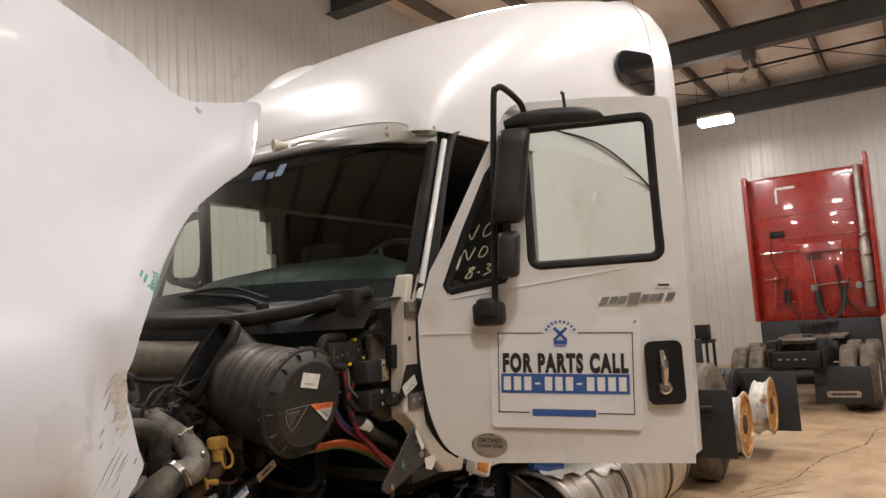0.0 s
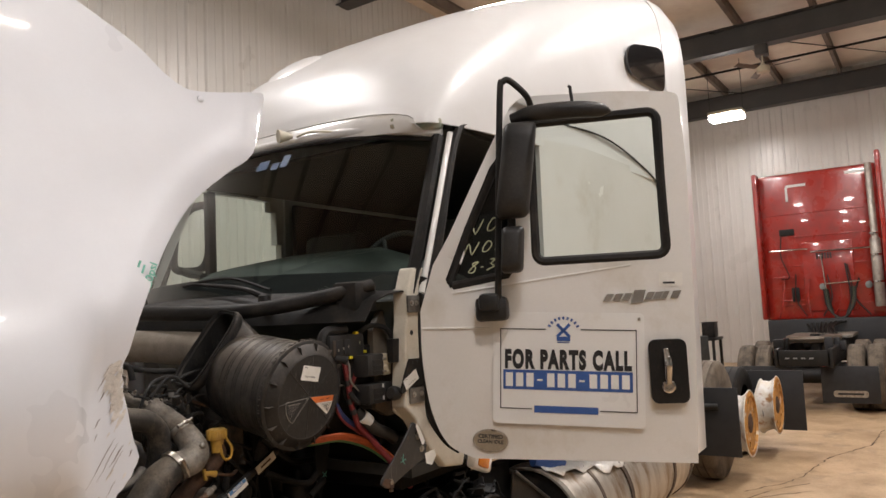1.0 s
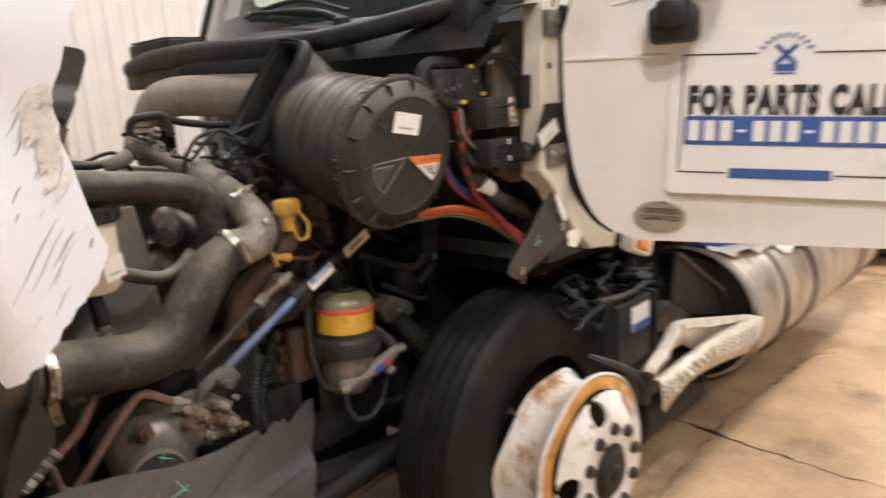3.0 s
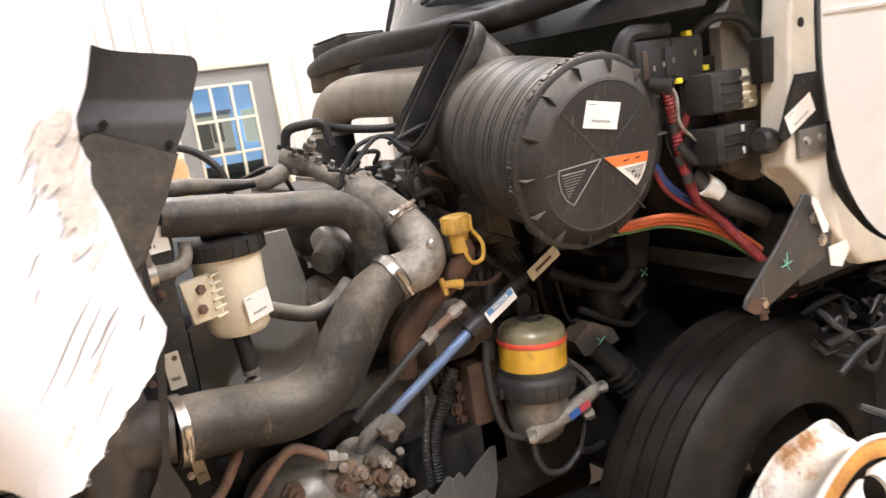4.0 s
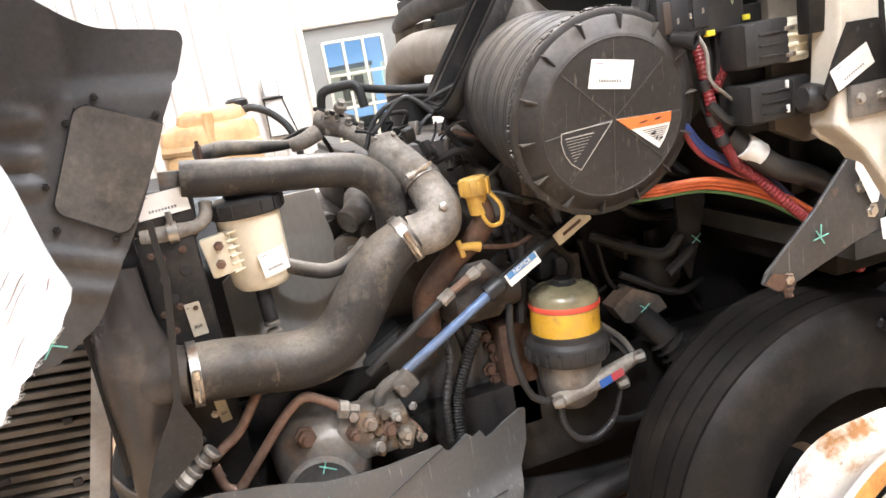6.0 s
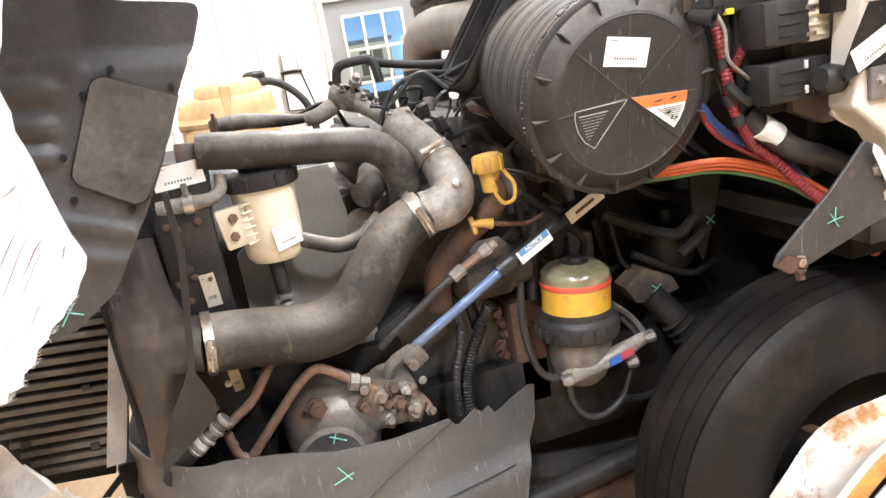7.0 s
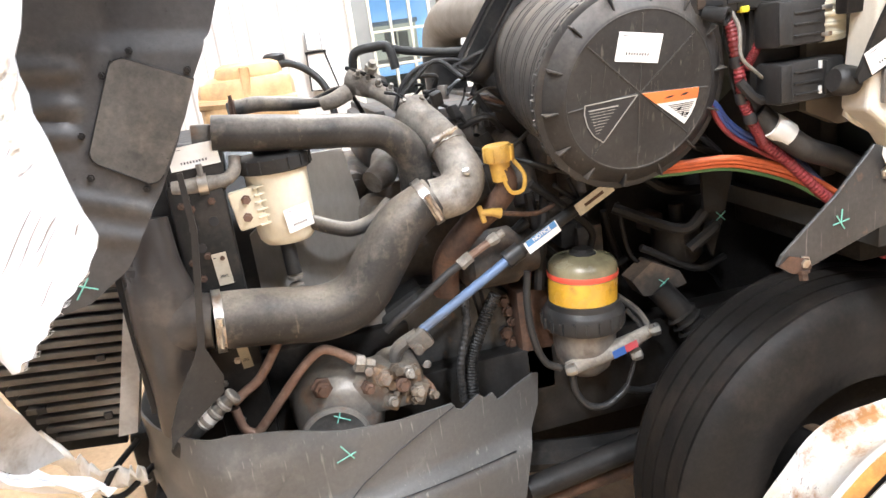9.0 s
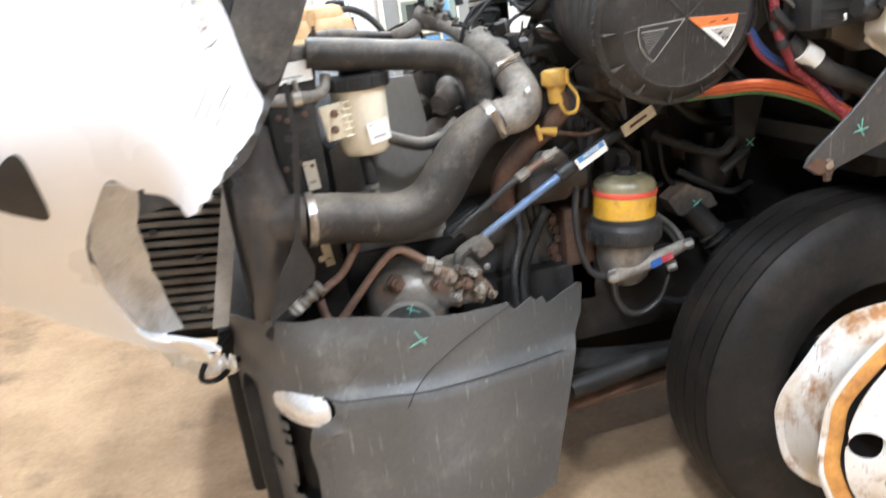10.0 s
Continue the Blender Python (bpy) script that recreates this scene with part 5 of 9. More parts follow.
def bump_y(u, v):
    y = -0.775 + 0.2 * max(0.0, (u + 1.2) / 0.56) ** 1.3 if u > -1.2 else -0.775 + 0.60 * max(0.0, (-1.42 - u) / 0.3) ** 2
    crease = 0.695 - 0.12 * (u + 1.05)
    y += 0.018 * max(-1, min(1, (v - crease) / 0.018)) + 0.008 * math.sin(7 * u + 9 * v) * max(0.0, v - 0.6)
    band = max(0.0, min(1.0, (0.09 - abs(u + 1.49)) / 0.03)) * max(0.0, min(1.0, (0.055 - abs(v - 0.708)) / 0.02))
    y += 0.020 * band
    return y + 0.03 * max(0.0, v - 0.87 + 0.06 * max(0.0, u + 1.2)) / 0.1 + 0.05 * max(0, 0.5 - v)


bumper = part("bumper", sheet(bump_out, lambda u, v: V((u, bump_y(u, v), v)), 0.018, [FOG_HOLE]), M_BUMPER, truck, "broken grey plastic bumper corner", smooth=50)
solid(bumper, 0.006, 1)
fog = part("fog_lamp", sheet(rounded(-1.572, 0.666, -1.434, 0.748, 0.034), lambda u, v: V((u, bump_y(u, v) - 0.006 - 0.026 * max(0, 1 - ((u + 1.503) / 0.072) ** 2 - ((v - 0.707) / 0.043) ** 2), v)), 0.012), M_CLEAR, bumper, "clear fog lamp")
solid(fog, 0.004, 0)
fh = part("fog_housing", sheet(rounded(-1.61, 0.36, -1.39, 0.79, 0.03), lambda u, v: V((u, bump_y(u, v) + 0.085, v)), 0.018), M_DARK, bumper)
solid(fh, 0.01, 1)
bm = bmesh.new()
add_tube(bm, [V((x, bump_y(x, z) - 0.0095, z)) for x, z in ((-0.905, 0.846), (-0.96, 0.832), (-1.01, 0.817), (-1.05, 0.804), (-1.088, 0.789), (-1.125, 0.771), (-1.162, 0.751), (-1.21, 0.715), (-1.24, 0.68))], 0.0017, 5)
part("crack", bm, M_INK, bumper)
part("groove", tube([V((u, bump_y(u, 0.690 - 0.12 * (u + 1.05)) - 0.0085, 0.690 - 0.12 * (u + 1.05))) for u in [-1.45 + 0.05 * i for i in range(15)]], 0.0016, 5), M_INK, bumper)
mark([[(-1.19, bump_y(-1.19, .87) - 0.008, 0.868), (-1.165, bump_y(-1.17, .83) - 0.008, 0.828)], [(-1.205, bump_y(-1.2, .84) - 0.008, 0.83), (-1.158, bump_y(-1.16, .85) - 0.008, 0.842)]], 0.003, parent=bumper)
bm = bmesh.new()
add_tube(bm, [(-1.68, -0.42, 0.83), (-1.735, -0.50, 0.80), (-1.76, -0.52, 0.755), (-1.72, -0.5, 0.735), (-1.66, -0.42, 0.75)], 0.008, 8)
part("tow_loop", bm, M_DARK, truck)
bm = bmesh.new()
add_box(bm, (-1.72, -0.36, 0.25), (-1.60, 1.05, 0.82), bev=0.02)
add_box(bm, (-1.66, -0.55, 0.30), (-1.52, -0.36, 0.72), bev=0.02)
part("bumper_beam", bm, M_DARK, truck)

# ---- wheels ----
HUB = V((-0.017, -1.222, 0.50))


def tyre(cx, y_out, cz, r=0.525, width=0.27, bead=0.30, grooves=4, inward=1):
    prof = [(0.012, bead - 0.006), (0.004, bead), (0.001, bead + 0.012), (0.001, bead + 0.026), (-0.003, bead + 0.042), (-0.010, bead + 0.080), (-0.012, bead + 0.115), (-0.004, r - 0.055), (0.004, r - 0.036), (0.012, r - 0.020), (0.022, r - 0.011)]
    for g in range(grooves):
        c = 0.036 + (width - 0.072) * g / (grooves - 1)
        top = r - 0.007 * ((c / width - 0.5) * 2) ** 2
        prof += [(c - 0.0042, top), (c - 0.003, top - 0.011), (c + 0.003, top - 0.011), (c + 0.0042, top)]
    prof += [(width - 0.022, r - 0.011), (width - 0.012, r - 0.020), (width, r - 0.05), (width, bead)]
    return lathe((cx, y_out, cz), (0, inward, 0), prof, 72, caps=False)


M_NUT = mat("greasy_nut", (0.022, 0.017, 0.014), 0.55, second=(0.05, 0.032, 0.022), scale=30, fine=0.2, bump=0.3)


def wheel(cx, y_face, cz, parent, full=True, recess=0.0):
    """A bare steel wheel: outer rim with flange and drop well, disc with hand holes, hub and studs. It faces -y."""
    rim = part("rim", lathe((cx, y_face, cz), (0, 1, 0), [(0.066, 0.292), (0.061, 0.295), (0.060, 0.301), (0.064, 0.305), (0.071, 0.304), (0.077, 0.294), (0.090, 0.278), (0.114, 0.257), (0.150, 0.252), (0.178, 0.266),
                                                          (0.212, 0.275), (0.230, 0.283), (0.236, 0.299), (0.244, 0.302), (0.250, 0.29), (0.250, 0.26)], 64, caps=False), M_WHEEL, parent, "rust-stained white steel rim")
    # gutter between the lip and the disc
    cone = part("rust_cone", lathe((cx, y_face, cz), (0, 1, 0), [(0.0650, 0.2925), (0.060, 0.285), (0.056, 0.273), (0.054, 0.261), (0.056, 0.252), (0.080, 0.246)], 96, caps=False), M_WRUST, rim, "orange rusty gutter of the rim")
    # both flanges are bent out of round, the outer one folded in on one side
    for ob in (rim, cone):
        for v in ob.data.vertices:
            d = V((v.co.x - cx, 0, v.co.z - cz))
            a = math.atan2(d.z, d.x)
            far = v.co.y - y_face
            k = max(0.0, min(1.0, (far - 0.12) / 0.10))
            q = max(0.0, min(1.0, (0.095 - far) / 0.03))
            fold = math.exp(-((((a - radians(172) + math.pi) % (2 * math.pi)) - math.pi) / 0.62) ** 2) if full else 0.0
            crush = 0.042 * math.exp(-((((a - radians(152) + math.pi) % (2 * math.pi)) - math.pi) / 0.55) ** 2) if full else 0.0
            v.co -= d.normalized() * crush * max(0.0, min(1.0, (far - 0.10) / 0.10))
            v.co += d.normalized() * (k * (0.012 * math.sin(3 * a + 0.6) + 0.004 * math.sin(7 * a) - 0.012) - q * fold * (0.020 + 0.006 * math.sin(9 * a)))
            v.co.y += k * 0.03 * math.sin(2 * a + 1.0) + q * (fold * 0.008 + (0.004 * math.sin(5 * a) if full else 0.0))
    # disc, with five hand holes
    hand = [(0.207 * math.cos(2 * math.pi * k / 5 + 1.76), 0.207 * math.sin(2 * math.pi * k / 5 + 1.76)) for k in range(5)]

    def disc_y(u, v):
        r = math.hypot(u, v)
        if recess:
            return 0.006 * max(0, (r - 0.25) / 0.02) ** 2 + 0.010 * max(0, (0.155 - r) / 0.155)
        # the disc stands out as a shallow dome with a flat ring for the nuts
        q = max(0.0, min(1.0, (r - 0.163) / 0.085))
        return 0.046 * q * q * (1.6 - 0.6 * q) + 0.012 * max(0, (0.12 - r) / 0.12)

    def snap(u, v):
        for hx, hz in hand:
            d = math.hypot(u - hx, v - hz)
            if 0.030 < d < 0.045:
                return hx + (u - hx) * 0.0375 / d, hz + (v - hz) * 0.0375 / d
        return u, v

    bm = bmesh.new()
    grid = []
    radii = [0.02, 0.06, 0.10, 0.13, 0.155, 0.168] + [0.174 + 0.0066 * q for q in range(11)] + [0.249 if not recess else 0.271]
    for r in radii:
        grid.append([snap(r * math.cos(2 * math.pi * q / 140), r * math.sin(2 * math.pi * q / 140)) for q in range(140)])
    slip = 0.0 if recess else 1.0
    vs = [[bm.verts.new((cx + u + slip * 0.016 * ((u * u + v * v) / 0.062) ** 1.5, y_face + 0.006 + recess + disc_y(u, v), cz + v - slip * 0.007 * ((u * u + v * v) / 0.062) ** 1.5)) for u, v in g] for g in grid]
    for p in range(len(radii) - 1):
        for q in range(140):
            q2 = (q + 1) % 140
            mu, mv = [sum(c[z_] for c in (grid[p][q], grid[p][q2], grid[p + 1][q], grid[p + 1][q2])) / 4 for z_ in (0, 1)]
            if min(math.hypot(mu - hx, mv - hz) for hx, hz in hand) > 0.0365:
                bm.faces.new((vs[p][q], vs[p + 1][q], vs[p + 1][q2], vs[p][q2]))
    bmesh.ops.delete(bm, geom=[v for v in bm.verts if not v.link_faces], context="VERTS")
    bmesh.ops.dissolve_degenerate(bm, edges=bm.edges[:], dist=0.0003)
    dsc = part("disc", bm, M_WRUST if recess else M_WHEEL, parent, "white steel wheel disc with hand holes")
    solid(dsc, 0.012, 0)
    part("wheel_back", lathe((cx, y_face + recess + 0.10, cz), (0, 1, 0), [(0, 0.0), (0, 0.245), (0.01, 0.25)], 40, caps=False), M_INK, parent)
    if not full:
        return
    bm = bmesh.new()
    add_lathe(bm, (cx, y_face + 0.015, cz), (0, -1, 0), [(0, 0.112), (0.006, 0.110), (0.014, 0.088), (0.022, 0.072), (0.03, 0.068), (0.034, 0.055), (0.034, 0.03), (0.042, 0.026), (0.046, 0.012)], 28)
    part("hub", bm, M_DARK, parent, "black greasy wheel hub")
    for k in range(10):
        a = 2 * math.pi * (k + 0.3) / 10
        p = V((cx + 0.1425 * math.cos(a), y_face + 0.014, cz + 0.1425 * math.sin(a)))
        bm = bmesh.new()
        add_lathe(bm, p, (0, -1, 0), [(0, 0.028), (0.006, 0.027), (0.007, 0.0215), (0.026, 0.0205), (0.029, 0.014), (0.036, 0.012)], 8)
        part("lug_nut", bm, M_NUT, parent)


front = part("front_wheel", tyre(0.040, -0.952, 0.512, 0.509, 0.27, 0.290, 5), M_TYRE, truck, "worn black tyre with bare outer rim bolted on", smooth=30)
wheel(HUB.x, HUB.y, HUB.z, front)
part("inner_rim", lathe((0.034, -0.955, 0.516), (0, 1, 0), [(0.03, 0.298), (0.02, 0.285), (0.06, 0.28), (0.14, 0.28), (0.2, 0.20), (0.2, 0.06)], 40, caps=False), M_DARK, front)
part("axle", tube([(0, -0.94, 0.49), (0, -0.7, 0.48), (0, 0.0, 0.42), (0, 0.7, 0.48), (0, 0.94, 0.49)], [0.1, 0.08, 0.07, 0.08, 0.1], 10), M_DARK, truck)
mark([[(-0.335, -0.958, 0.40), (-0.35, -0.958, 0.345)], [(-0.36, -0.958, 0.38), (-0.318, -0.958, 0.372)]], 0.003, parent=front)
far = part("front_wheel", tyre(0, 0.945, 0.49, 0.545, 0.275, 0.31, inward=-1), M_TYRE, truck, smooth=30)

# ---- the white truck: engine bay ----
def sticker(parent, at, nrm, up, w, h, material=None, bars=1, name="label_sticker", rot=0.0):
    """A paper label with plain print bars, standing on a surface."""
    n, u = V(nrm).normalized(), V(up)
    r = u.cross(n).normalized()
    u = n.cross(r)
    c, s = math.cos(radians(rot)), math.sin(radians(rot))
    r, u = r * c + u * s, u * c - r * s
    q = lambda a, b, o: V(at) + r * a + u * b + n * o
    lb = part(name, poly([q(a * w / 2, b * h / 2, 0.001) for a, b in ((-1, -1), (1, -1), (1, 1), (-1, 1))], n * 0.0012), material or M_PAPER, parent, smooth=0)
    for k in range(bars):
        for i in range(9):
            bm = bmesh.new()
            a0 = -0.28 * w + i * 0.062 * w
            add_poly(bm, [q(a, b, 0.0028) for a, b in ((a0, -0.27 * h), (a0 + 0.03 * w, -0.27 * h), (a0 + 0.03 * w, -0.17 * h), (a0, -0.17 * h))])
            part("print_bar", bm, M_INK, lb, smooth=0)
        bm = bmesh.new()
        add_poly(bm, [q(a, b, 0.0028) for a, b in ((-0.42 * w, 0.36 * h), (-0.22 * w, 0.36 * h), (-0.22 * w, 0.385 * h), (-0.42 * w, 0.385 * h))])
        part("print_bar", bm, M_INK, lb, smooth=0)
    return lb


# air cleaner
AC = V((-0.479, -0.889, 1.546))
RIBS = (0.042, 0.058, 0.068, 0.100, 0.110, 0.128, 0.165, 0.175, 0.185, 0.222, 0.232, 0.258)
can = part("air_cleaner", lathe(AC + V((0, 0.035, 0)), (0, 1, 0), [(0, 0.206), (0.014, 0.206), (0.016, 0.200), (0.03, 0.199), *[(q + d, 0.1975 - 0.03 * q + h) for q in RIBS for d, h in ((0, 0), (0.0004, -0.0026), (0.0028, -0.0026), (0.0032, 0))],
                                                                  (0.30, 0.186), (0.36, 0.172), (0.41, 0.13), (0.43, 0.06)], 72), M_CANISTER, truck,
           "dusty black plastic air cleaner canister with ribs")
part("lid", lathe(AC + V((0, 0.042, 0)), (0, -1, 0), [(0, 0.209), (0.003, 0.2125), (0.011, 0.2125), (0.014, 0.208), (0.0145, 0.199), (0.020, 0.195), (0.036, 0.172), (0.0395, 0.167), (0.0422, 0.163), (0.0425, 0.158), (0.0425, 0.0)], 80, caps=False), M_CANISTER, can, "round black lid")
for k in range(14):
    a = 2 * math.pi * k / 14 + 0.1
    c, s = math.cos(a), math.sin(a)
    m = Matrix.Translation(AC + V((c * 0.186, 0.014, s * 0.186))) @ Matrix.Rotation(-a, 4, "Y")
    part("lid_rib", box((-0.013, -0.009, -0.0018), (0.016, 0.014, 0.0018), m, 0.001), M_CANISTER, can)
for k in range(26):
    a = 2 * math.pi * k / 26
    c, s = math.cos(a), math.sin(a)
    m = Matrix.Translation(AC + V((c * 0.2115, 0.040, s * 0.2115))) @ Matrix.Rotation(-a, 4, "Y")
    part("rim_tab", box((-0.004, -0.006, -0.008), (0.004, 0.010, 0.008), m, 0.0015), M_CANISTER, can)
    for dz in (-0.016, 0.016):
        part("tab_pin", box((-0.004, -0.002, dz - 0.0022), (0.0028, 0.006, dz + 0.0022), m, 0), M_CANISTER, can)
for a in (42, 90, 137, 186, 228, 270, 318, 356):
    a = radians(a)
    p = AC + V((0, -0.0008, 0))
    q = p + V((math.cos(a), 0, math.sin(a))) * 0.155
    part("lid_line", tube([p, q], 0.0016, 5, smooth=False), M_LINER, can)
# dry streaks and scuffs on the lid
rng = random.Random(77)
for k in range(26):
    a, r0 = rng.uniform(0, 6.28), rng.uniform(0.02, 0.15)
    p = AC + V((r0 * math.cos(a), -0.0007, r0 * math.sin(a)))
    b = rng.gauss(1.5, 0.12)
    l = rng.uniform(0.01, 0.06)
    q = p + V((l * math.cos(b), 0, l * math.sin(b)))
    if (q - AC).length < 0.164:
        part("lid_scuff", tube([p, q], [0.0001, rng.uniform(0.00012, 0.0003)], 3, smooth=False), M_GREYMETAL, can)
part("lid_ring", lathe(AC + V((0, 0.0005, 0)), (0, -1, 0), [(0, 0.1625), (0.0015, 0.1615), (0.002, 0.160), (0.0015, 0.1585), (0, 0.1575)], 64, caps=False), M_CANISTER, can)
sticker(can, AC + V((-0.006, -0.0005, 0.090)), (0, -1, 0), (0, 0, 1), 0.095, 0.056, rot=-10)
wedge = [(0.004, -0.002), (0.132, -0.008), (0.1315, -0.022), (0.126, -0.046), (0.116, -0.066), (0.104, -0.081)]
wo = part("warning_sticker", poly([AC + V((x, -0.0015, z)) for x, z in wedge], (0, -0.001, 0)), M_PAPER, can, "orange and white warning sticker", smooth=0)
part("warning_head", poly([AC + V((x, -0.0029, z)) for x, z in ((0.004, -0.002), (0.132, -0.008), (0.1317, -0.018), (0.130, -0.030), (0.036, -0.028))], (0, -0.0006, 0)), M_STICK_ORANGE, wo, smooth=0)
for k in range(9):
    x0, z = 0.062 + 0.0055 * k, -0.036 - 0.0042 * k
    part("print_bar", poly([AC + V((x, -0.0029, zz)) for x, zz in ((x0, z), (0.124 - 0.0022 * k, z), (0.124 - 0.0022 * k, z - 0.0014), (x0 + 0.002, z - 0.0014))], (0, -0.0004, 0)), M_LINER, wo, smooth=0)
for x, z, w_, h_ in ((0.066, -0.018, 0.024, 0.004), (0.100, -0.017, 0.020, 0.005), (0.090, -0.046, 0.014, 0.006), (0.108, -0.060, 0.010, 0.006), (0.098, -0.058, 0.006, 0.008)):
    part("pictogram", poly([AC + V((x + p * w_ / 2, -0.0033, z + q * h_ / 2 + 0.3 * p * h_)) for p, q in ((-1, -0.5), (0.2, -1), (1, 0), (0.3, 1), (-0.6, 0.6))], (0, -0.0004, 0)), M_INK, wo, smooth=0)
pts = [(-0.006, -0.003), (-0.120, -0.008), (-0.121, -0.026), (-0.114, -0.052), (-0.100, -0.074), (-0.079, -0.090)]
ob_ = part("notice_sticker", poly([AC + V((x, -0.0012, z)) for x, z in pts], (0, -0.0008, 0)), M_INK, can, "black and white oil notice sticker", smooth=0)
bm = bmesh.new()
for a, b in zip(pts, pts[1:] + pts[:1]):
    add_tube(bm, [AC + V((a[0], -0.0025, a[1])), AC + V((b[0], -0.0025, b[1]))], 0.0012, 4, smooth=False)
for k in range(9):
    add_tube(bm, [AC + V((-0.112 + 0.0022 * k, -0.0022, -0.020 - 0.0062 * k)), AC + V((-0.048 - 0.0050 * k, -0.0022, -0.0185 - 0.0062 * k))], 0.0016 if k == 0 else 0.0006, 4, smooth=False)
part("notice_print", bm, M_SHELL, ob_, smooth=0)
# the canister's axis dips outwards
AC_TILT = Matrix.Translation(AC) @ Matrix.Rotation(radians(10.3), 4, "X") @ Matrix.Translation(-AC)
for ob in [can] + list(can.children_recursive):
    ob.data.transform(AC_TILT)
# intake funnel with its rounded frame
TL, TR, BR, BL = V((-0.515, -0.425, 1.893)), V((-0.505, -0.563, 1.876)), V((-0.700, -0.500, 1.583)), V((-0.706, -0.366, 1.612))
fc = (TL + TR + BR + BL) / 4
fu, fv = ((TR + BR) - (TL + BL)) / 4, ((TL + TR) - (BL + BR)) / 4
fn = fu.cross(fv).normalized()
if fn.x > 0:
    fn = -fn


def frame_ring(sc, off, r=0.5):
    return [fc + fu * u * sc + fv * v * (1 + (sc - 1) * 0.45) + fn * off for u, v in rounded(-1, -1, 1, 1, r, 4)]


bm = bmesh.new()
n = len(frame_ring(1, 0))
c2 = V((-0.44, -0.56, 1.56))
ax = (c2 - fc).normalized()
e1 = fv.normalized()
e1 = (e1 - ax * e1.dot(ax)).normalized()
e2 = ax.cross(e1)
if e2.dot(fu) < 0:
    e2 = -e2
end = []
for u, v in rounded(-1, -1, 1, 1, 0.9, 4):
    l = math.hypot(u, v) or 1
    end.append(c2 + (e2 * u + e1 * v) / max(1.0, l) * 0.165)
rings = [frame_ring(0.80, 0.004), frame_ring(0.98, 0.012), frame_ring(1.06, 0.0), frame_ring(1.04, -0.02), frame_ring(0.98, -0.03)]
for k in range(1, 5):
    t = k / 4
    rings.append([p.lerp(q, t * 0.95) for p, q in zip(frame_ring(0.98, -0.03), end)])
add_ring_loft(bm, rings, caps=False)
part("intake_funnel", bm, M_CANISTER, can, "dusty rectangular intake funnel")
bm = bmesh.new()
add_ring_loft(bm, [frame_ring(0.84, 0.006), frame_ring(0.78, -0.05), frame_ring(0.66, -0.16), frame_ring(0.02, -0.17)], caps=False)
part("funnel_throat", bm, M_CANISTER, can)
bm = bmesh.new()
for k in range(2):
    rr = frame_ring(1.02, 0.014)
    rr = [p + (fc - p).normalized() * (0.008 + 0.010 * k) + fn * (0.004 - 0.002 * k) for p in rr]
    add_tube(bm, rr + [rr[0], rr[1]], 0.0042, 6, smooth=False)
part("funnel_gasket", bm, M_DARK, can)
# outlet pipe: dusty tan tube over to the far side, then a black hose down
part("outlet_pipe", tube([(-0.475, -0.30, 1.732), (-0.48, -0.25, 1.735), (-0.50, 0.05, 1.75), (-0.515, 0.28, 1.755), (-0.52, 0.40, 1.735), (-0.525, 0.46, 1.69), (-0.525, 0.475, 1.64)], 0.072, 20),
     mat("dusty_tan_pipe", (0.27, 0.235, 0.19), 0.7, second=(0.20, 0.17, 0.135), scale=7, fine=0.12, bump=0.15, dirt=(0.14, 0.115, 0.09), dirt_scale=6), can, "dusty tan intake pipe")
part("outlet_hose", tube([(-0.525, 0.475, 1.655), (-0.525, 0.475, 1.45), (-0.53, 0.44, 1.3)], 0.078, 18), M_PLASTIC, can)
bm = bmesh.new()
clamp_band(bm, (-0.525, 0.475, 1.64), (0, 0, 1), 0.078)
part("hose_clamp", bm, M_STEEL, can)

# cowl, seal, wipers, firewall
cw = []
for v in range(5):
    row = []
    for i in range(21):
        u = -1 + 0.1 * i
        a = V((-0.43 + 0.16 * u * u, 1.0 * u, 1.82))
        b = V((-0.40 + 0.20 * u * u, 1.0 * u, 1.90))
        c = V((-0.275 + 0.285 * u * u, 1.02 * u, 1.962 - 0.02 * u * u))
        row.append([a, b, b.lerp(c, 0.35) + V((0, 0, 0.012)), b.lerp(c, 0.7) + V((0, 0, 0.008)), c][v])
    cw.append(row)
cowl = part("cowl", open_loft(cw), M_DARK, truck, "black plastic cowl panel under the windscreen", smooth=50)
solid(cowl, 0.006, 0)
part("cowl_seal", tube([(-0.395, 0.86, 1.885), (-0.43, 0.6, 1.905), (-0.465, 0.2, 1.905), (-0.48, -0.15, 1.89), (-0.44, -0.45, 1.885), (-0.36, -0.68, 1.905), (-0.24, -0.88, 1.945), (-0.16, -0.96, 1.97)], [0.040, 0.040, 0.037, 0.034, 0.032, 0.031, 0.029, 0.026], 14),
     M_DARK, truck, "thick black bulb seal across the cowl")
bm = bmesh.new()
add_box(bm, (-0.43, 0.45, 1.80), (-0.30, 0.86, 1.87), bev=0.01)
part("cowl_box", bm, mat("tan_insulation", (0.12, 0.095, 0.06), 0.9, second=(0.05, 0.045, 0.04), scale=6, bump=0.3), truck)
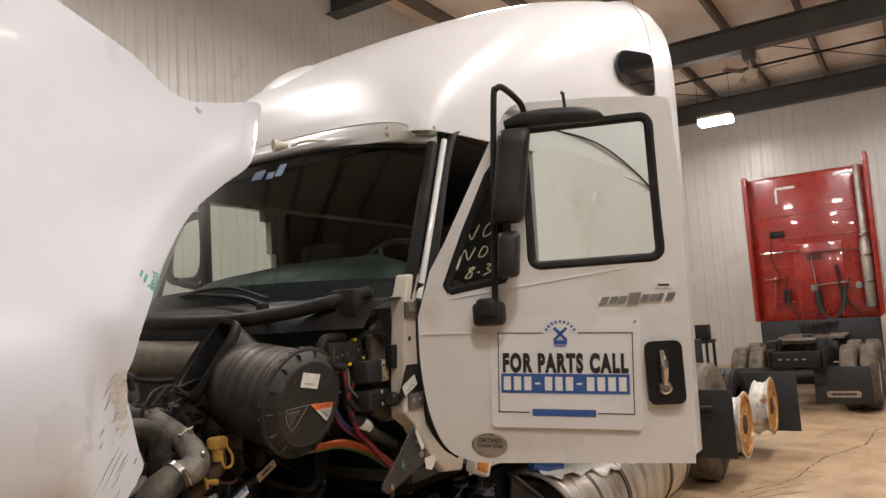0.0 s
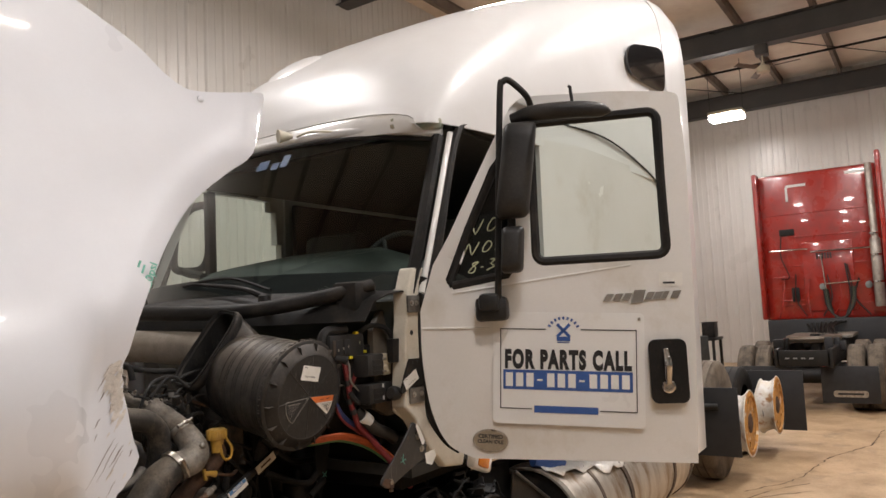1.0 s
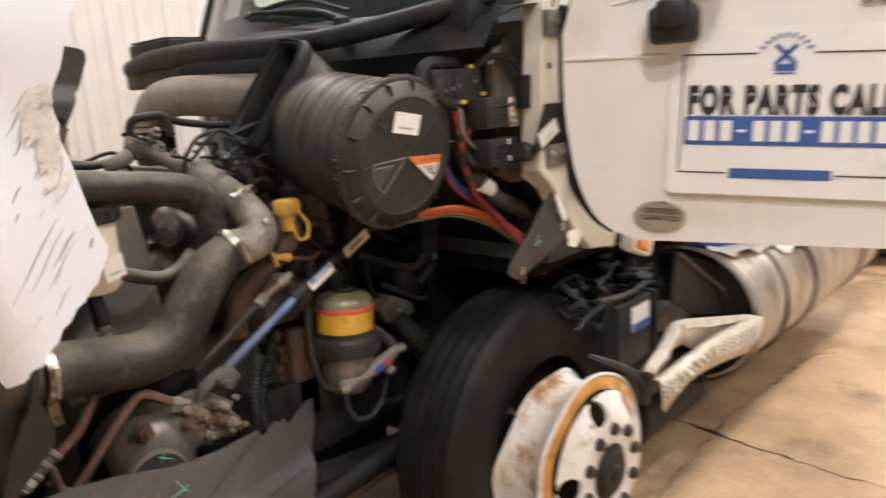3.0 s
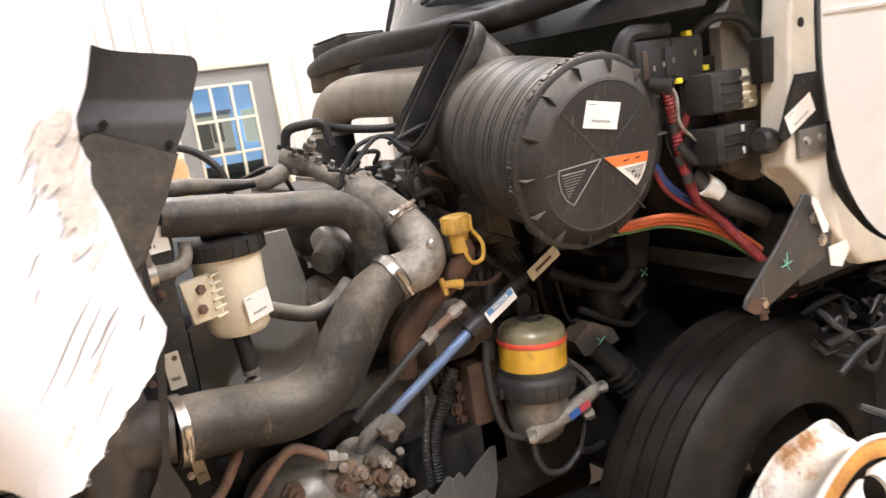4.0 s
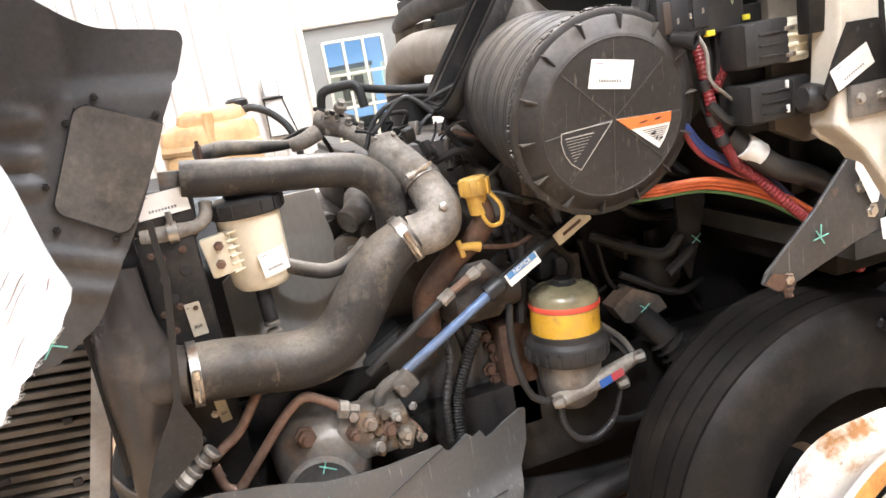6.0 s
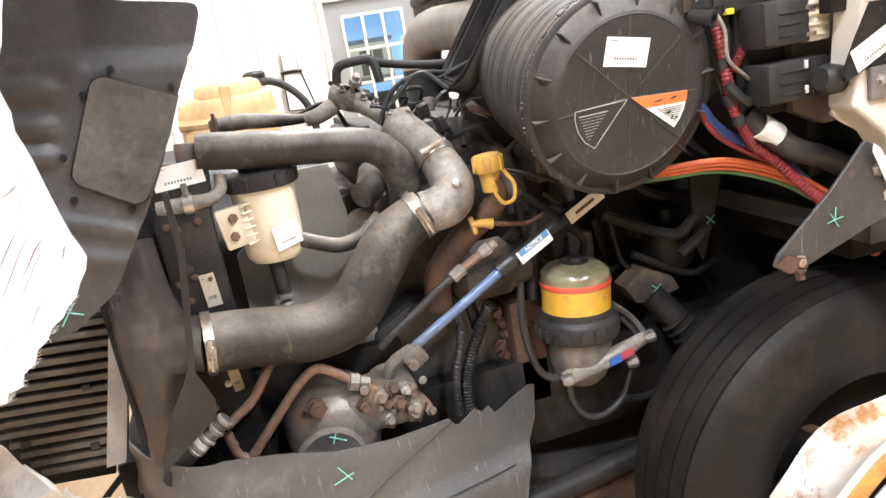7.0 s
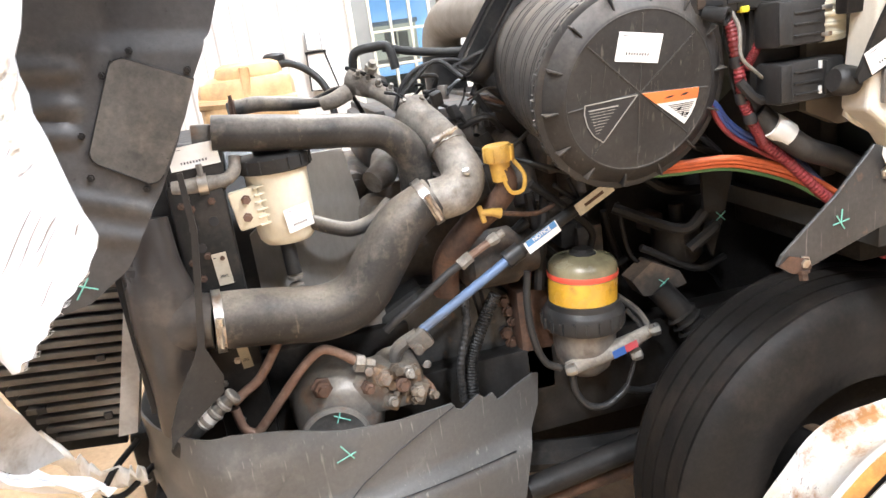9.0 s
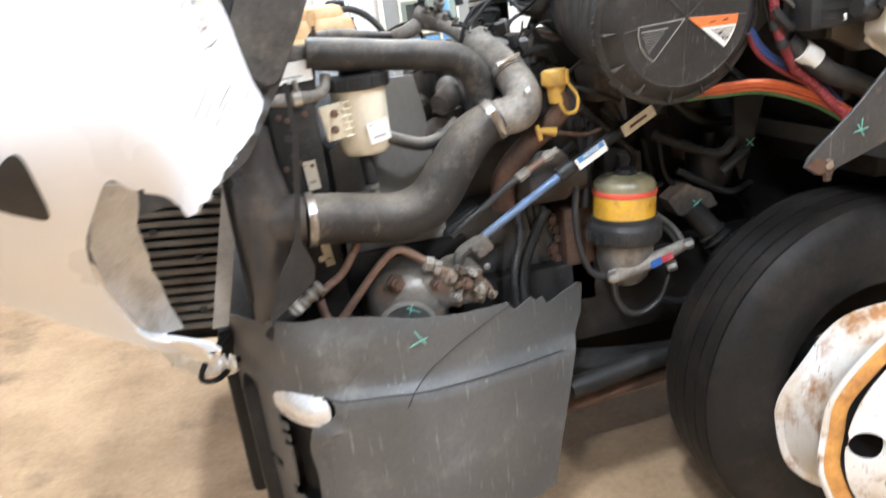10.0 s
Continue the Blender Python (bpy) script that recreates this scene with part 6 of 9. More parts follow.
for k, yy in enumerate((-0.50, 0.62)):
    base = V((-0.335, yy, 1.945))
    tip = V((-0.27, yy + 0.52, 2.03)) if k == 0 else V((-0.15, yy + 0.3, 2.02))
    wp = part("wiper", tube([base, base.lerp(tip, 0.3) + V((-0.02, 0, 0.02)), tip], [0.016, 0.011, 0.007], 8), M_DARK, truck, "black windscreen wiper arm")
    part("wiper_blade", tube([tip + V((0.01, -0.30, -0.045)), tip, tip + V((0.03, 0.16, 0.0))], 0.008, 6), M_DARK, wp)
    part("wiper_pivot", lathe(base - V((0, 0, 0.02)), (0, 0, 1), [(0, 0.03), (0.025, 0.026), (0.035, 0.012)], 12), M_DARK, wp)
bm = bmesh.new()
add_box(bm, (-0.26, -0.95, 1.86), (-0.12, -0.82, 1.985), pose(0, 0, 0), 0.014)
part("cowl_corner", bm, M_DARK, truck)
cf = part("cowl_filter", box((-0.40, 0.50, 1.90), (-0.22, 0.86, 1.985), bev=0.012), M_DARK, truck, "black cabin filter box on the cowl")
for k in range(8):
    part("filter_rib", box((-0.402, 0.53 + 0.04 * k, 1.986), (-0.225, 0.545 + 0.04 * k, 1.994), bev=0.002), M_DARK, cf)
part("wiper", tube([(-0.30, -0.50, 1.975), (-0.265, -0.20, 2.045), (-0.245, 0.12, 2.04)], 0.008, 6), M_DARK, truck)
bm = bmesh.new()
add_box(bm, (-0.02, -0.85, 1.28), (0.03, 0.85, 1.9), bev=0.01)
part("firewall", bm, M_DARK, truck, "black insulated firewall")
side_pan = [(-0.10, 1.45), (-0.10, 1.78), (-0.04, 1.86), (0.36, 1.86), (0.36, 1.42), (-0.02, 1.41)]
part("cowl_side", poly([V((x, -0.90, z)) for x, z in side_pan], (0, 0.03, 0)), mat("aged_cab_paint", (0.15, 0.125, 0.095), 0.6, second=(0.085, 0.07, 0.055), scale=7, fine=0.05, bump=0.05, dirt=(0.24, 0.19, 0.13), dirt_scale=6), truck, smooth=0)

# hinge post of the door opening, with plates and bolts
post = [(0.017, 2.04), (-0.028, 1.928), (-0.034, 1.836), (-0.046, 1.768), (-0.055, 1.665), (-0.068, 1.54), (-0.075, 1.456), (-0.005, 1.395), (0.04, 1.331), (0.096, 1.256), (0.20, 1.16), (0.344, 1.139), (0.381, 1.225), (0.327, 1.268),
        (0.161, 1.349), (0.085, 1.435), (0.06, 1.532), (0.045, 1.65), (0.045, 1.76), (0.050, 1.84), (0.072, 1.93), (0.105, 2.045)]
hp = part("hinge_post", poly([V((x, -1.038, z)) for x, z in post], (0, 0.075, 0)), M_POST, truck, "cream-white door hinge post", smooth=0)
bevel(hp, 0.010, 3)
lip = [(-0.018, 1.95), (-0.025, 1.76), (-0.036, 1.50), (-0.062, 1.438), (0.043, 1.368), (0.138, 1.251), (0.22, 1.20), (0.12, 1.42), (0.03, 1.55), (0.03, 1.95)]
fl = part("post_flange", poly([V((x, -0.966, z)) for x, z in lip], (0, 0.012, 0)), M_POST, hp, smooth=0)
bevel(fl, 0.004, 2)
part("flange_bead", tube([(-0.036, -0.968, 1.50), (-0.060, -0.970, 1.440), (0.043, -0.970, 1.370), (0.138, -0.970, 1.253)], 0.005, 8), M_POST, hp)
for z0, z1, x0, x1 in ((1.847, 1.920, -0.040, 0.045), (1.466, 1.533, -0.050, 0.052)):
    pl = part("hinge_plate", box((x0, -1.052, z0), (x1, -1.039, z1), bev=0.005), M_GREYMETAL, hp, "grey steel hinge plate")
    for bx in (x0 + 0.022, x1 - 0.028):
        bm = bmesh.new()
        bolt(bm, (bx, -1.052, (z0 + z1) / 2 + 0.004), (0, -1, 0), 0.0085, 0.010)
        part("plate_bolt", bm, M_STEEL, hp)
    part("hinge_knuckle", box((x1 - 0.006, -1.066, z0 + 0.004), (x1 + 0.012, -1.040, z1 + 0.004), bev=0.003), M_DARK, hp)
part("post_hole", lathe((-0.010, -1.0385, 1.762), (0, -1, 0), [(0, 0.011), (0.001, 0.011)], 12), M_INK, hp)
strap = part("post_strap", poly([V((x, -1.050, z)) for x, z in ((-0.044, 1.653), (0.024, 1.652), (0.040, 1.603), (0.043, 1.534), (-0.051, 1.534), (-0.076, 1.524), (-0.106, 1.513), (-0.112, 1.525), (-0.080, 1.590))], (0, 0.010, 0)), M_DARK, hp, smooth=0)
for x, z in ((-0.028, 1.637), (0.005, 1.640)):
    part("strap_hole", lathe((x, -1.0505, z), (0, -1, 0), [(0, 0.005), (0.001, 0.005)], 10), M_INK, strap)
sticker(strap, (-0.046, -1.051, 1.568), (0, -1, 0), (0, 0, 1), 0.100, 0.046, rot=25)
part("black_patch", box((-0.092, -1.0, 1.642), (-0.042, -0.966, 1.741), bev=0.004), M_DARK, truck)
part("rubber_stop", tube([(-0.055, -0.985, 1.511), (-0.085, -0.995, 1.515), (-0.108, -1.0, 1.519), (-0.122, -1.0, 1.521)], [0.026, 0.030, 0.030, 0.022], 16), M_PLASTIC, truck)
# dark steel bracket, broken loose
br = part("fender_bracket", poly([V((x, -1.10, z)) for x, z in ((-0.115, 1.405), (-0.09, 1.395), (-0.02, 1.30), (-0.03, 1.25), (-0.10, 1.235), (-0.25, 1.188), (-0.295, 1.182), (-0.328, 1.205), (-0.318, 1.225), (-0.20, 1.32))], (0, 0.008, 0)),
          mat("bracket_steel", (0.042, 0.041, 0.040), 0.5, metal=0.2, second=(0.065, 0.062, 0.058), scale=9, fine=0.2, bump=0.2, speck=(0.12, 0.09, 0.07), scratch=(0.16, 0.15, 0.14), dirt=(0.24, 0.13, 0.07), dirt_scale=8, dirt_mix=(0.58, 0.72)), truck, "grey steel fender bracket with rusty tip", smooth=0)
bevel(br, 0.002, 1)
mark([[(-0.200, -1.104, 1.281), (-0.182, -1.104, 1.252)], [(-0.208, -1.104, 1.264), (-0.172, -1.104, 1.270)], [(-0.188, -1.104, 1.292), (-0.19, -1.104, 1.268)]], 0.0026, parent=br)
for x, z in ((-0.085, 1.345), (-0.06, 1.29), (-0.27, 1.20)):
    bm = bmesh.new()
    bolt(bm, (x, -1.102, z), (0, -1, 0), 0.010, 0.008)
    part("bracket_bolt", bm, M_STEEL, br)
part("rusty_tip", poly([V((x, -1.1035, z)) for x, z in ((-0.255, 1.187), (-0.297, 1.184), (-0.326, 1.206), (-0.305, 1.222), (-0.262, 1.208))], (0, -0.0012, 0)), M_RUST, br, smooth=0)
part("tip_bolt", lathe((-0.272, -1.10, 1.186), (0, -0.2, -1), [(0, 0.014), (0.006, 0.014), (0.007, 0.009), (0.02, 0.009)], 6), M_RUST, br)
tg = part("paper_tag", poly([V((x, -1.115, z)) for x, z in ((-0.11, 1.40), (-0.095, 1.39), (-0.055, 1.325), (-0.06, 1.31), (-0.075, 1.31), (-0.112, 1.385))], (0, 0.001, 0)), M_PAPER, br, smooth=0)
part("paper_tag", poly([V((x, -1.106, z)) for x, z in ((-0.045, 1.270), (0.023, 1.273), (0.035, 1.248), (0.002, 1.214), (-0.039, 1.227))], (0, 0.001, 0)), M_PAPER, br, smooth=0)

# fuse and relay boxes
fb = part("fuse_box", box((-0.365, -0.90, 1.672), (-0.155, -0.82, 1.772), bev=0.012), M_PLASTIC, truck, "black fuse box with yellow clips")
part("fuse_cover", tube([(-0.39, -0.87, 1.66), (-0.385, -0.87, 1.74), (-0.36, -0.87, 1.785), (-0.30, -0.87, 1.79), (-0.24, -0.87, 1.79)], 0.018, 8), M_PLASTIC, fb)
for x, z in ((-0.205, 1.775), (-0.245, 1.676), (-0.157, 1.695)):
    part("yellow_clip", box((x - 0.009, -0.904, z - 0.006), (x + 0.009, -0.885, z + 0.006), bev=0.002), mat("bright_yellow", (0.75, 0.62, 0.03), 0.45), fb)
for x0, x1 in ((-0.335, -0.295), (-0.285, -0.25)):
    part("fuse_slot", box((x0, -0.905, 1.69), (x1, -0.895, 1.752), bev=0.002), M_INK, fb)
for k in range(3):
    part("fuse", box((-0.325 + 0.03 * k, -0.907, 1.705 + 0.006 * k), (-0.320 + 0.03 * k, -0.903, 1.716 + 0.006 * k), bev=0.001), M_STEEL, fb)
mid = part("relay_box", box((-0.212, -0.955, 1.593), (-0.10, -0.88, 1.683), bev=0.006), M_PLASTIC, truck, "black relay box with cream connector")
part("cream_connector", box((-0.10, -0.95, 1.590), (-0.045, -0.885, 1.680), bev=0.008), M_CREAM, mid)
for k in range(4):
    part("connector_rib", box((-0.105, -0.956, 1.602 + 0.02 * k), (-0.055, -0.949, 1.609 + 0.02 * k), bev=0.002), M_CREAM, mid)
low = part("relay_box", box((-0.208, -0.955, 1.480), (-0.055, -0.88, 1.562), bev=0.006), M_PLASTIC, truck, "black relay box")
for bx in (mid, low):
    z = 1.63 if bx is mid else 1.515
    bm = bmesh.new()
    add_lathe(bm, (-0.192, -0.9555, z), (0, -1, 0), [(0, 0.011), (0.0008, 0.011), (0.001, 0.006)], 14)
    part("screw_hole", bm, M_INK, bx)
    for k in range(3):
        part("box_rib", box((-0.175, -0.9585, z - 0.02 + 0.022 * k), (-0.115, -0.953, z - 0.016 + 0.022 * k), bev=0.001), M_PLASTIC, bx)
for k in range(2):
    part("white_clip", box((-0.118, -0.96, 1.492 + 0.05 * k), (-0.112, -0.95, 1.508 + 0.05 * k), bev=0.001), M_PAPER, low)
part("fuse_bay", box((-0.352, -0.9035, 1.688), (-0.318, -0.8995, 1.750), bev=0.002), mat("brown_bakelite", (0.05, 0.036, 0.027), 0.45), fb)
part("chalk_tick", tube([(-0.192, -0.9015, 1.737), (-0.188, -0.9015, 1.725), (-0.184, -0.9015, 1.738)], 0.0011, 4, smooth=False), M_CHALKW, fb)
part("box_seam", box((-0.262, -0.9025, 1.676), (-0.259, -0.8985, 1.768), bev=0.001), M_DARK, fb)
for k in range(3):
    part("latch_rib", box((-0.098, -0.954, 1.492 + 0.026 * k), (-0.048, -0.948, 1.500 + 0.026 * k), bev=0.002), M_DARK, low)
part("latch", box((-0.104, -0.962, 1.488), (-0.098, -0.952, 1.556), bev=0.002), M_PLASTIC, low)
part("box_step", box((-0.208, -0.9605, 1.485), (-0.182, -0.953, 1.560), bev=0.003), M_PLASTIC, low)
part("box_step", box((-0.212, -0.9605, 1.598), (-0.182, -0.953, 1.680), bev=0.003), M_PLASTIC, mid)
for k in range(2):
    part("connector_pin", box((-0.112, -0.958, 1.603 + 0.052 * k), (-0.088, -0.951, 1.612 + 0.052 * k), bev=0.002), M_STEEL, mid)
part("box_mount", box((-0.22, -0.88, 1.45), (-0.03, -0.85, 1.72), bev=0.004), M_DARK, truck)


def corrugated(name, pts, r, material, label=""):
    """A hose with close ridges."""
    line = [V(p) for p in smooth_line(pts, 18)]
    return part(name, tube(line, [r if i % 2 else r * 0.86 for i in range(len(line))], 12, smooth=False), material, truck, label, smooth=20)


def cable(name, pts, r, material, label="", seg=8):
    return part(name, tube(pts, r, seg, 6), material, truck, label)


corrugated("red_cable", [(-0.272, -0.875, 1.69), (-0.267, -0.885, 1.649), (-0.253, -0.887, 1.567), (-0.240, -0.887, 1.489), (-0.215, -0.882, 1.44), (-0.185, -0.872, 1.395)], 0.0125, M_REDW, "corrugated red battery cable")
corrugated("red_cable", [(-0.190, -0.865, 1.66), (-0.193, -0.875, 1.627), (-0.206, -0.880, 1.593), (-0.232, -0.880, 1.556)], 0.0105, M_REDW, "corrugated red battery cable")
corrugated("red_cable", [(-0.185, -0.868, 1.395), (-0.123, -0.872, 1.341), (-0.059, -0.882, 1.272), (-0.001, -0.888, 1.216), (0.06, -0.90, 1.14), (0.12, -0.90, 1.08)], 0.0135, M_REDW, "corrugated red battery cable")
for z in (1.575, 1.50, 1.455):
    x = float(np.interp(z, (1.44, 1.489, 1.567), (-0.215, -0.240, -0.253)))
    part("cable_tape", lathe((x, -0.885, z - 0.012), (-0.22, 0, 1), [(0, 0.0130), (0.004, 0.0140), (0.020, 0.0140), (0.024, 0.0130)], 12, caps=False), M_INK, truck)
for k, (mt, nm) in enumerate(((M_REDW, "red_wire"), (M_BLUEW, "blue_wire"), (M_BLUEW, "blue_wire"))):
    cable(nm, [(-0.315, -0.83, 1.53 - 0.004 * k), (-0.297 + 0.006 * k, -0.85, 1.493), (-0.276 + 0.008 * k, -0.85, 1.450 + 0.004 * k), (-0.242 + 0.008 * k, -0.852, 1.412 + 0.006 * k), (-0.167 + 0.004 * k, -0.853, 1.364 + 0.010 * k), (-0.09, -0.855, 1.322 + 0.011 * k), (-0.02, -0.86, 1.27)], 0.0058, mt, "thin red wire" if k == 0 else "thin blue wire")
loom = cable("wiring_loom", [(-0.20, -0.87, 1.46), (-0.155, -0.885, 1.415), (-0.09, -0.89, 1.365), (-0.02, -0.89, 1.335), (0.06, -0.88, 1.29), (0.14, -0.86, 1.22)], 0.026, M_PLASTIC, "taped black wiring loom", 12)
part("loom_tag", tube([(-0.175, -0.885, 1.432), (-0.155, -0.887, 1.418), (-0.135, -0.889, 1.402)], 0.0275, 12), M_PAPER, loom)
for k, (dy, dz, mt) in enumerate(((0, 0, M_ORANGE), (0.010, -0.010, M_ORANGE), (-0.006, 0.008, M_ORANGE), (0.02, -0.019, M_GREENW))):
    cable("orange_loom" if mt is M_ORANGE else "green_cable", [(-0.40, -0.74 + dy, 1.352 + dz), (-0.33, -0.79 + dy, 1.356 + dz), (-0.22, -0.82 + dy, 1.352 + dz), (-0.10, -0.84 + dy, 1.31 + dz), (-0.02, -0.86 + dy, 1.26 + dz),
                                   (0.06, -0.88 + dy, 1.19 + dz)], 0.0065, mt, "orange wire bundle" if k == 0 else "")
cable("grey_wire", [(-0.275, -0.90, 1.675), (-0.262, -0.905, 1.64), (-0.258, -0.905, 1.585), (-0.225, -0.905, 1.55), (-0.20, -0.90, 1.53)], 0.004, M_ALU)
rng = random.Random(8)
for k in range(9):
    x = -0.26 + 0.012 * k
    cable("black_wire", [(x, -0.86, 1.68), (x + rng.uniform(-.01, .01), -0.865, 1.62), (x * 0.6 - 0.09 + rng.uniform(-.015, .015), -0.86, 1.54), (-0.21 + rng.uniform(-.02, .02), -0.87, 1.46)], 0.0045, M_PLASTIC)
cable("black_hose", [(-0.16, -0.86, 1.765), (-0.12, -0.90, 1.80), (-0.06, -0.93, 1.79), (-0.02, -0.94, 1.75)], 0.011, M_PLASTIC)
cable("black_hose", [(-0.26, -0.90, 1.535), (-0.235, -0.91, 1.50), (-0.205, -0.90, 1.49), (-0.19, -0.89, 1.51)], 0.011, M_PLASTIC)
bm = bmesh.new()
add_lathe(bm, (-0.335, -0.90, 1.68), (0.5, -0.8, -0.25), [(0, 0.014), (0.035, 0.016), (0.04, 0.018), (0.048, 0.018), (0.048, 0.011), (0.02, 0.010)], 16)
part("filter_minder", bm, M_PLASTIC, can)

# ---- hoses and pipes ----
up_h = part("radiator_hose", tube([(-1.325, -0.56, 1.572), (-1.22, -0.56, 1.556), (-1.112, -0.56, 1.540), (-1.02, -0.558, 1.528), (-0.945, -0.555, 1.508), (-0.90, -0.55, 1.462), (-0.887, -0.54, 1.40), (-0.89, -0.52, 1.32)], [0.040, 0.041, 0.039, 0.039, 0.039, 0.040, 0.040, 0.040], 22), M_RUBBER, truck,
            "dusty black upper radiator hose")
low_h = part("charge_hose", tube([(-0.868, -0.622, 1.352), (-0.905, -0.622, 1.336), (-0.955, -0.62, 1.302), (-1.010, -0.62, 1.236), (-1.060, -0.62, 1.172), (-1.11, -0.62, 1.142), (-1.175, -0.62, 1.134), (-1.26, -0.625, 1.150), (-1.34, -0.64, 1.168), (-1.405, -0.65, 1.178)],
                                 [0.052, 0.054, 0.060, 0.063, 0.065, 0.066, 0.066, 0.065, 0.065, 0.064], 24, 8), M_RUBBER, truck, "large dusty black charge air hose with elbow")
elb = part("charge_elbow", tube([(-0.858, -0.445, 1.535), (-0.845, -0.47, 1.518), (-0.825, -0.50, 1.495), (-0.80, -0.56, 1.445), (-0.788, -0.60, 1.395), (-0.805, -0.622, 1.362), (-0.84, -0.625, 1.350), (-0.875, -0.622, 1.348)],
                                [0.050, 0.044, 0.043, 0.046, 0.050, 0.052, 0.050, 0.048], 22), M_ALU, truck, "cast aluminium charge air elbow")
bm = bmesh.new()
add_lathe(bm, (-0.795, -0.655, 1.405), (0, -1, 0.3), [(0, 0.01), (0.012, 0.009), (0.014, 0.004)], 10)
part("elbow_plug", bm, M_STEEL, elb)


def t_clamp(parent, at, axis, r):
    bm = bmesh.new()
    clamp_band(bm, at, axis, r, 0.02)
    u, w_, a = frame_of(axis)
    side = V((0, -1, 0)) - a * V((0, -1, 0)).dot(a)
    side.normalize()
    c = V(at) + side * (r + 0.010)
    cr = a.cross(side)
    add_tube(bm, [c - cr * 0.035, c + cr * 0.03], 0.0042, 6, smooth=False)
    add_lathe(bm, c + cr * 0.012, cr, [(0, 0.008), (0.02, 0.008)], 8)
    add_lathe(bm, c - cr * 0.02, cr, [(0, 0.007), (0.012, 0.007)], 6)
    return part("hose_clamp", bm, M_STEEL, parent, "steel hose clamp")


t_clamp(low_h, (-0.885, -0.622, 1.346), (-0.9, 0, -0.4), 0.055)
t_clamp(low_h, (-1.392, -0.65, 1.177), (-1, -0.1, 0.1), 0.066)
t_clamp(elb, (-0.806, -0.55, 1.455), (0.25, -0.6, -0.7), 0.047)
# reservoir
RC = V((-1.208, -0.525, 1.30))
res = part("steering_reservoir", lathe(RC, (0, 0, 1), [(0, 0.02), (0.0, 0.054), (0.012, 0.064), (0.03, 0.068), (0.15, 0.071), (0.17, 0.071), (0.172, 0.0)], 36), M_CREAM, truck, "aged cream fluid reservoir with black cap")
part("cap", lathe(RC + V((0, 0, 0.168)), (0, 0, 1), [(0, 0.080), (0.004, 0.084), (0.03, 0.084), (0.035, 0.078), (0.04, 0.03), (0.04, 0)], 24, caps=False), M_PLASTIC, res, "ribbed black cap")
part("cap_handle", box((-0.042, -0.014, 0.205), (0.042, 0.014, 0.226), Matrix.Translation(RC) @ Matrix.Rotation(-0.2, 4, "Z"), 0.006), M_PLASTIC, res)
for k in range(16):
    a = 2 * math.pi * k / 16
    part("cap_rib", box((-0.002, -0.002, 0), (0.003, 0.002, 0.028), Matrix.Translation(RC + V((0.0835 * math.cos(a), 0.0835 * math.sin(a), 0.172))) @ Matrix.Rotation(a, 4, "Z"), 0), M_PLASTIC, res)
part("cap_knob", box((-0.04, -0.012, 0), (0.03, 0.012, 0.022), pose(-1.208, -0.535, 1.505, 0, 0, -12), 0.006), M_PLASTIC, res)
sticker(res, RC + V((0.03, -0.0650, 0.06)), (0.42, -0.9, 0), (0, 0, 1), 0.066, 0.055, rot=6)
bp = part("mount_plate", box((-0.03, -0.012, -0.045), (0.035, 0.012, 0.045), pose(-1.285, -0.575, 1.398, 0, -8, 0), 0.006), M_CREAM, res)
for z in (1.42, 1.38):
    bm = bmesh.new()
    bolt(bm, (-1.285 + (z - 1.4) * 0.1, -0.588, z), (0, -1, 0), 0.0075, 0.012)
    part("mount_bolt", bm, M_COPPER, res)
for k in range(6):
    part("mount_fin", box((-0.02, -0.006, -0.002), (0.025, 0.006, 0.002), pose(-1.245, -0.583, 1.36 + 0.017 * k, 0, -8, 20), 0.001), M_CREAM, res)
cable("return_hose", [(-1.15, -0.55, 1.335), (-1.10, -0.57, 1.315), (-1.06, -0.575, 1.305), (-1.01, -0.57, 1.315), (-0.96, -0.55, 1.345)], 0.0175, M_RUBBER, "grey rubber return hose", 12)
cable("drop_hose", [(-1.215, -0.53, 1.30), (-1.213, -0.545, 1.26), (-1.212, -0.55, 1.22)], 0.018, M_PLASTIC, "", 12)
bm = bmesh.new()
for k in range(3):
    add_lathe(bm, (-1.212, -0.55, 1.205 - 0.022 * k), (0, 0, 1), [(0, 0.013), (0.003, 0.018), (0.011, 0.018), (0.014, 0.013)], 14)
add_tube(bm, [(-1.212, -0.55, 1.17), (-1.222, -0.55, 1.08)], 0.011, 8, smooth=False)
part("hose_fitting", bm, M_ALU, truck)
# label box and small pipes beside the reservoir
lbx = part("sensor_box", box((-0.065, -0.035, -0.06), (0.06, 0.035, 0.045), pose(-1.372, -0.54, 1.51, 0, 6, 0), 0.008), M_PLASTIC, truck, "black box with a white part label")
sticker(lbx, (-1.372, -0.5765, 1.532), (0, -1, 0), (0, 0, 1), 0.105, 0.05, rot=3)
part("box_lug", box((-0.022, -0.004, 0), (0.022, 0.004, 0.05), pose(-1.35, -0.56, 1.545, 0, 6, 0), 0.004), M_CAST, lbx)
cable("coolant_pipe", [(-1.43, -0.57, 1.468), (-1.37, -0.575, 1.468), (-1.32, -0.575, 1.47), (-1.295, -0.57, 1.485), (-1.288, -0.56, 1.515)], [0.018, 0.019, 0.015, 0.014, 0.014], M_ALU, "dull metal coolant pipe", 12)
bm = bmesh.new()
clamp_band(bm, (-1.365, -0.575, 1.468), (1, 0, 0), 0.020, 0.02)
add_lathe(bm, (-1.365, -0.585, 1.485), (0, 0, 1), [(0, 0.007), (0.03, 0.007)], 6)
part("pipe_clamp", bm, M_STEEL, truck)
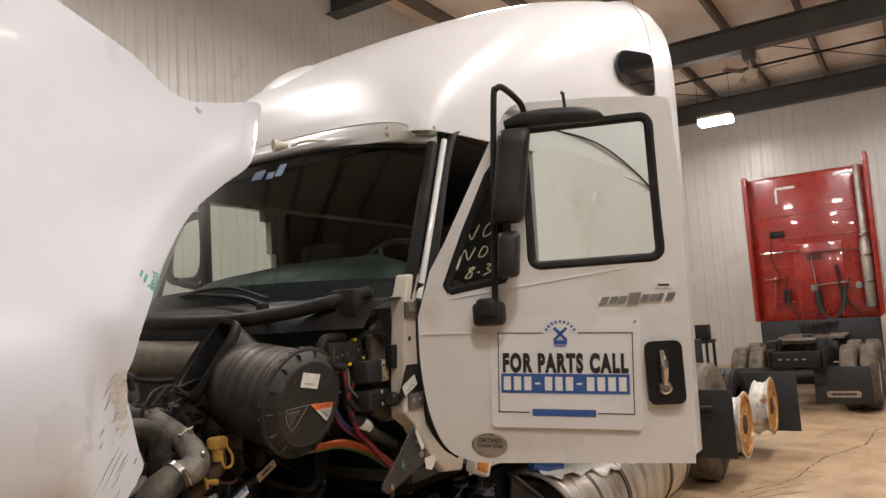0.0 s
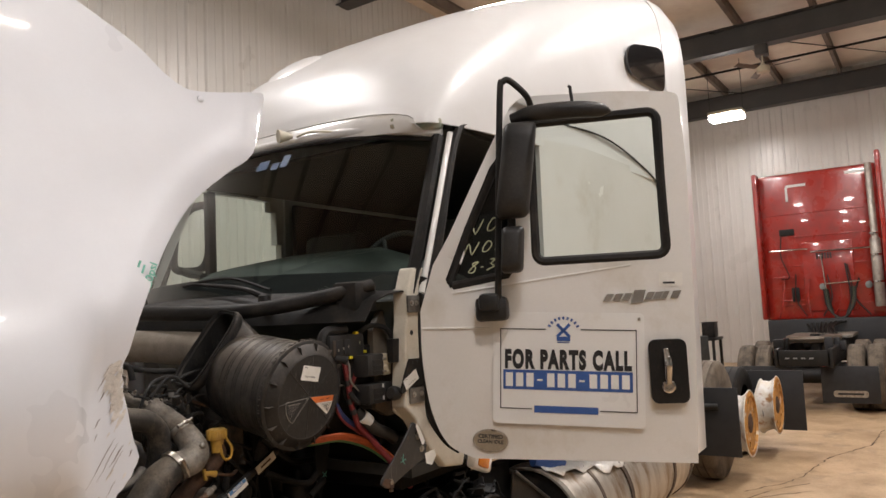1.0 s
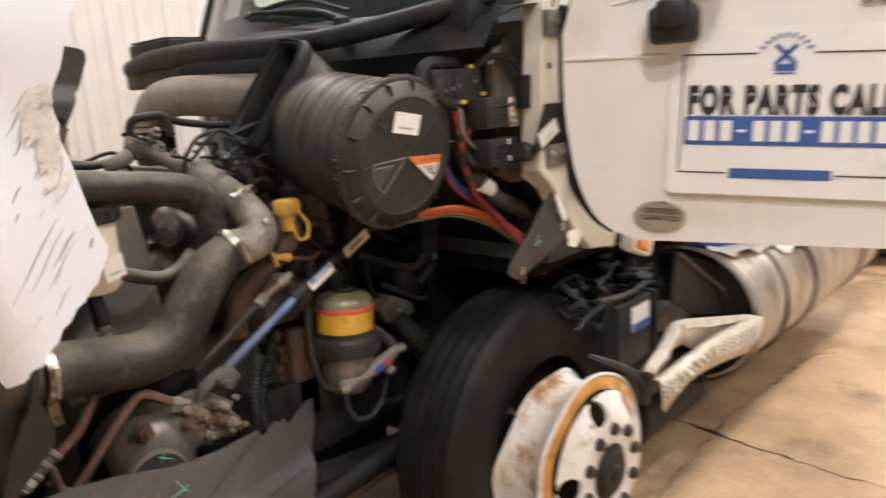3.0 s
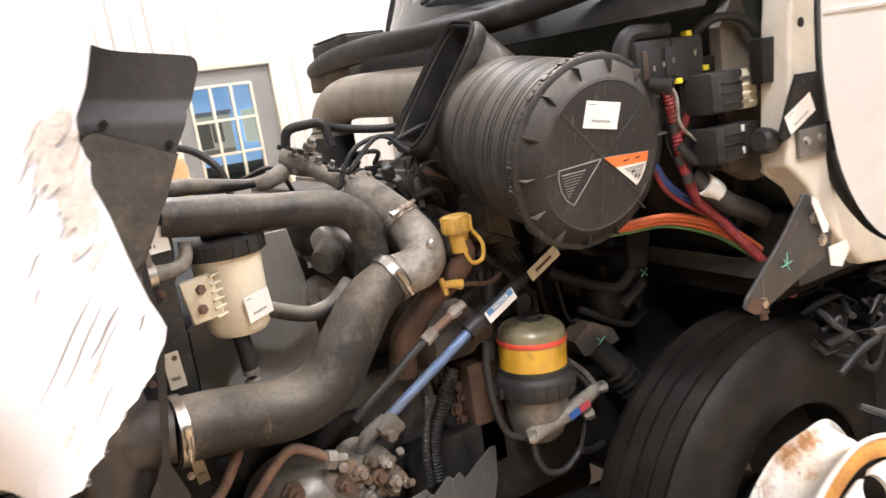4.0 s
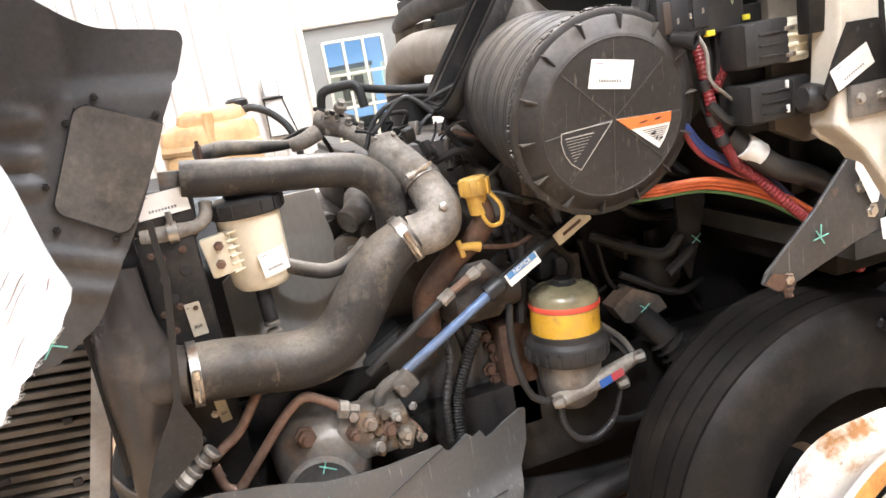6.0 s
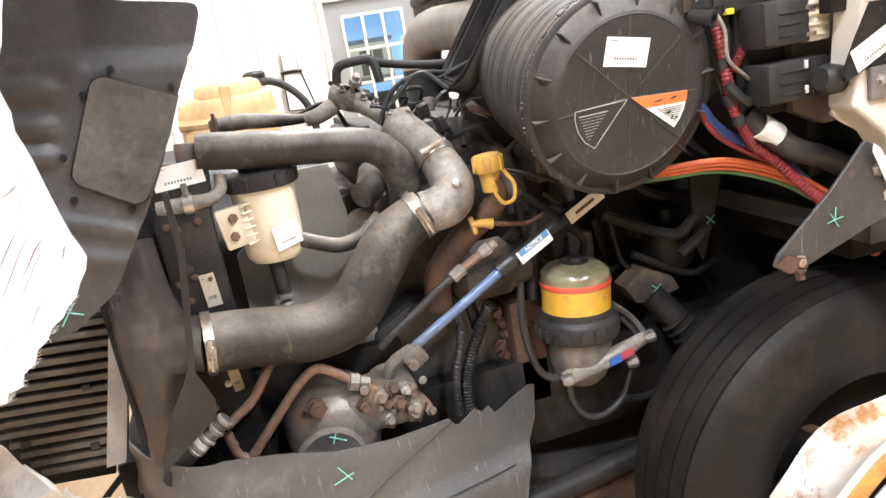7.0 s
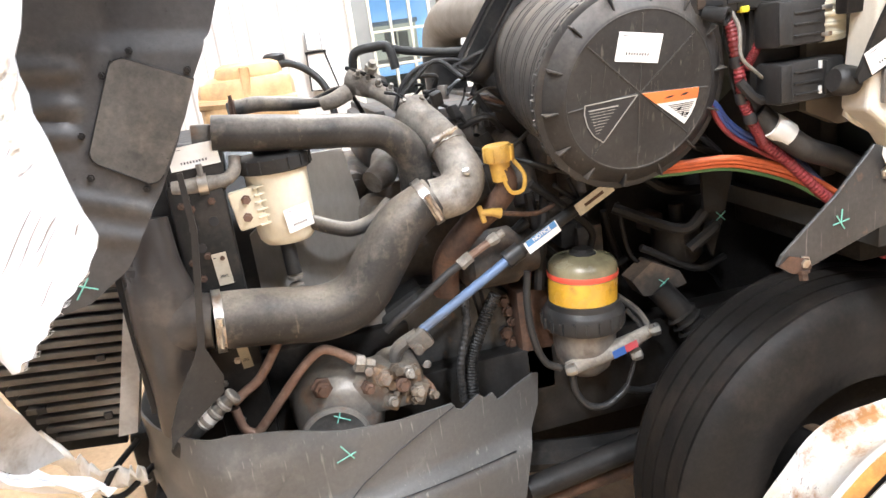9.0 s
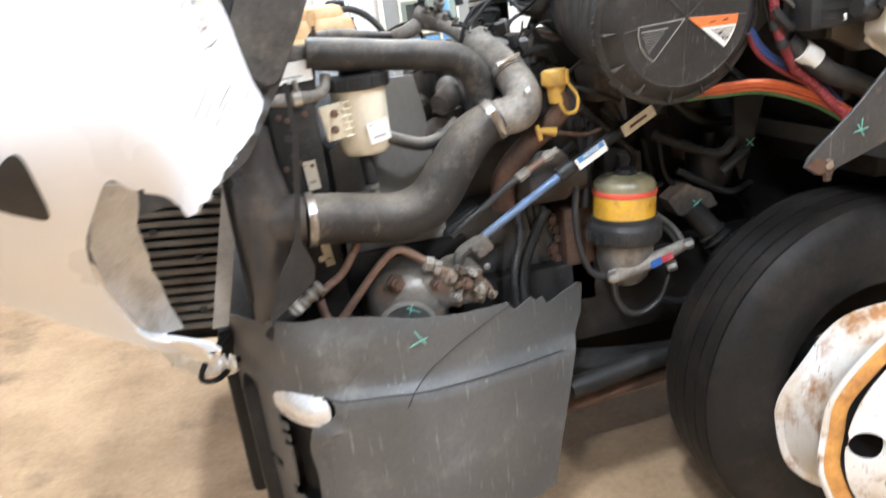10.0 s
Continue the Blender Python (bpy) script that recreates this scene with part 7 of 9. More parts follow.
# amber expansion tank
et = bmesh.new()
add_box(et, (-1.40, 0.24, 1.46), (-1.09, 0.56, 1.665), bev=0.04)
add_box(et, (-1.34, 0.26, 1.60), (-1.12, 0.54, 1.705), bev=0.035)
add_tube(et, [(-1.40, 0.25, 1.59), (-1.09, 0.25, 1.57)], 0.018, 8, smooth=False)
add_tube(et, [(-1.25, 0.25, 1.48), (-1.24, 0.25, 1.69)], 0.016, 8, smooth=False)
tank = part("coolant_tank", et, M_AMBER, truck, "amber translucent coolant expansion tank")
part("cap", lathe((-1.135, 0.42, 1.675), (0, 0, 1), [(0, 0.03), (0.015, 0.03), (0.016, 0.038), (0.036, 0.038), (0.044, 0.028), (0.046, 0)], 20, caps=False), M_PLASTIC, tank)
cable("vent_hose", [(-1.14, 0.375, 1.675), (-1.09, 0.36, 1.68), (-1.03, 0.34, 1.645), (-0.985, 0.32, 1.58), (-0.97, 0.30, 1.47)], 0.0125, M_PLASTIC, "thin black vent hose", 10)
cable("coolant_hose", [(-1.29, -0.30, 1.598), (-1.22, -0.28, 1.602), (-1.13, -0.27, 1.588), (-1.05, -0.28, 1.582), (-0.96, -0.29, 1.60)], [0.020, 0.021, 0.018, 0.012, 0.012], M_RUBBER, "grey coolant hose", 12)
bm = bmesh.new()
clamp_band(bm, (-1.28, -0.30, 1.598), (1, 0, 0), 0.021, 0.016)
add_tube(bm, [(-1.28, -0.322, 1.585), (-1.28, -0.322, 1.635)], 0.005, 6, smooth=False)
part("hose_clamp", bm, M_RUST, truck)

# radiator stack
rs = part("radiator_frame", box((-1.445, -0.585, 0.80), (-1.325, -0.54, 1.475), pose(0, 0, 0), 0.008), M_DARK, truck, "black radiator side frame with bolts and labels")
for x, z in ((-1.42, 1.43), (-1.40, 1.42), (-1.355, 1.43), (-1.39, 1.31), (-1.425, 1.30), (-1.36, 1.30), (-1.41, 1.26), (-1.38, 1.05), (-1.42, 1.0), (-1.40, 0.9)):
    bm = bmesh.new()
    bolt(bm, (x, -0.586, z), (0, -1, 0), 0.006, 0.007)
    part("frame_bolt", bm, M_RUST if z > 1.2 else M_STEEL, rs)
for x, z in ((-1.405, 1.375), (-1.36, 1.385), (-1.398, 1.33)):
    part("frame_slot", lathe((x, -0.5855, z), (0, -1, 0), [(0, 0.011), (0.001, 0.011)], 12), M_INK, rs)
sticker(rs, (-1.365, -0.586, 1.275), (0, -1, 0), (0, 0, 1), 0.032, 0.075, mat("tan_label", (0.50, 0.44, 0.34), 0.5), rot=3)
sticker(rs, (-1.362, -0.586, 1.065), (0, -1, 0), (0, 0, 1), 0.024, 0.075, mat("yellowed_label", (0.42, 0.36, 0.24), 0.5), rot=6)
part("radiator_core", box((-1.52, -0.54, 0.78), (-1.36, 0.56, 1.50), bev=0.01), mat("core_fins", (0.03, 0.03, 0.03), 0.6, second=(0.05, 0.048, 0.045), scale=30, bump=0.3), truck)
tk = part("charge_cooler_tank", tube([(-1.50, -0.60, 1.42), (-1.505, -0.615, 1.32), (-1.50, -0.62, 1.24), (-1.50, -0.62, 1.16), (-1.51, -0.61, 1.05), (-1.53, -0.59, 0.92)], [0.05, 0.062, 0.072, 0.074, 0.062, 0.05], 18),
          mat("brown_black_plastic", (0.036, 0.031, 0.028), 0.34, second=(0.060, 0.052, 0.046), scale=5, fine=0.1, bump=0.1, dirt=(0.12, 0.10, 0.08), dirt_scale=6), truck, "dark smooth charge air cooler tank")
part("inlet_neck", tube([(-1.49, -0.62, 1.19), (-1.45, -0.64, 1.185), (-1.395, -0.65, 1.178)], [0.074, 0.066, 0.061], 24), bpy.data.materials["brown_black_plastic"], tk)
part("tank_bracket", box((-1.585, -0.62, 0.98), (-1.565, -0.58, 1.34), pose(0, 0, 0), 0.004), M_DARK, tk)
shield = [(-1.385, 1.52), (-1.383, 1.40), (-1.405, 1.26), (-1.424, 1.15), (-1.402, 1.075), (-1.410, 1.035), (-1.455, 1.008), (-1.515, 0.975), (-1.532, 0.955), (-1.525, 1.0), (-1.498, 1.06), (-1.455, 1.125), (-1.437, 1.16),
          (-1.418, 1.27), (-1.396, 1.40), (-1.397, 1.52)]
rsd = part("radiator_shield", sheet(shield, lambda u, v: V((u, -0.722 + 0.05 * math.sin(22 * (u + 1.45)) * max(0, 1.14 - v) * 4, v)), 0.03), M_PLASTIC, truck, "thin black rubber air shield", smooth=60)
solid(rsd, 0.004, 0)
shr = [(-1.145, 1.475), (-1.04, 1.475), (-1.02, 1.36), (-1.01, 1.2), (-1.0, 1.0), (-1.05, 0.92), (-1.2, 0.92), (-1.30, 1.0), (-1.30, 1.3), (-1.22, 1.36)]
part("fan_shroud", poly([V((x, -0.43, z)) for x, z in shr], (0, 0.02, 0)), mat("shroud_grey", (0.26, 0.25, 0.235), 0.45, second=(0.17, 0.163, 0.152), scale=5, fine=0.1, bump=0.1, dirt=(0.20, 0.18, 0.155), dirt_scale=5, stretch=(1, 1, 0.4)), truck, "dusty grey fan shroud", smooth=0)
part("shroud_ring", lathe((-1.34, 0.0, 1.15), (1, 0, 0), [(0, 0.40), (0.10, 0.38), (0.20, 0.35), (0.30, 0.34), (0.30, 0.325), (0.1, 0.36), (0, 0.38)], 40, caps=False), M_PLASTIC, truck)
bm = bmesh.new()
add_lathe(bm, (-1.10, 0, 1.15), (1, 0, 0), [(0, 0.05), (0.02, 0.10), (0.09, 0.10), (0.1, 0.05)], 20)
for k in range(9):
    a = 2 * math.pi * k / 9
    add_box(bm, (0.0, 0.08, -0.05), (0.012, 0.31, 0.05), pose(-1.08, 0, 1.15, math.degrees(a), 0, 0) @ pose(0, 0, 0, 0, 28, 0))
part("cooling_fan", bm, M_PLASTIC, truck)
M_EDGE = mat("dull_cooler_edge", (0.40, 0.39, 0.37), 0.5, metal=0.2, second=(0.30, 0.285, 0.265), scale=12, fine=0.1, bump=0.15, dirt=(0.2, 0.17, 0.13), dirt_scale=9)
# slatted cooler panel ahead of the radiator, seen past the torn hood
gp = part("cooler_panel", poly([V((x, -0.46, z)) for x, z in ((-1.60, 1.26), (-1.56, 1.25), (-1.665, 0.87), (-1.71, 0.87))], (0, 0.05, 0)), M_EDGE, truck, "dusty slatted air cooler with an aluminium edge", smooth=0)
part("panel_back", poly([V((x, -0.40, z)) for x, z in ((-2.07, 1.34), (-1.60, 1.25), (-1.71, 0.82), (-1.88, 0.84))], (0, 0.02, 0)), M_DARK, gp, smooth=0)
for k in range(15):
    z = 1.25 - 0.0265 * k
    xr = -1.60 - 0.28 * (1.25 - z)
    part("panel_slat", box((min(xr - 0.05, -2.06 + 0.56 * (1.25 - z)), -0.45, -0.0075), (xr, -0.415, 0.0075), pose(0, 0, z + (xr) * 0.0, 0, 0, 0) @ pose(xr, 0, 0, 0, 6, 0) @ pose(-xr, 0, 0), 0.002),
         mat("slat_tan", (0.115, 0.10, 0.08), 0.55, second=(0.075, 0.065, 0.052), scale=9, fine=0.15, bump=0.15) if k == 0 else bpy.data.materials["slat_tan"], gp)
for x, z in ((-1.80, 1.17), (-1.70, 1.08), (-1.86, 0.98), (-1.72, 0.93)):
    part("slat_clip", box((x - 0.01, -0.458, z - 0.008), (x + 0.01, -0.44, z + 0.008), bev=0.002), M_PLASTIC, gp)

# strut, dipsticks, filler
st = part("hood_strut", tube([(-0.405, -0.622, 1.318), (-0.69, -0.625, 1.178)], 0.0165, 12, smooth=False), M_DARK, truck, "gas strut with blue notice label")
part("strut_rod", tube([(-0.69, -0.625, 1.178), (-0.945, -0.625, 1.038)], 0.0125, 10, smooth=False), mat("blue_steel", (0.11, 0.17, 0.30), 0.5, metal=0.15, second=(0.10, 0.105, 0.11), scale=7, fine=0.1, bump=0.05, stretch=(0.4, 1, 1)), st, "blue-grey strut rod")
part("strut_collar", tube([(-0.675, -0.625, 1.186), (-0.715, -0.625, 1.166)], 0.0235, 12, smooth=False), M_PLASTIC, st)
sd = (V((-0.405, -0.622, 1.318)) - V((-0.69, -0.625, 1.178))).normalized()
for a, b, mt, nm in ((0.028, 0.124, M_PAPER, "white_label"), (0.034, 0.121, M_STICK_BLUE, "blue_label"), (0.182, 0.288, mat("tan_strut_label", (0.58, 0.54, 0.43), 0.5, second=(0.46, 0.42, 0.32), scale=30), "tan_label")):
    p = V((-0.69, -0.625, 1.178))
    up = sd.cross(V((0, 1, 0)))
    up = up if up.z > 0 else -up
    hw = (-0.0165, 0.0165) if nm != "blue_label" else (0.001, 0.0165)
    bm = poly([p + sd * t + up * h + V((0, -0.0172 if nm != "blue_label" else -0.0182, 0)) for t, h in ((a, hw[0]), (b, hw[0]), (b, hw[1]), (a, hw[1]))], (0, -0.0006, 0))
    part(nm, bm, mt, st, smooth=0)
ang = math.degrees(math.atan2(sd.z, sd.x))
bm = poly([p + sd * t + up * h + V((0, -0.0182, 0)) for t, h in ((0.205, -0.004), (0.262, -0.004), (0.262, 0.004), (0.205, 0.004))], (0, -0.0004, 0))
part("print_bar", bm, M_RUST, st, smooth=0)
text_mesh("NOTICE", 0.014, Matrix.Translation(V((-0.69, -0.625, 1.178)) + sd * 0.078 + up * 0.0088 + V((0, -0.0195, 0))) @ Matrix.Rotation(radians(90), 4, "X") @ Matrix.Rotation(radians(ang), 4, "Z"), M_PAPER, "lettering", st, 0.0003)
bm = bmesh.new()
add_box(bm, (-0.03, -0.018, -0.03), (0.025, 0.018, 0.02), pose(-0.955, -0.63, 1.02, 0, -30, 0), 0.008)
add_lathe(bm, (-0.965, -0.665, 1.005), (0, 1, 0), [(0, 0.012), (0.07, 0.012)], 10)
add_tube(bm, [(-0.955, -0.62, 1.03), (-1.005, -0.61, 1.0), (-1.02, -0.60, 0.96)], [0.016, 0.018, 0.014], 8)
part("strut_clevis", bm, M_CAST, truck, "cast clevis at the strut foot")
cable("brake_hose", [(-1.03, -0.62, 1.055), (-0.99, -0.625, 1.085), (-0.93, -0.625, 1.12), (-0.86, -0.625, 1.165), (-0.815, -0.62, 1.185)], 0.0105, M_PLASTIC, "thin rubber hose with metal ends", 10)
cable("hose_end", [(-0.83, -0.622, 1.178), (-0.80, -0.62, 1.195)], 0.0155, M_ALU)
cable("hose_end", [(-0.80, -0.62, 1.195), (-0.745, -0.62, 1.222)], 0.010, M_COPPER)
bm = bmesh.new()
add_lathe(bm, (-0.752, -0.62, 1.219), (0.9, 0, 0.42), [(0, 0.012), (0.01, 0.015), (0.025, 0.015), (0.03, 0.010), (0.045, 0.010)], 8)
part("hose_nut", bm, M_ALU, truck)
oc = part("oil_filler", tube([(-0.703, -0.628, 1.395), (-0.69, -0.62, 1.35), (-0.715, -0.60, 1.305), (-0.78, -0.57, 1.25), (-0.84, -0.54, 1.17), (-0.85, -0.52, 1.08)], [0.024, 0.026, 0.028, 0.032, 0.034, 0.034], 14), M_RUST, truck, "rusty oil filler tube with yellow cap")
part("filler_neck", lathe((-0.702, -0.628, 1.365), (-0.05, 0, 1), [(0, 0.022), (0.03, 0.024), (0.05, 0.026)], 16), M_YELLOW, oc)
bm = bmesh.new()
add_lathe(bm, (-0.704, -0.628, 1.41), (-0.05, 0, 1), [(0, 0.03), (0.006, 0.034), (0.03, 0.034), (0.04, 0.030), (0.044, 0.0)], 24, caps=False)
fcap = part("filler_cap", bm, M_YELLOW, oc, "yellow ribbed oil cap")
for k in range(8):
    a = 2 * math.pi * k / 8
    part("cap_rib", box((-0.004, -0.006, 0.0), (0.006, 0.006, 0.034), Matrix.Translation((-0.704 + 0.031 * math.cos(a), -0.628 + 0.031 * math.sin(a), 1.412)) @ Matrix.Rotation(a, 4, "Z"), 0.001), M_YELLOW, fcap)
part("cap_strap", tube([(-0.675, -0.645, 1.41), (-0.655, -0.65, 1.375), (-0.66, -0.65, 1.34), (-0.685, -0.65, 1.335), (-0.70, -0.65, 1.355), (-0.705, -0.65, 1.38)], 0.005, 6), M_YELLOW, oc)
bm = bmesh.new()
add_box(bm, (-0.02, -0.006, -0.022), (-0.008, 0.006, 0.022), pose(-0.748, -0.628, 1.296, 0, -12, 0), 0.003)
add_tube(bm, [(-0.765, -0.628, 1.297), (-0.735, -0.628, 1.293), (-0.715, -0.628, 1.287)], [0.008, 0.010, 0.013], 10)
part("dipstick", bm, M_YELLOW, truck, "yellow dipstick handle")
cable("dipstick_tube", [(-0.72, -0.625, 1.288), (-0.62, -0.60, 1.262), (-0.55, -0.55, 1.26)], 0.006, M_RUST)

# fuel filter
M_STICK_RED = mat("sticker_red", (0.36, 0.05, 0.06), 0.5, second=(0.42, 0.16, 0.15), scale=40, fine=0.1, bump=0.0, dirt=(0.30, 0.22, 0.2), dirt_scale=40)
FX, FY = -0.502, -0.575
FT = (0.06, 0.0, 1.0)
ff = part("fuel_filter", lathe((FX - 0.010, FY, 0.842), FT, [(0.085, 0.080), (0.09, 0.100), (0.10, 0.106), (0.135, 0.106), (0.142, 0.102), (0.150, 0.094), (0.165, 0.0935), (0.17, 0.08)], 40), M_PLASTIC, truck, "fuel filter with clear amber bowl and red gasket")
part("fuel", lathe((FX - 0.001, FY, 1.008), FT, [(0, 0.0895), (0.062, 0.0895), (0.062, 0.0)], 32, caps=False), M_FUEL, ff, "amber fuel")
part("gasket", lathe((FX + 0.003, FY, 1.071), FT, [(0, 0.0905), (0.003, 0.0918), (0.011, 0.0918), (0.014, 0.0905)], 32, caps=False), M_RED, ff, "red gasket ring")
part("bowl", lathe((FX + 0.003, FY, 1.069), FT, [(0, 0.0900), (0.026, 0.0895), (0.038, 0.086), (0.048, 0.075), (0.055, 0.055), (0.058, 0.03), (0.058, 0.0)], 32, caps=False), M_BOWL, ff, "clear dusty filter bowl")
part("vent_cap", lathe((FX + 0.008, FY, 1.124), FT, [(0, 0.036), (0.006, 0.036), (0.009, 0.028), (0.016, 0.026), (0.017, 0.0)], 8, caps=False), M_PLASTIC, ff)
for k in range(20):
    a = 2 * math.pi * k / 20
    part("collar_rib", box((-0.003, -0.004, 0), (0.006, 0.004, 0.03), Matrix.Translation((FX - 0.006 + 0.104 * math.cos(a), FY + 0.104 * math.sin(a), 0.944)) @ Matrix.Rotation(a, 4, "Z"), 0), M_PLASTIC, ff)
part("filter_base", lathe((FX - 0.012, FY, 0.80), FT, [(0, 0.045), (0.02, 0.066), (0.06, 0.078), (0.085, 0.082), (0.13, 0.084)], 32), M_GREYMETAL, ff, "grey die-cast filter base")
part("filter_head", tube([(-0.585, -0.63, 0.842), (-0.50, -0.635, 0.862), (-0.42, -0.635, 0.878), (-0.345, -0.63, 0.897)], [0.02, 0.024, 0.022, 0.016], 12), M_ALU, ff, "aluminium filter outlet")
sticker(ff, (-0.453, -0.660, 0.872), (0, -1, 0), (0.0, 0, 1), 0.036, 0.022, M_BLUE, 0, rot=14)
sticker(ff, (-0.418, -0.660, 0.881), (0, -1, 0), (0.0, 0, 1), 0.036, 0.022, M_STICK_RED, 0, name="flag_sticker", rot=14)
for x, z in ((-0.585, 0.845), (-0.345, 0.899), (-0.40, 0.842)):
    part("filter_fitting", lathe((x - 0.01, -0.64, z), (1, -0.2, 0.2), [(0, 0.012), (0.01, 0.017), (0.026, 0.017), (0.03, 0.010)], 8), M_STEEL, ff)
cable("fuel_line", [(-0.655, -0.60, 1.12), (-0.668, -0.61, 1.04), (-0.665, -0.62, 0.95), (-0.64, -0.62, 0.875), (-0.60, -0.625, 0.848)], 0.0095, M_PLASTIC, "black fuel line", 10)
cable("fuel_line", [(-0.575, -0.635, 0.835), (-0.57, -0.635, 0.78), (-0.54, -0.635, 0.73), (-0.49, -0.635, 0.715), (-0.44, -0.63, 0.735), (-0.42, -0.63, 0.755)], 0.009, M_PLASTIC, "", 10)
cable("fuel_wire", [(-0.42, -0.63, 0.755), (-0.385, -0.62, 0.83), (-0.365, -0.62, 0.90), (-0.40, -0.61, 0.96)], 0.006, M_PLASTIC)
cable("fuel_wire", [(-0.43, -0.63, 0.745), (-0.36, -0.60, 0.71), (-0.28, -0.55, 0.68)], 0.010, M_PLASTIC)
cable("filter_pipe", [(-0.345, -0.625, 0.90), (-0.365, -0.60, 0.945), (-0.42, -0.58, 1.0)], 0.010, M_RUBBER)

# pump with fittings and rusty pipes
pm = bmesh.new()
add_lathe(pm, (-1.17, -0.665, 0.87), (0, 1, 0), [(0, 0.02), (0.0, 0.065), (0.012, 0.085), (0.03, 0.105), (0.09, 0.115), (0.16, 0.12)], 28)
add_lathe(pm, (-1.03, -0.65, 0.915), (0.1, 1, 0), [(0, 0.03), (0.01, 0.045), (0.12, 0.06)], 18)
add_box(pm, (-1.14, -0.66, 0.86), (-0.96, -0.52, 0.965), bev=0.025)
pump = part("steering_pump", pm, M_CAST, truck, "rust-stained cast pump with fittings")
for x, z, r_ in ((-1.205, 0.965, 0.020), (-1.10, 0.94, 0.014), (-1.06, 0.955, 0.018), (-1.02, 0.93, 0.02), (-0.985, 0.905, 0.016), (-1.05, 0.895, 0.015), (-1.0, 0.955, 0.013)):
    part("pump_fitting", lathe((x, -0.65, z), (0.1, -1, 0.15), [(0, r_ * 1.3), (0.012, r_ * 1.3), (0.013, r_), (0.03, r_ * 0.95), (0.032, r_ * 0.6), (0.045, r_ * 0.6)], 6), (M_CAST, M_ALU, M_RUST)[int(r_ * 1000) % 3], pump)
M_GRIME = mat("grimy_brass", (0.13, 0.105, 0.078), 0.6, metal=0.15, second=(0.06, 0.046, 0.033), scale=24, fine=0.3, bump=0.5, bump_scale=70, dirt=(0.22, 0.13, 0.065), dirt_scale=19, dirt_mix=(0.5, 0.66))
rng = random.Random(41)
for k in range(20):
    x, z = rng.uniform(-1.085, -0.945), rng.uniform(0.875, 0.985)
    z -= 0.35 * max(0.0, x + 1.02)
    r_ = rng.uniform(0.006, 0.012)
    ax_ = (rng.uniform(-0.7, 0.7), -1, rng.uniform(-0.2, 0.7))
    part("valve_fitting", lathe((x, -0.648 + rng.uniform(-0.01, 0.012), z), ax_, [(0, r_ * 1.25), (0.010, r_ * 1.25), (0.011, r_ * 0.85), (0.020, r_ * 0.85), (0.021, r_ * 1.1), (0.030, r_ * 1.05), (0.031, r_ * 0.5)], rng.choice((6, 6, 12))), rng.choice((M_GRIME, M_GRIME, M_CAST)), pump)
for x, z, w_, h_ in ((-1.065, 0.955, 0.030, 0.022), (-1.02, 0.925, 0.034, 0.026), (-0.985, 0.895, 0.026, 0.030), (-1.045, 0.895, 0.022, 0.028)):
    part("valve_block", box((-w_, -0.02, -h_), (w_, 0.02, h_), pose(x, -0.642, z, 0, rng.uniform(15, 40), 0), 0.006), M_GRIME, pump)
part("bearing_cover", lathe((-1.195, -0.672, 0.835), (0, -1, 0), [(0, 0.085), (0.006, 0.083), (0.010, 0.074), (0.006, 0.068), (0.004, 0.0)], 36, caps=False), M_CAST, pump)
part("cover_panel", box((-1.225, -0.684, 0.80), (-1.14, -0.676, 0.845), bev=0.003), M_DARK, pump)
mark([[(-1.19, -0.690, 0.905), (-1.155, -0.690, 0.885)], [(-1.185, -0.690, 0.885), (-1.175, -0.690, 0.91)]], 0.003, parent=pump)
bm = bmesh.new()
add_lathe(bm, (-1.12, -0.64, 1.002), (1, 0, -0.35), [(0, 0.012), (0.004, 0.022), (0.024, 0.022), (0.028, 0.016), (0.05, 0.014)], 6)
part("pipe_nut", bm, M_ALU, pump)
cable("steel_pipe", [(-1.115, -0.64, 1.005), (-1.15, -0.64, 1.035), (-1.185, -0.64, 1.052), (-1.225, -0.64, 1.03), (-1.28, -0.64, 0.975), (-1.345, -0.64, 0.905), (-1.37, -0.635, 0.88)], 0.0115, M_COPPER, "rusty bent steel pipe", 10)
cable("steel_pipe", [(-1.265, -0.60, 1.105), (-1.29, -0.615, 1.07), (-1.335, -0.63, 1.015), (-1.375, -0.635, 0.99), (-1.405, -0.64, 0.972)], 0.0115, M_COPPER, "", 10)
cable("steel_pipe", [(-1.37, -0.635, 0.88), (-1.395, -0.635, 0.90), (-1.405, -0.635, 0.955)], 0.011, M_COPPER, "", 10)
hf = cable("hose_coupling", [(-1.395, -0.66, 1.003), (-1.44, -0.66, 0.972), (-1.485, -0.66, 0.942)], 0.0165, M_GREYMETAL, "crimped metal hose coupling", 10)
cable("power_hose", [(-1.48, -0.66, 0.945), (-1.51, -0.66, 0.925), (-1.545, -0.65, 0.89)], 0.0175, M_PLASTIC, "", 12)
for k in range(4):
    p = V((-1.395, -0.66, 1.003)).lerp(V((-1.485, -0.66, 0.942)), k / 4)
    part("coupling_ring", lathe(p, (-0.8, 0, -0.6), [(0, 0.017), (0.003, 0.0205), (0.010, 0.0205), (0.013, 0.017)], 14, caps=False), M_ALU, hf)
part("hose_label", lathe((-1.452, -0.66, 0.964), (-0.82, 0, -0.57), [(0, 0.0182), (0.028, 0.0182)], 12, caps=False), M_PAPER, hf)
cable("small_pipe", [(-0.965, -0.63, 0.92), (-0.945, -0.635, 0.89), (-0.94, -0.64, 0.86)], 0.008, M_COPPER)

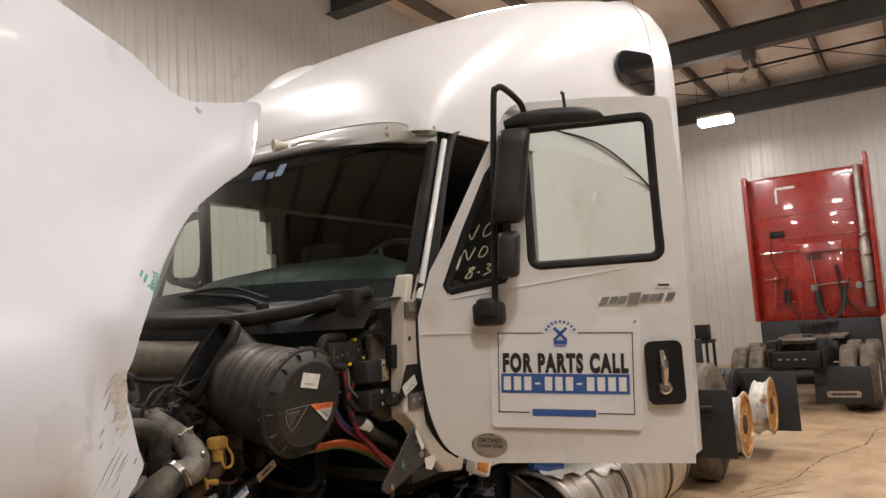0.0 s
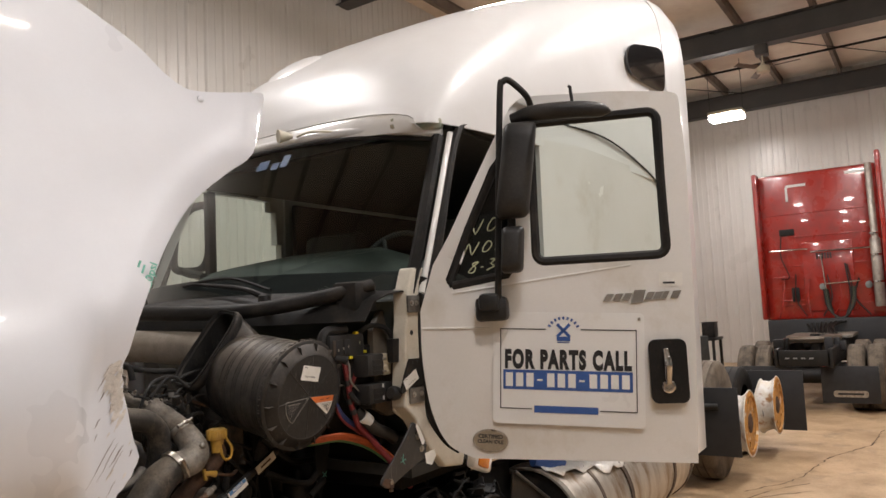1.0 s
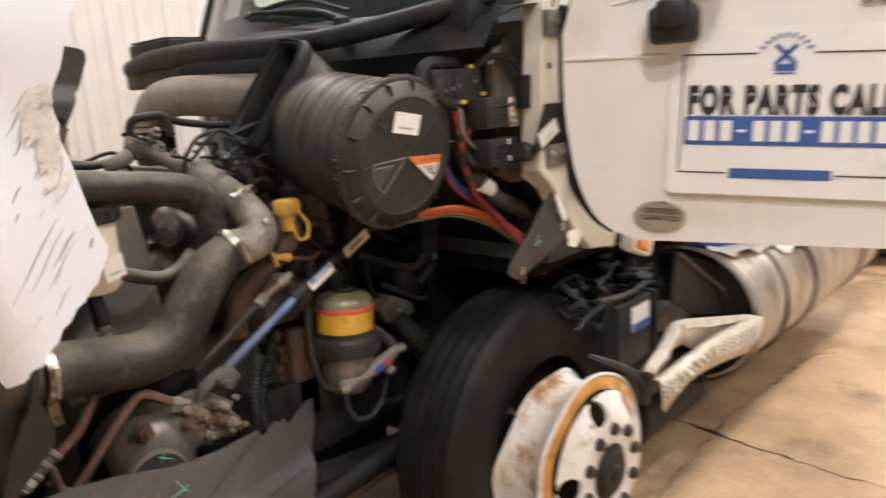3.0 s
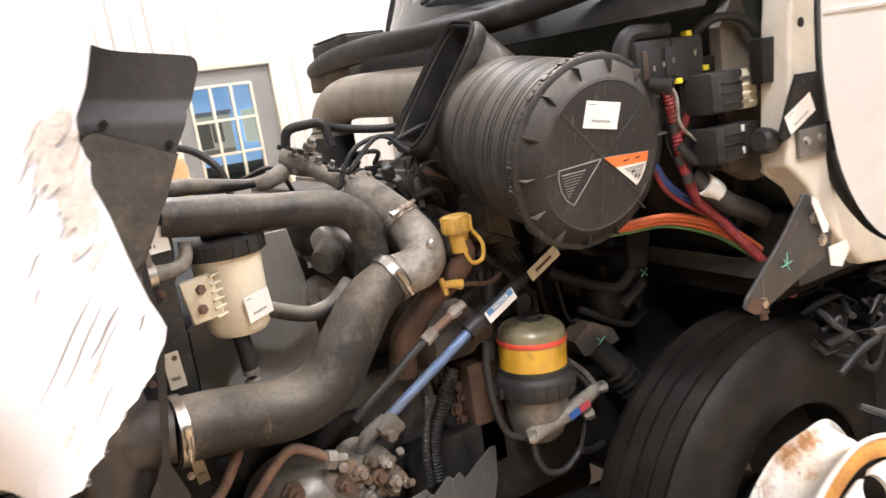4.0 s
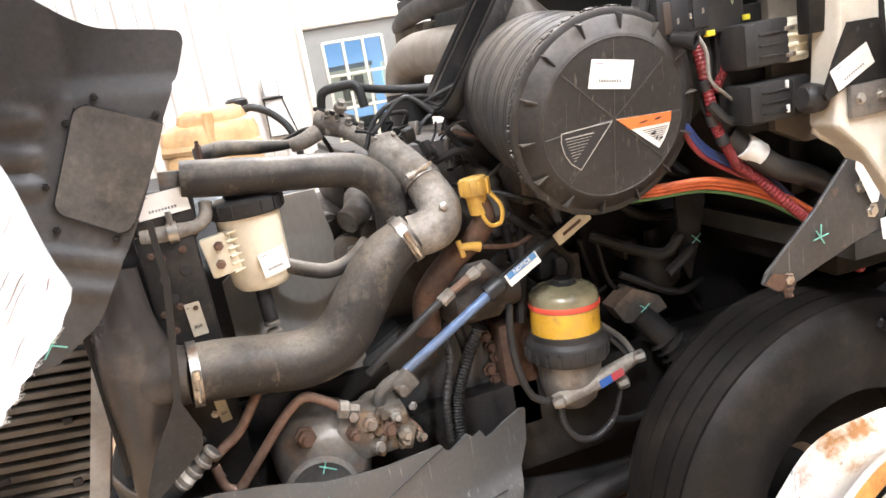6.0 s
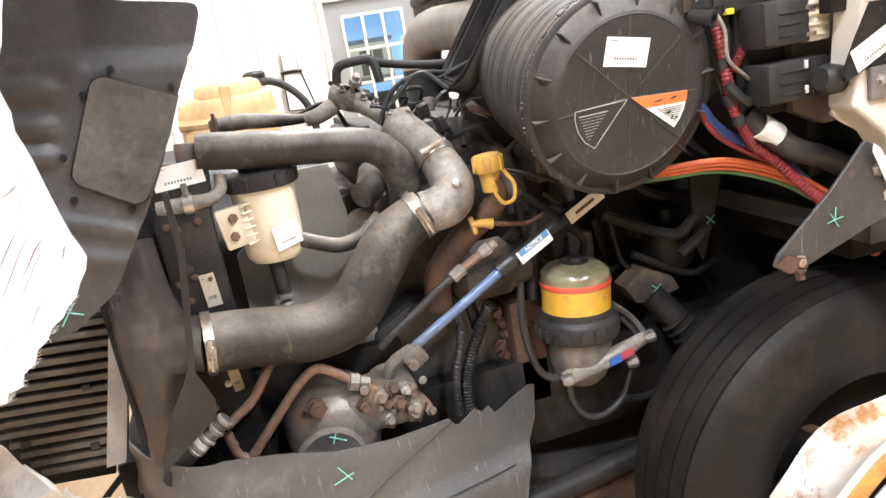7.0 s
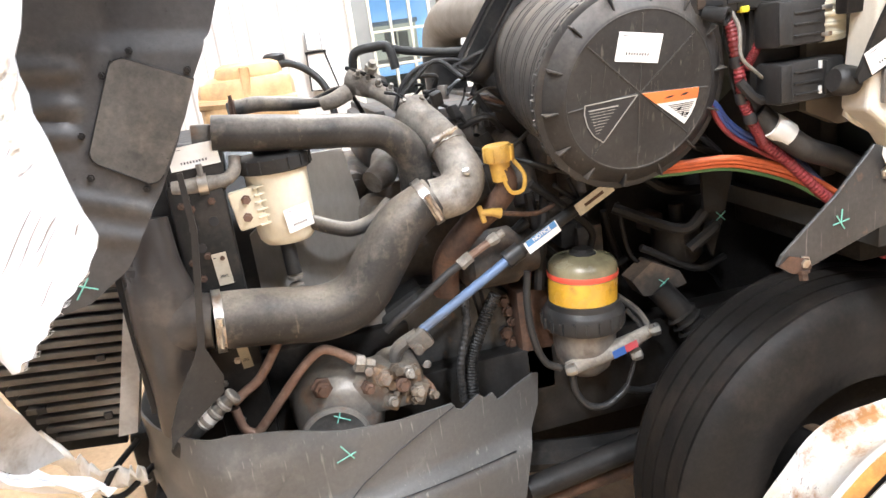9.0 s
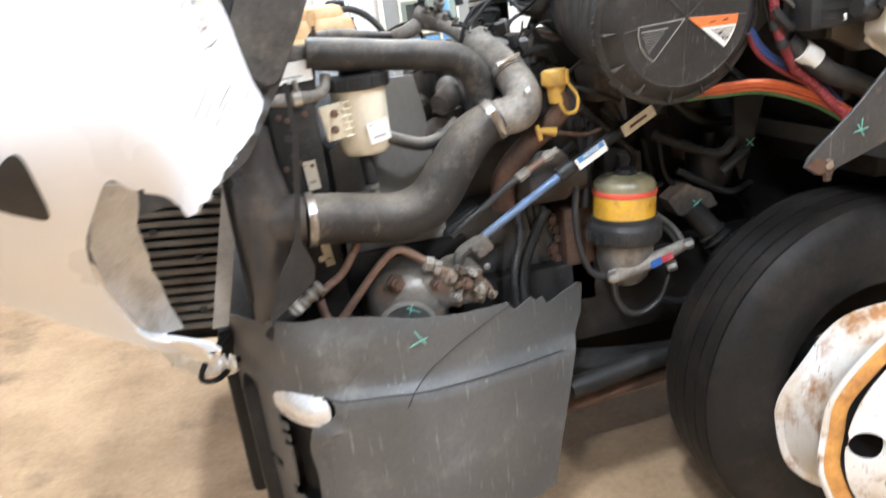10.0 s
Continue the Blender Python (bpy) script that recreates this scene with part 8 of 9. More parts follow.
# engine mass behind
bm = bmesh.new()
add_box(bm, (-1.0, -0.34, 0.62), (-0.05, 0.36, 1.36), bev=0.03)
add_box(bm, (-0.95, -0.24, 1.34), (-0.05, 0.26, 1.52), bev=0.04)
eng = part("engine_block", bm, M_ENGINE, truck, "dirty dark engine block")
for k in range(6):
    part("valve_cover_rib", box((-0.92 + 0.15 * k, -0.25, 1.44), (-0.89 + 0.15 * k, 0.26, 1.532), bev=0.006), M_ENGINE, eng)
M_GEAR = mat("gear_case_iron", (0.050, 0.052, 0.052), 0.5, metal=0.1, second=(0.030, 0.029, 0.028), scale=7, fine=0.25, bump=0.4, bump_scale=35, dirt=(0.13, 0.072, 0.035), dirt_scale=9, dirt_mix=(0.58, 0.70))
gear = [(-1.02, 0.70), (-1.02, 1.02), (-0.90, 1.08), (-0.72, 1.06), (-0.62, 0.98), (-0.62, 0.70)]
gc = part("gear_case", poly([V((x, -0.44, z)) for x, z in gear], (0, 0.12, 0)), M_GEAR, eng, "grey cast gear case", smooth=0)
bevel(gc, 0.02, 2)
for k in range(9):
    x, z = -0.66 - 0.012 * (k % 3), 0.74 + 0.032 * k
    bm = bmesh.new()
    bolt(bm, (x, -0.452, z), (0, -1, 0), 0.013, 0.014)
    part("case_bolt", bm, M_RUST, eng)
part("mount_block", box((-0.66, -0.50, 0.72), (-0.56, -0.36, 1.03), bev=0.015), M_RUST, eng)
part("air_compressor", lathe((-0.80, -0.5, 1.14), (1, 0, 0), [(0, 0.05), (0.02, 0.075), (0.14, 0.075), (0.16, 0.06), (0.2, 0.055)], 20), M_ENGINE, eng)
for k in range(6):
    part("manifold_runner", tube([(-0.85 + 0.14 * k, -0.20, 1.40), (-0.85 + 0.14 * k, -0.36, 1.36), (-0.83 + 0.13 * k, -0.42, 1.24)], 0.038, 10), M_ENGINE, eng)
corrugated("corrugated_hose", [(-0.73, -0.55, 1.06), (-0.765, -0.55, 1.0), (-0.80, -0.55, 0.93), (-0.822, -0.56, 0.87), (-0.83, -0.58, 0.80)], 0.017, M_DARK, "corrugated black hose")
corrugated("corrugated_hose", [(-0.80, -0.50, 1.08), (-0.815, -0.55, 1.0), (-0.852, -0.58, 0.90), (-0.857, -0.58, 0.80)], 0.011, M_PLASTIC)
# throttle and valve cluster on top
vb = bmesh.new()
add_tube(vb, [(-0.975, -0.30, 1.625), (-0.94, -0.33, 1.612), (-0.91, -0.36, 1.60)], [0.032, 0.034, 0.030], 14)
add_tube(vb, [(-0.93, -0.36, 1.60), (-0.90, -0.385, 1.575), (-0.875, -0.41, 1.555)], [0.022, 0.020, 0.024], 10)
for q_ in range(5):
    add_lathe(vb, (-0.96 + 0.022 * q_, -0.345 - 0.016 * q_, 1.632 - 0.014 * q_), (rng.uniform(-.3, .3), -0.5, 0.8), [(0, 0.010), (0.008, 0.010), (0.009, 0.006), (0.022, 0.006)], 6)
add_box(vb, (-0.975, -0.35, 1.585), (-0.915, -0.27, 1.645), pose(0, 0, 0), 0.012)
add_lathe(vb, (-0.93, -0.37, 1.645), (0.2, -0.6, 0.7), [(0, 0.016), (0.016, 0.016), (0.018, 0.010), (0.03, 0.010)], 6)
add_box(vb, (-0.03, -0.03, -0.006), (0.03, 0.03, 0.006), pose(-0.855, -0.44, 1.545, 38, 20, 10), 0.004)
for dx_ in (-0.022, 0.022):
    for dy_ in (-0.022, 0.022):
        bolt(vb, V((-0.855, -0.44, 1.545)) + V((dx_, dy_ - 0.012, 0.012 - dy_ * 0.4)), (0.1, -0.7, 0.7), 0.006, 0.010)
add_tube(vb, [(-0.99, -0.33, 1.60), (-1.03, -0.34, 1.585), (-1.06, -0.33, 1.58)], [0.022, 0.02, 0.018], 10)
part("valve_body", vb, M_ALU, truck, "dull aluminium valve body")
cable("black_hose", [(-0.965, -0.30, 1.64), (-0.955, -0.31, 1.69), (-0.91, -0.32, 1.70), (-0.87, -0.33, 1.695), (-0.86, -0.34, 1.64)], 0.012, M_PLASTIC, "", 10)
cable("black_hose", [(-0.88, -0.32, 1.695), (-0.80, -0.30, 1.675), (-0.70, -0.28, 1.66), (-0.62, -0.26, 1.655)], 0.011, M_PLASTIC, "", 10)
cable("black_wire", [(-0.90, -0.45, 1.545), (-0.87, -0.44, 1.60), (-0.82, -0.42, 1.635), (-0.74, -0.40, 1.645), (-0.65, -0.38, 1.62)], 0.006, M_PLASTIC)
rng = random.Random(21)
for k in range(22):
    a = V((rng.uniform(-0.95, -0.3), rng.uniform(-0.5, -0.25), rng.uniform(1.42, 1.62)))
    b = a + V((rng.uniform(-0.2, 0.25), rng.uniform(-0.1, 0.1), rng.uniform(-0.15, 0.1)))
    m_ = a.lerp(b, 0.5) + V((rng.uniform(-.05, .05), rng.uniform(-.05, .03), rng.uniform(-.03, .06)))
    cable("black_wire", [a, m_, b], rng.choice((0.004, 0.006, 0.009)), rng.choice((M_PLASTIC, M_PLASTIC, M_DARK, M_RUBBER)))
for k in range(16):
    a = V((rng.uniform(-0.65, -0.1), rng.uniform(-0.62, -0.40), rng.uniform(0.95, 1.35)))
    b = a + V((rng.uniform(-0.25, 0.3), rng.uniform(-0.05, 0.12), rng.uniform(-0.25, 0.12)))
    m_ = a.lerp(b, 0.5) + V((rng.uniform(-.08, .08), rng.uniform(-.05, .03), rng.uniform(-.06, .04)))
    cable("dark_hose", [a, m_, b], rng.choice((0.006, 0.01, 0.015)), rng.choice((M_DARK, M_DARK, M_DARK)))
for k in range(10):
    x, z = rng.uniform(-0.55, -0.1), rng.uniform(1.0, 1.42)
    s_ = rng.uniform(0.03, 0.08)
    part("engine_bracket", box((x, -0.44 + rng.uniform(-.1, .05), z), (x + s_, -0.36, z + s_ * rng.uniform(0.5, 1.6)), bev=0.008), rng.choice((M_DARK, M_ENGINE)), eng)
# added dark box, only there to black out the gap behind the pump
part("shroud_lower", box((-1.34, -0.46, 0.55), (-0.95, -0.42, 1.0), bev=0.01), M_DARK, truck)
# hard lines, plugs and brackets on top of the engine
rng = random.Random(33)
for k in range(11):
    a = V((rng.uniform(-0.95, -0.66), rng.uniform(-0.50, -0.36), rng.uniform(1.50, 1.60)))
    b = a + V((rng.uniform(-0.12, 0.16), rng.uniform(-0.08, 0.05), rng.uniform(-0.10, 0.05)))
    cable("sensor_wire", [a, a.lerp(b, 0.5) + V((rng.uniform(-.03, .03), rng.uniform(-.03, .0), rng.uniform(0, .02))), b], rng.choice((0.003, 0.0045, 0.006)), rng.choice((M_PLASTIC, M_DARK, M_PLASTIC, M_COPPER)))
for k in range(10):
    x, y, z = rng.uniform(-0.82, -0.62), rng.uniform(-0.54, -0.40), rng.uniform(1.44, 1.60)
    part("sensor_plug", box((-0.012, -0.010, -0.016), (0.014, 0.010, 0.018), pose(x, y, z, rng.uniform(-30, 30), rng.uniform(-30, 30), rng.uniform(0, 90)), 0.003), rng.choice((M_PLASTIC, M_DARK, M_GREYMETAL)), eng)
part("fan_clutch", lathe((-1.03, -0.30, 1.36), (0.3, -1, 0), [(0, 0.05), (0.02, 0.055), (0.03, 0.04), (0.06, 0.035), (0.062, 0.02), (0.075, 0.02)], 18), M_ENGINE, eng)
part("idler_pulley", lathe((-0.99, -0.40, 1.30), (0.3, -1, 0), [(0, 0.040), (0.004, 0.046), (0.012, 0.040), (0.02, 0.046), (0.026, 0.04), (0.028, 0.018), (0.04, 0.016)], 20), M_GREYMETAL, eng)
part("thermostat_neck", tube([(-0.93, -0.36, 1.42), (-0.95, -0.44, 1.40), (-0.985, -0.47, 1.385)], [0.034, 0.036, 0.030], 14), M_GREYMETAL, eng)
# upright bracket, damper, and frame
part("frame_bracket", poly([V((x, -0.60, z)) for x, z in ((-0.16, 1.32), (-0.06, 1.30), (-0.10, 1.15), (-0.135, 1.05), (-0.155, 1.10))], (0, 0.01, 0)), M_DARK, truck, smooth=0)
mark([[(-0.125, -0.606, 1.17), (-0.10, -0.606, 1.145)], [(-0.128, -0.606, 1.145), (-0.098, -0.606, 1.168)]], 0.003)
part("mount_cup", lathe((-0.19, -0.52, 1.03), (0, 0, 1), [(0, 0.05), (0.02, 0.065), (0.10, 0.07), (0.11, 0.06), (0.11, 0.02), (0.16, 0.02)], 20), M_DARK, truck)
part("steel_strap", box((-0.222, -0.445, 0.98), (-0.198, -0.435, 1.10), bev=0.002), M_ENGINE, truck)
sb = part("shock_mount", poly([V((x, -0.575, z)) for x, z in ((-0.36, 1.02), (-0.30, 1.06), (-0.22, 1.02), (-0.20, 0.98), (-0.27, 0.96), (-0.33, 0.97))], (0, 0.06, 0)), M_ENGINE, truck, "rusty shock mount", smooth=0)
mark([[(-0.285, -0.582, 1.01), (-0.255, -0.582, 0.985)], [(-0.283, -0.582, 0.99), (-0.257, -0.582, 1.008)]], 0.003)
part("shock_absorber", tube([(-0.28, -0.56, 0.98), (-0.16, -0.62, 0.80), (-0.08, -0.64, 0.6)], 0.035, 12), M_DARK, truck)
for k in range(5):
    part("shock_boot", lathe((-0.23 + 0.012 * k, -0.585 - 0.005 * k, 0.905 - 0.02 * k), (0.5, -0.3, -0.8), [(0, 0.036), (0.006, 0.046), (0.012, 0.036)], 16, caps=False), M_DARK, sb)
for s in (-1, 1):
    part("frame_rail", box((-1.62, s * 0.46 - 0.04, 0.60), (7.6, s * 0.46 + 0.04, 0.86), bev=0.006), M_DARK, truck, "black steel frame rail")
part("leaf_spring", tube([(-0.95, -0.50, 0.60), (-0.5, -0.50, 0.50), (0.0, -0.50, 0.47), (0.5, -0.5, 0.5), (0.9, -0.5, 0.6)], 0.045, 8), M_DARK, truck)
part("drag_link", tube([(-0.72, -0.60, 0.50), (-0.35, -0.60, 0.545), (-0.05, -0.62, 0.56)], 0.034, 10), M_DARK, truck)
part("radius_rod", tube([(-0.75, -0.52, 0.40), (-0.30, -0.56, 0.46), (-0.02, -0.6, 0.46)], 0.03, 10), M_RUST, truck)
# undersides: boxes in matte near-black that stands in for the deep shade here
M_UNDERSHADE = mat("shade_black_underside", (0.010, 0.0092, 0.0085), 0.85, spec=0.12, second=(0.017, 0.0145, 0.0125), scale=7, fine=0.3, bump=0.5, dirt=(0.018, 0.014, 0.011), dirt_scale=6)
part("cab_underside", box((0.03, -0.92, 1.08), (1.3, -0.45, 1.32), bev=0.02), M_UNDERSHADE, truck)
part("oil_pan", box((-0.9, -0.28, 0.34), (-0.1, 0.3, 0.66), bev=0.04), M_UNDERSHADE, truck)
part("gearbox", box((-0.05, -0.32, 0.45), (1.6, 0.32, 1.05), bev=0.08), M_UNDERSHADE, truck)
part("inner_splash", box((-0.35, -0.42, 0.55), (0.45, -0.38, 1.45), bev=0.01), M_UNDERSHADE, truck)

# ---- the white truck: side and rear ----
bt = part("battery_box", box((0.36, -1.02, 0.45), (0.84, -0.55, 0.66), bev=0.02), M_DARK, truck)
b = part("battery", box((0.37, -1.04, 0.66), (0.67, -0.72, 0.905), bev=0.010), M_PLASTIC, truck, "black battery with label")
sticker(b, (0.515, -1.042, 0.835), (0, -1, 0), (0, 0, 1), 0.13, 0.095, None, 0)
part("blue_patch", box((0.455, -1.0462, 0.79), (0.575, -1.0435, 0.818), bev=0), M_BLUE, b)
part("battery_strap", box((0.605, -1.052, 0.66), (0.63, -0.72, 0.912), bev=0.004), M_DARK, b)
part("battery_clamp", tube([(0.30, -1.0, 0.94), (0.48, -1.02, 0.93), (0.64, -1.0, 0.93), (0.74, -0.98, 0.90)], 0.011, 8), M_ENGINE, truck)
# triangular steel bracket in front of the tank, with a folded edge
plate = [(0.732, 1.04), (1.18, 0.766), (1.20, 0.66), (0.885, 0.743), (0.69, 0.85)]
tp = part("tank_bracket", poly([V((x, -1.08, z)) for x, z in plate], (0, 0.012, 0)), M_DARK, truck, "dark steel bracket plate", smooth=0)
bevel(tp, 0.003, 1)
part("bracket_flange", tube([(0.735, -1.090, 1.035), (1.18, -1.090, 0.766), (1.20, -1.090, 0.67)], 0.008, 6, smooth=False), M_LINER, tp)
for x, z, r_ in ((1.015, 0.771, 0.018), (1.04, 0.81, 0.008), (1.13, 0.73, 0.011)):
    part("bracket_hole", lathe((x, -1.0805, z), (0, -1, 0), [(0, r_), (0.001, r_)], 14), M_INK, tp)
part("bracket_rail", box((0.86, -0.80, 0.62), (1.20, -0.74, 0.98), bev=0.01), M_DARK, truck)
part("bent_bracket", poly([V((x, -1.0, z)) for x, z in ((0.68, 0.72), (0.86, 0.80), (1.10, 0.72), (0.98, 0.66), (0.80, 0.68))], (0, 0.15, -0.03)), M_GREYMETAL, truck, smooth=0)
rng = random.Random(5)
for k in range(34):
    a = V((rng.uniform(0.10, 0.75), rng.uniform(-1.06, -0.80), rng.uniform(0.90, 1.06)))
    b = a + V((rng.uniform(-.2, .25), rng.uniform(-.08, .08), rng.uniform(-.10, .05)))
    cable("loose_cable", [a, a.lerp(b, 0.5) + V((0, 0, rng.uniform(-.05, .05))), b], rng.choice((0.004, 0.006, 0.009)), rng.choice((M_PLASTIC, M_INK, M_DARK, M_DARK)))
for k in range(16):
    p = V((rng.uniform(0.15, 0.72), rng.uniform(-1.0, -0.82), rng.uniform(0.915, 1.0)))
    w = rng.uniform(0.02, 0.06)
    part("torn_bracket", box((-w, -w * 0.7, -0.006), (w, w * 0.7, 0.006), pose(*p, rng.uniform(-50, 50), rng.uniform(-50, 50), rng.uniform(0, 180)), 0.003), rng.choice((M_INK, M_DARK, M_DARK, M_LINER)), truck)
part("air_tank", lathe((0.62, -0.86, 0.31), (1, 0, 0), [(0, 0.04), (0.01, 0.10), (0.05, 0.135), (0.60, 0.135), (0.64, 0.10), (0.65, 0.04)], 28), M_DARK, truck, "dusty dark air tank")
part("blue_strap", tube([(1.20, -0.95, 0.99), (1.30, -1.0, 0.96), (1.42, -1.02, 0.945)], 0.035, 8), M_BLUE, truck, "blue plastic strap")
lamp = part("marker_lamp", box((-0.05, -0.02, -0.03), (0.06, 0.02, 0.035), pose(0.34, -1.125, 1.165, 0, 22, 0) @ Matrix.Scale(1.35, 4), 0.012), M_WHITE, truck, "side marker lamp with amber lens")
part("amber_lens", box((-0.035, -0.026, -0.02), (0.03, -0.016, 0.022), pose(0.34, -1.125, 1.165, 0, 22, 0) @ Matrix.Scale(1.35, 4), 0.008), mat("amber_lens", (0.75, 0.25, 0.03), 0.25, coat=0.5), lamp)
# aluminium fuel tank, dented, with straps
prof = [(0.0, 0.02), (0.0, 0.29), (0.012, 0.312), (0.03, 0.325), (0.3, 0.325), (0.6, 0.324), (0.9, 0.327), (1.3, 0.325), (1.7, 0.325), (2.15, 0.325), (2.17, 0.31), (2.18, 0.02)]
bm = bmesh.new()
add_lathe(bm, (1.24, -0.90, 0.62), (1, 0, 0), prof, 48)
bmesh.ops.subdivide_edges(bm, edges=[e for e in bm.edges if e.calc_length() > 0.15], cuts=9)
for v in bm.verts:
    d = (0.030 * (noise.noise(v.co * 3.1) - 0.2) + 0.020 * abs(noise.noise(V((v.co.x * 9, v.co.y * 4, v.co.z * 4))))) * max(0, 1 - (v.co.x - 1.24) / 1.1)
    r = V((0, v.co.y + 0.90, v.co.z - 0.62))
    if r.length > 0.1:
        v.co += r.normalized() * d
M_STRAP = mat("strap_rust", (0.085, 0.055, 0.038), 0.7, second=(0.045, 0.034, 0.028), scale=12, fine=0.2, bump=0.3, dirt=(0.20, 0.16, 0.12), dirt_scale=10)
tankp = part("fuel_tank", bm, M_TANK, truck, "dented dirty aluminium fuel tank", smooth=50)
for x, w, dx in ((1.60, 0.035, 0.05), (1.97, 0.045, 0.0), (2.86, 0.045, 0.0), (3.30, 0.04, 0.0)):
    bm = lathe((x, -0.90, 0.62), (1, 0, 0), [(0, 0.322), (0, 0.3335), (w, 0.3335), (w, 0.322)], 48, caps=False)
    for v in bm.verts:
        v.co.x += dx * math.sin(5 * v.co.z + 1.0) + 0.008 * noise.noise(v.co * 6)
    part("tank_strap", bm, M_STRAP, tankp, "rust-brown tank strap")
part("fuel_tank", lathe((1.2, 0.885, 0.665), (1, 0, 0), [(0.0, 0.02), (0.0, 0.26), (0.03, 0.286), (2.2, 0.286), (2.23, 0.26), (2.23, 0.02)], 32), M_TANK, truck)
part("tank_end", lathe((1.232, -0.90, 0.62), (-1, 0, 0), [(0, 0.30), (0.01, 0.29), (0.02, 0.25), (0.02, 0)], 36, caps=False), M_DARK, tankp)
part("tank_rim", lathe((1.22, -0.90, 0.62), (-1, 0, 0), [(-0.02, 0.328), (0.03, 0.330), (0.032, 0.318), (-0.01, 0.312)], 48, caps=False), M_ALU, tankp, "dull aluminium tank rim")
part("tank_cap", lathe((2.3, -1.05, 0.90), (0, -0.5, 1), [(0, 0.06), (0.03, 0.06), (0.035, 0.04)], 18), M_ALU, tankp)
M_CREAMSTEP = mat("cream_step", (0.70, 0.66, 0.56), 0.45, second=(0.58, 0.53, 0.44), scale=8, fine=0.08, bump=0.2, dirt=(0.34, 0.27, 0.19), dirt_scale=9, speck=(0.25, 0.2, 0.15))
# crumpled white fairing pieces
rows = []
for i in range(27):
    x = 1.22 + 0.07 * i
    low_a = min(58, 36 + 1.5 * i) + 4 * math.sin(1.9 * i) + 4 * math.sin(0.7 * i + 2) - (12 if i in (17, 18) else 0) - max(0, 12 - 4 * i)
    rows.append([V((x, -0.90 - (0.338 + 0.012 * math.sin(2.1 * i + 1.3 * j)) * math.sin(math.radians(8 + (low_a - 8) * j / 6)), 0.62 + (0.343 + 0.012 * math.sin(2.1 * i + 1.3 * j)) * math.cos(math.radians(8 + (low_a - 8) * j / 6)))) for j in range(7)])
bf = part("bent_fairing", open_loft(rows), M_RAW, truck, "torn white fairing strip draped on the tank")
solid(bf, 0.004, 0, False)
# step fairing: a bent strip with a rolled upper edge
step = smooth_line([(0.259, 0.738, 0.32, 0.692), (0.373, 0.787, 0.416, 0.752), (0.46, 0.836, 0.50, 0.762), (0.527, 0.839, 0.60, 0.712), (0.827, 0.766, 0.80, 0.662), (1.181, 0.676, 1.16, 0.632)], 5)
rows = []
for k, (x, z, x2, z2) in enumerate(step):
    wv = 0.005 * math.sin(1.3 * k)
    rows.append([V((x + 0.01, -1.175, z - 0.012)), V((x, -1.195, z + 0.002)), V((x, -1.222 + wv, z)), V((x * 0.8 + x2 * 0.2, -1.226 + wv, z * 0.8 + z2 * 0.2)), V((x * 0.75 + x2 * 0.25, -1.212, z * 0.75 + z2 * 0.25)), V((x2, -1.208 + wv, z2))])
stp = part("bent_step", open_loft(rows), M_CREAMSTEP, truck, "bent white step fairing hanging loose", smooth=50)
solid(stp, 0.005, 0, False)
tread = smooth_line([(0.228, 0.728, 0.237, 0.642, 0.30, 0.585), (0.342, 0.732, 0.390, 0.668, 0.40, 0.615), (0.497, 0.736, 0.55, 0.685, 0.52, 0.632), (0.718, 0.737, 0.735, 0.662, 0.72, 0.615), (0.937, 0.716, 0.94, 0.632, 0.92, 0.585), (1.119, 0.697, 1.06, 0.625, 1.052, 0.562)], 5)
rows = []
for k, (x, z, x2, z2, x3, z3) in enumerate(tread):
    wv = 0.006 * math.sin(1.7 * k)
    rows.append([V((x + 0.012, -1.235, z - 0.005)), V((x, -1.262 + wv, z + 0.004)), V((x, -1.272 + wv, z - 0.008)), V((x2, -1.275 + wv, z2)), V((x2, -1.268 + wv, z2 - 0.008)), V((x3, -1.245, z3 + 0.002 * math.sin(2.9 * k)))])
ls = part("step_tread", open_loft(rows), M_CREAMSTEP, truck, "cream perforated step tread, bent", smooth=40)
solid(ls, 0.004, 0, False)
for k in range(18):
    f = 0.8 + k * (len(tread) - 2.4) / 18
    i, q = int(f), f - int(f)
    x, z, x2, z2 = [tread[i][c] * (1 - q) + tread[i + 1][c] * q for c in range(4)]
    wv = 0.006 * ((1 - q) * math.sin(1.7 * i) + q * math.sin(1.7 * (i + 1)))
    for e in (0.25, 0.5, 0.75):
        part("tread_hole", lathe((x + (x2 - x) * e, -1.2765 - 0.003 * e + wv, z - 0.008 + (z2 - z + 0.008) * e), (0, -1, 0.05), [(0, 0.0058), (0.0014, 0.0058)], 8), M_INK, ls)
rng = random.Random(12)
for k in range(12):
    p = V((rng.uniform(1.05, 1.17), -1.255, rng.uniform(0.62, 0.70)))
    part("torn_fibre", tube([p, p + V((rng.uniform(0, .04), -0.01, rng.uniform(-.03, .03)))], 0.0018, 4, 2), M_CREAMSTEP, ls)
part("step_bracket", tube([(0.15, -1.05, 0.80), (0.24, -1.13, 0.74), (0.32, -1.16, 0.66), (0.34, -1.15, 0.58)], [0.008, 0.014, 0.022, 0.016], 8), M_LINER, truck)
